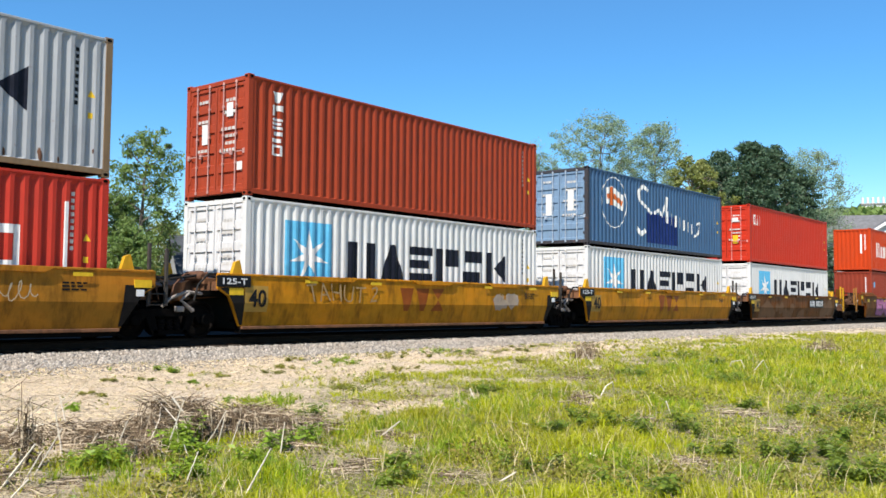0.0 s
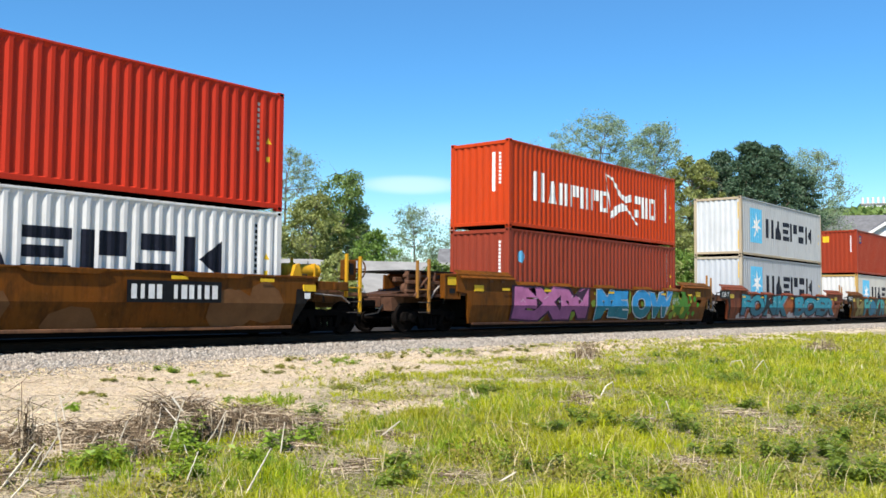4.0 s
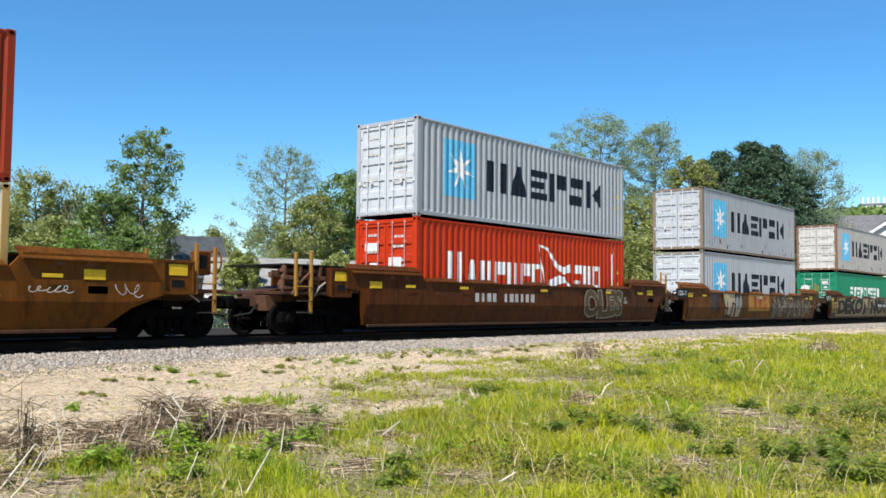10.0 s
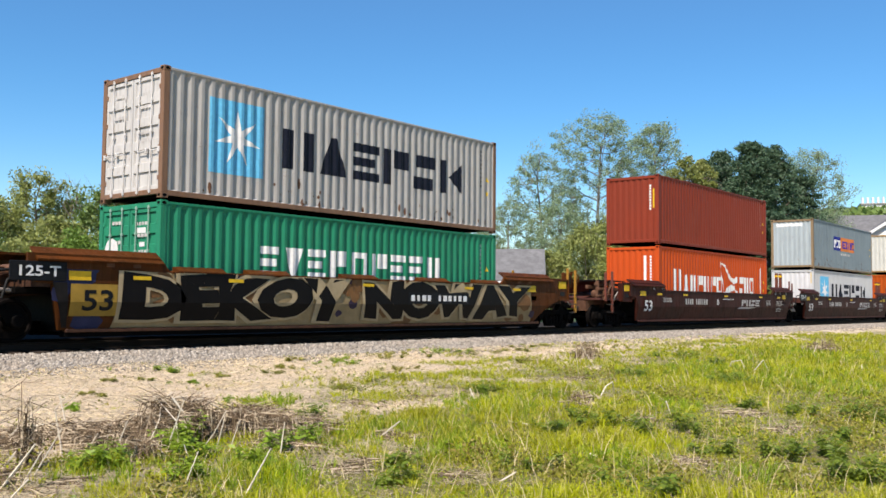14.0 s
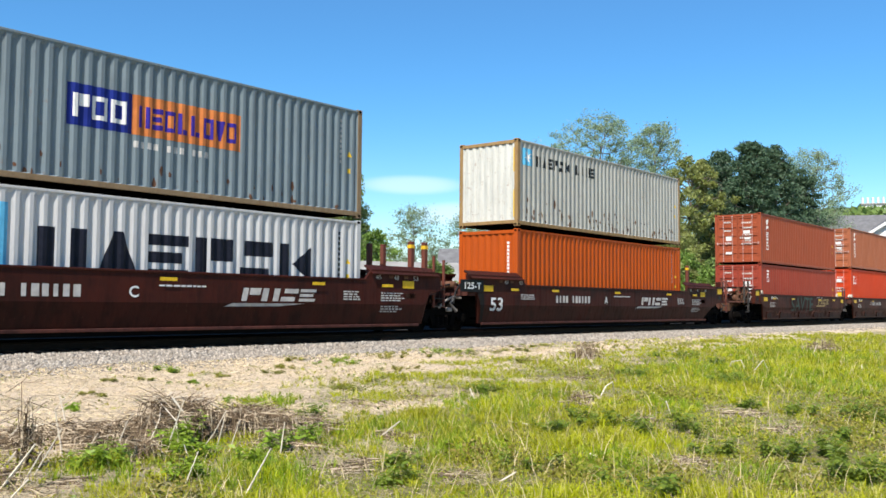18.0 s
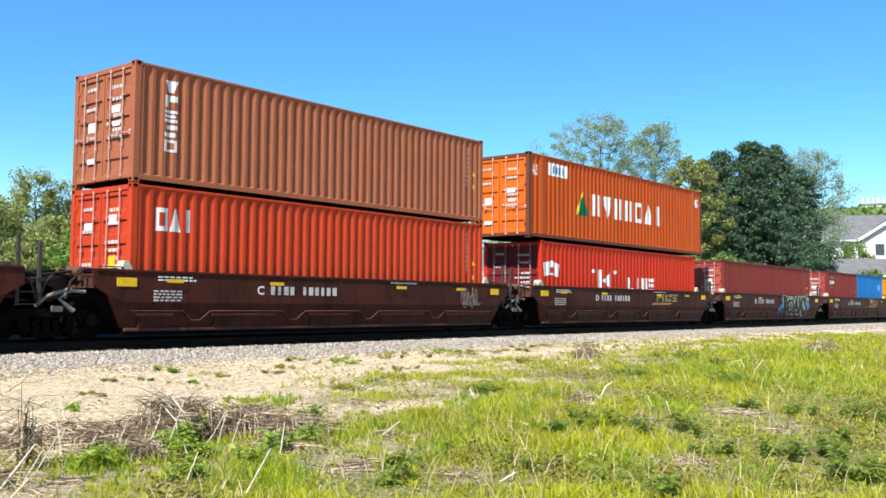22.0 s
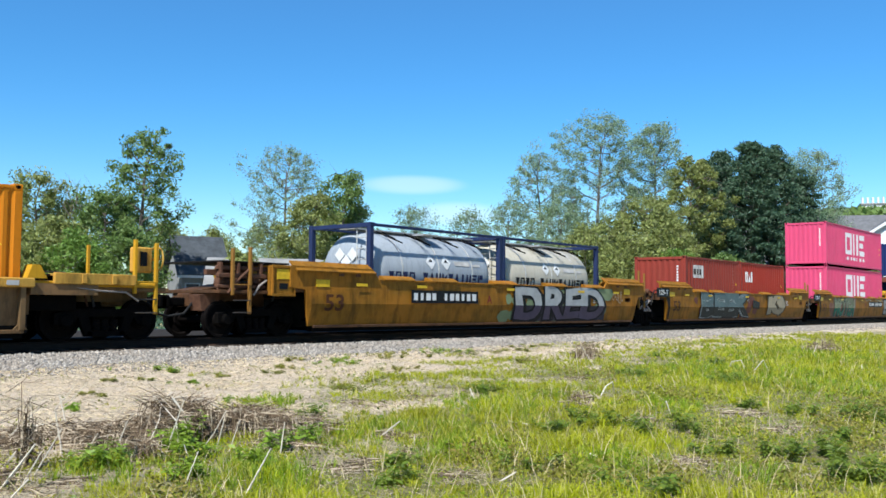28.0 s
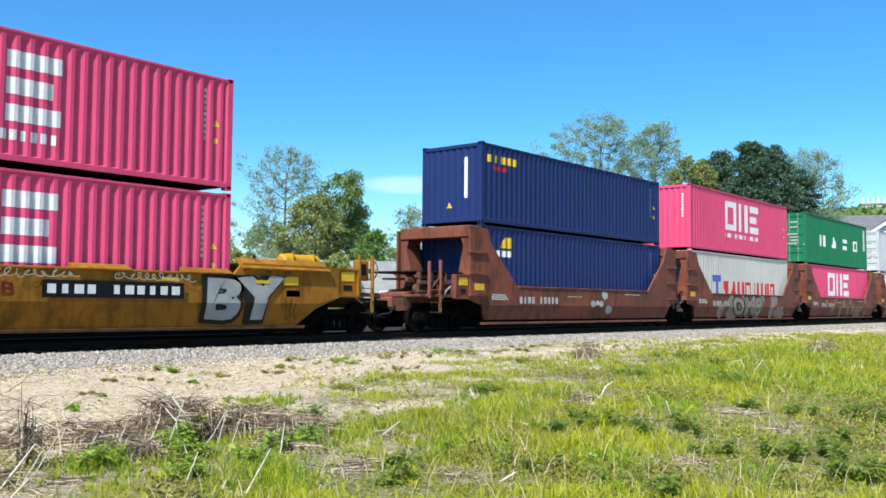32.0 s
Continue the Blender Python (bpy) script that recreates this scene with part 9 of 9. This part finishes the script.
grow(72.4, 104, 0.166, 125, LEAF_PALE, BARK, 110, 80, 0.40, 0.045, 0.18, 520, "grey-green tree just coming into leaf")
grow(74.6, 112, 0.066, 70, LEAF_BRIGHT, BARK, 31, 119, 0.2, 0.114, 0.17, 521, "small bright green tree before a white house")
shrub(22.5, 60, 0.05, 150, LEAF_BRIGHT, 700)
shrub(25.8, 62, 0.058, 140, LEAF_OLIVE, 701)
shrub(29.0, 62, 0.07, 130, LEAF_BRIGHT, 702)
shrub(31.8, 62, 0.078, 120, LEAF_MID, 703)
shrub(33.8, 84, 0.085, 120, LEAF_OLIVE, 704)
shrub(36.5, 92, 0.08, 130, LEAF_OLIVE, 705)
shrub(39.5, 90, 0.085, 150, LEAF_OLIVE, 706)
shrub(42.0, 88, 0.08, 130, LEAF_OLIVE, 707)
shrub(47.5, 100, 0.06, 150, LEAF_PALE, 708)
shrub(50.5, 102, 0.06, 150, LEAF_PALE, 709)
shrub(54.0, 98, 0.065, 150, LEAF_OLIVE, 710)
shrub(56.8, 72, 0.06, 140, LEAF_OLIVE, 711)
shrub(59.5, 74, 0.085, 170, LEAF_OLIVE, 712)
shrub(62.2, 72, 0.08, 150, LEAF_OLIVE, 713)
shrub(65.0, 72, 0.06, 130, LEAF_BRIGHT, 714)
shrub(67.5, 76, 0.055, 120, LEAF_MID, 715)
shrub(75.6, 86, 0.037, 70, LEAF_MID, 716)
shrub(73.2, 108, 0.05, 60, LEAF_DARK, 717)
shrub(60.5, 78, 0.095, 180, LEAF_OLIVE, 730)
shrub(64.0, 78, 0.10, 150, LEAF_OLIVE, 731)
shrub(57.8, 80, 0.075, 150, LEAF_PALE, 732)
shrub(23.8, 66, 0.075, 160, LEAF_MID, 733)
shrub(28.0, 66, 0.085, 160, LEAF_OLIVE, 734)
# dark bushes added behind the trees; their colour stands in for deep shade
shrub(24.6, 88, 0.100, 190, LEAF_DARK, 750)
shrub(28.4, 88, 0.105, 190, LEAF_DARK, 751)
shrub(31.6, 90, 0.105, 180, LEAF_DARK, 752)
shrub(43.8, 94, 0.100, 150, LEAF_DARK, 753)
shrub(60.6, 100, 0.085, 190, LEAF_DARK, 754)
shrub(64.6, 98, 0.105, 190, LEAF_DARK, 755)
bare = thing("tree", "leafless grey tree with fine twigs", "tree", "trees behind the track", pose(*at(28.8, 76), -0.5))
g = Geo()
q = random.Random(8)
g.tube([(0, 0, -0.4), (0.1, 0, 4), (0.0, 0.1, 8), (0.2, 0, 10.6)], [0.14, 0.10, 0.06, 0.015], 7)
for k in range(26):
    z = 4.5 + k * 0.2
    a, l = k * 2.4, 1.6 - k * 0.035
    e = Vector((l * math.cos(a), l * math.sin(a), z + l * 1.3))
    g.tube([(0.05, 0.05, z), tuple(e * 0.5 + Vector((0, 0, z * 0.5))), tuple(e)], [0.04, 0.025, 0.01], 4, False)
    for _ in range(3):
        f = e + Vector((q.uniform(-.5, .5), q.uniform(-.5, .5), q.uniform(0.1, .7)))
        g.tube([tuple(e.lerp(Vector((0.05, 0.05, z)), 0.3)), tuple(f)], [0.014, 0.006], 3, False)
part("trunk", g, BARK, bare)

# distant wooded hill
q = np.random.default_rng(77)
n = 9000
hx, hy = 430 + q.normal(0, 70, n), 115 + q.normal(0, 45, n)
hz = np.array([ground_z(a, b) for a, b in zip(hx, hy)]) + q.uniform(0, 7, n)
p = np.stack([hx, hy, hz], -1)
u = q.normal(0, 1, (n, 3))
w = np.cross(u, q.normal(0, 1, (n, 3)))
u, w = u / np.linalg.norm(u, axis=1)[:, None], w / np.linalg.norm(w, axis=1)[:, None]
v = np.stack([p - u * 1.6, p + w * 1.1, p + u * 1.6, p - w * 1.1], 1)
whole("far_woods", mesh_of("far_woods", v.reshape(-1, 3), [np.arange(n * 4).reshape(-1, 4)], LEAF_MID), None, "green woods on a distant hill", "woods", kind="stuff")


# ---- buildings behind the track ----
SHINGLE = plain("grey_shingles", (0.17, 0.17, 0.175), 0.9, vary=0.25, scale=2)
SLATE = plain("blue_grey_slates", (0.085, 0.095, 0.105), 0.9, vary=0.4, scale=1.2)
SHEETROOF = plain("pale_grey_metal_roof", (0.30, 0.295, 0.28), 0.6, vary=0.2, scale=1.0)
SIDING = plain("white_siding", (0.78, 0.78, 0.77), 0.7, vary=0.06, scale=1.0, grain=0.1)
GREYWALL = plain("grey_siding", (0.31, 0.32, 0.325), 0.8, vary=0.15, scale=1.0)
TRIM = plain("white_trim", (0.8, 0.8, 0.8), 0.6, vary=0.05)
PANE = base_mat("dark_window_glass", 0.08)[0]
PANE.node_tree.nodes["Principled BSDF"].inputs["Base Color"].default_value = (0.03, 0.04, 0.05, 1)


def gable_house(az, dist, turn, long, deep, eave, ridge, wall, roof, label, name="house", windows=0, storeys=1, gable=False, base=-0.5):
    """Walls, a pitched roof with overhang and windows; its long side faces -y before it is turned."""
    x, y = at(az, dist)
    t = thing(name, label, "building", "", pose(x, y, base, 0, 0, turn))
    a, b = long / 2, deep / 2
    e, rd = eave - base, ridge - base
    for s in (-1, 1):
        part("wall", Geo().box(-a, a, *sorted((s * b, s * (b - 0.2))), -0.5, e, 0.01), wall, t)
        g = Geo()
        out = [(-b + 0.2, -0.5), (b - 0.2, -0.5), (b - 0.2, e), (0, rd - 0.1), (-b + 0.2, e)]
        vs = [(s * a, yy, z) for yy, z in out] + [(s * (a - 0.2), yy, z) for yy, z in out]
        g.add(vs, [tuple(range(5)) if s > 0 else tuple(range(5))[::-1], tuple(range(5, 10))[::-1] if s > 0 else tuple(range(5, 10))] + [(k, k + 5, (k + 1) % 5 + 5, (k + 1) % 5) for k in range(5)])
        part("wall", g, wall, t)
        o = 0.5
        k = (rd - e) / b
        g = Geo()
        vs = [(xx, s * yy, z) for xx in (-a - o, a + o) for yy, z in ((b + o, e - k * o), (0, rd), (0, rd + 0.16), (b + o, e - k * o + 0.16))]
        g.add(vs, [(0, 1, 5, 4), (1, 2, 6, 5), (2, 3, 7, 6), (3, 0, 4, 7), (0, 3, 2, 1), (4, 5, 6, 7)])
        part("roof", g, roof, t)
        part("fascia", Geo().box(-a - o, a + o, *sorted((s * (b + o + 0.003), s * (b + o - 0.08))), e - k * o - 0.12, e - k * o + 0.08), TRIM, t)
    for lev in range(storeys):
        for i in range(windows):
            wx = -a + long * (i + 0.5) / windows
            wz = (lev + 0.35) * e / storeys
            f = part("window", Geo().box(wx - 0.62, wx + 0.62, -b - 0.05, -b + 0.02, wz - 0.08, wz + 1.48, 0.02), TRIM, t)
            part("pane", Geo().box(wx - 0.52, wx + 0.52, -b - 0.06, -b - 0.03, wz, wz + 0.68), PANE, f)
            part("pane", Geo().box(wx - 0.52, wx + 0.52, -b - 0.06, -b - 0.03, wz + 0.74, wz + 1.40), PANE, f)
    if gable:
        gx0 = a * 0.35
        g = Geo()
        vs = [(gx0 + dx, yy, z) for yy in (-b - 1.2, -b + 0.4) for dx, z in ((-4, -0.5), (4, -0.5), (4, e), (0, e + 2.6), (-4, e))]
        g.add(vs, [tuple(range(5)), tuple(range(5, 10))[::-1]] + [(k, k + 5, (k + 1) % 5 + 5, (k + 1) % 5) for k in range(5)])
        part("gable_wall", g, wall, t)
        for s in (-1, 1):
            g = Geo()
            vs = [(gx0 + s * dx, yy, z) for yy in (-b - 1.7, 0) for dx, z in ((4.5, e - 0.35), (0, e + 2.62), (0, e + 2.82), (4.5, e - 0.15))]
            g.add(vs, [(0, 1, 5, 4), (1, 2, 6, 5), (2, 3, 7, 6), (3, 0, 4, 7), (0, 3, 2, 1), (4, 5, 6, 7)])
            part("gable_roof", g, roof, t)
            g = Geo()
            vs = [(gx0 + s * dx, yy, z) for yy in (-b - 1.74, -b - 1.66) for dx, z in ((4.6, e - 0.55), (0, e + 2.45), (0, e + 2.85), (4.6, e - 0.15))]
            g.add(vs, [(0, 1, 5, 4), (1, 2, 6, 5), (2, 3, 7, 6), (3, 0, 4, 7), (0, 3, 2, 1), (4, 5, 6, 7)])
            part("bargeboard", g, TRIM, t)
        for lev in range(storeys):
            for wx in (-2, 2):
                wz = (lev + 0.35) * e / storeys
                f = part("window", Geo().box(gx0 + wx - 0.62, gx0 + wx + 0.62, -b - 1.26, -b - 1.18, wz - 0.08, wz + 1.48, 0.02), TRIM, t)
                part("pane", Geo().box(gx0 + wx - 0.52, gx0 + wx + 0.52, -b - 1.28, -b - 1.22, wz, wz + 1.40), PANE, f)
    return t


gable_house(35.6, 80, -20, 3.5, 4.6, 3.5, 6.2, GREYWALL, SLATE, "low grey house with a dark slate roof", windows=2)
gable_house(39.6, 64, -40, 6.5, 8, 1.5, 3.7, GREYWALL, SHEETROOF, "long low shed with a pale grey roof", "outbuilding", windows=2)
gable_house(47.6, 64, -35, 11, 9, 1.4, 3.6, GREYWALL, SHEETROOF, "long low building with a pale grey roof", "outbuilding", windows=4)
gable_house(53.6, 70, -55, 7, 6, 2.8, 4.9, GREYWALL, SHINGLE, "small grey house with a dark gabled roof", windows=2)
gable_house(73.9, 134, -64, 30, 13, 9.6, 13.0, SIDING, SHINGLE, "white three-storey apartment house with a grey gabled roof", "apartment_house", 9, 3, True)
gable_house(75.5, 98, -64, 26, 7, 4.0, 5.4, GREYWALL, SHINGLE, "long low carport building with a grey roof", "outbuilding", windows=5)
far = thing("distant_building", "white building on a distant hilltop", "building", "", pose(*at(75.9, 470), 27, 0, 0, -70))
part("wall", Geo().box(-8, 8, -6, 6, -2, 21, 0.1), SIDING, far)
part("roof", Geo().box(-8.4, 8.4, -6.4, 6.4, 21, 21.8, 0.1), SHEETROOF, far)
for k in range(6):
    part("roof_stack", Geo().box(-7 + k * 2.2, -6.2 + k * 2.2, -1, 1, 21.8, 25), SIDING, far)


# dark scrub added along the track's far side, so the gap under cars stays dark
q = np.random.default_rng(91)
n = 26000
hx, hy = 4 + 90 * q.uniform(0, 1, n), 23.2 + 1.6 * q.uniform(-1, 1, n)
top = 0.75 + 0.35 * np.sin(hx * 0.9) * np.sin(hx * 0.37 + 1)
p = np.stack([hx, hy, -0.45 + top * q.uniform(0, 1, n)], -1)
u = q.normal(0, 1, (n, 3))
w = np.cross(u, q.normal(0, 1, (n, 3)))
u, w = u / np.linalg.norm(u, axis=1)[:, None], w / np.linalg.norm(w, axis=1)[:, None]
v = np.stack([p - u * 0.09, p + w * 0.05, p + u * 0.09, p - w * 0.05], 1)
whole("scrub", mesh_of("scrub", v.reshape(-1, 3), [np.arange(n * 4).reshape(-1, 4)], LEAF_DARK), None, "low dark scrub added along the far side of the track", "scrub", kind="stuff")

shrub(44.0, 58, 0.052, 120, LEAF_OLIVE, 740)
shrub(50.0, 60, 0.046, 130, LEAF_MID, 741)
shrub(38.2, 60, 0.055, 90, LEAF_OLIVE, 742)


# ---- the train runs by ----
RUN = ((0.0, 144.99), (1.0, 134.48), (2.0, 124.29), (3.0, 113.25), (3.5, 107.99), (5.5, 86.34), (6.0, 80.81), (7.0, 69.67), (8.0, 58.41), (9.0, 46.96), (10.0, 35.37), (11.0, 23.73), (12.0, 11.96), (13.0, 0.0),
       (14.0, -12.2), (14.5, -18.42), (16.5, -43.05), (17.0, -48.95), (18.0, -61.42), (19.0, -74.07), (20.0, -86.82), (21.0, -99.88), (22.0, -112.6), (23.0, -126.28), (24.0, -139.05), (25.0, -152.82),
       (25.5, -159.18), (27.5, -186.37), (28.0, -193.29), (29.0, -207.36), (30.0, -221.03), (31.0, -235.37), (32.0, -249.18))


def motions():
    for u, xc in CARS:
        walk(u, [(t, pose(xc + s, TRACK_Y, 0)) for t, s in RUN])
    for c, xc, z in LOADS:
        walk(c, [(t, pose(xc + s, TRACK_Y, z)) for t, s in RUN])
    # wheels roll without slipping: one row a frame keeps each turn under a quarter
    ts = np.arange(0, 32 * FPS + 1) / FPS
    knots, values = np.array([r[0] for r in RUN]), np.array([r[1] for r in RUN])
    turns = np.degrees(np.interp(ts, knots, values) / 0.42)
    for w in WHEELS:
        x, y, z = w.location
        walk(w, [(t, pose(x, y, z, 0, a, 0)) for t, a in zip(ts, turns)])


motions()
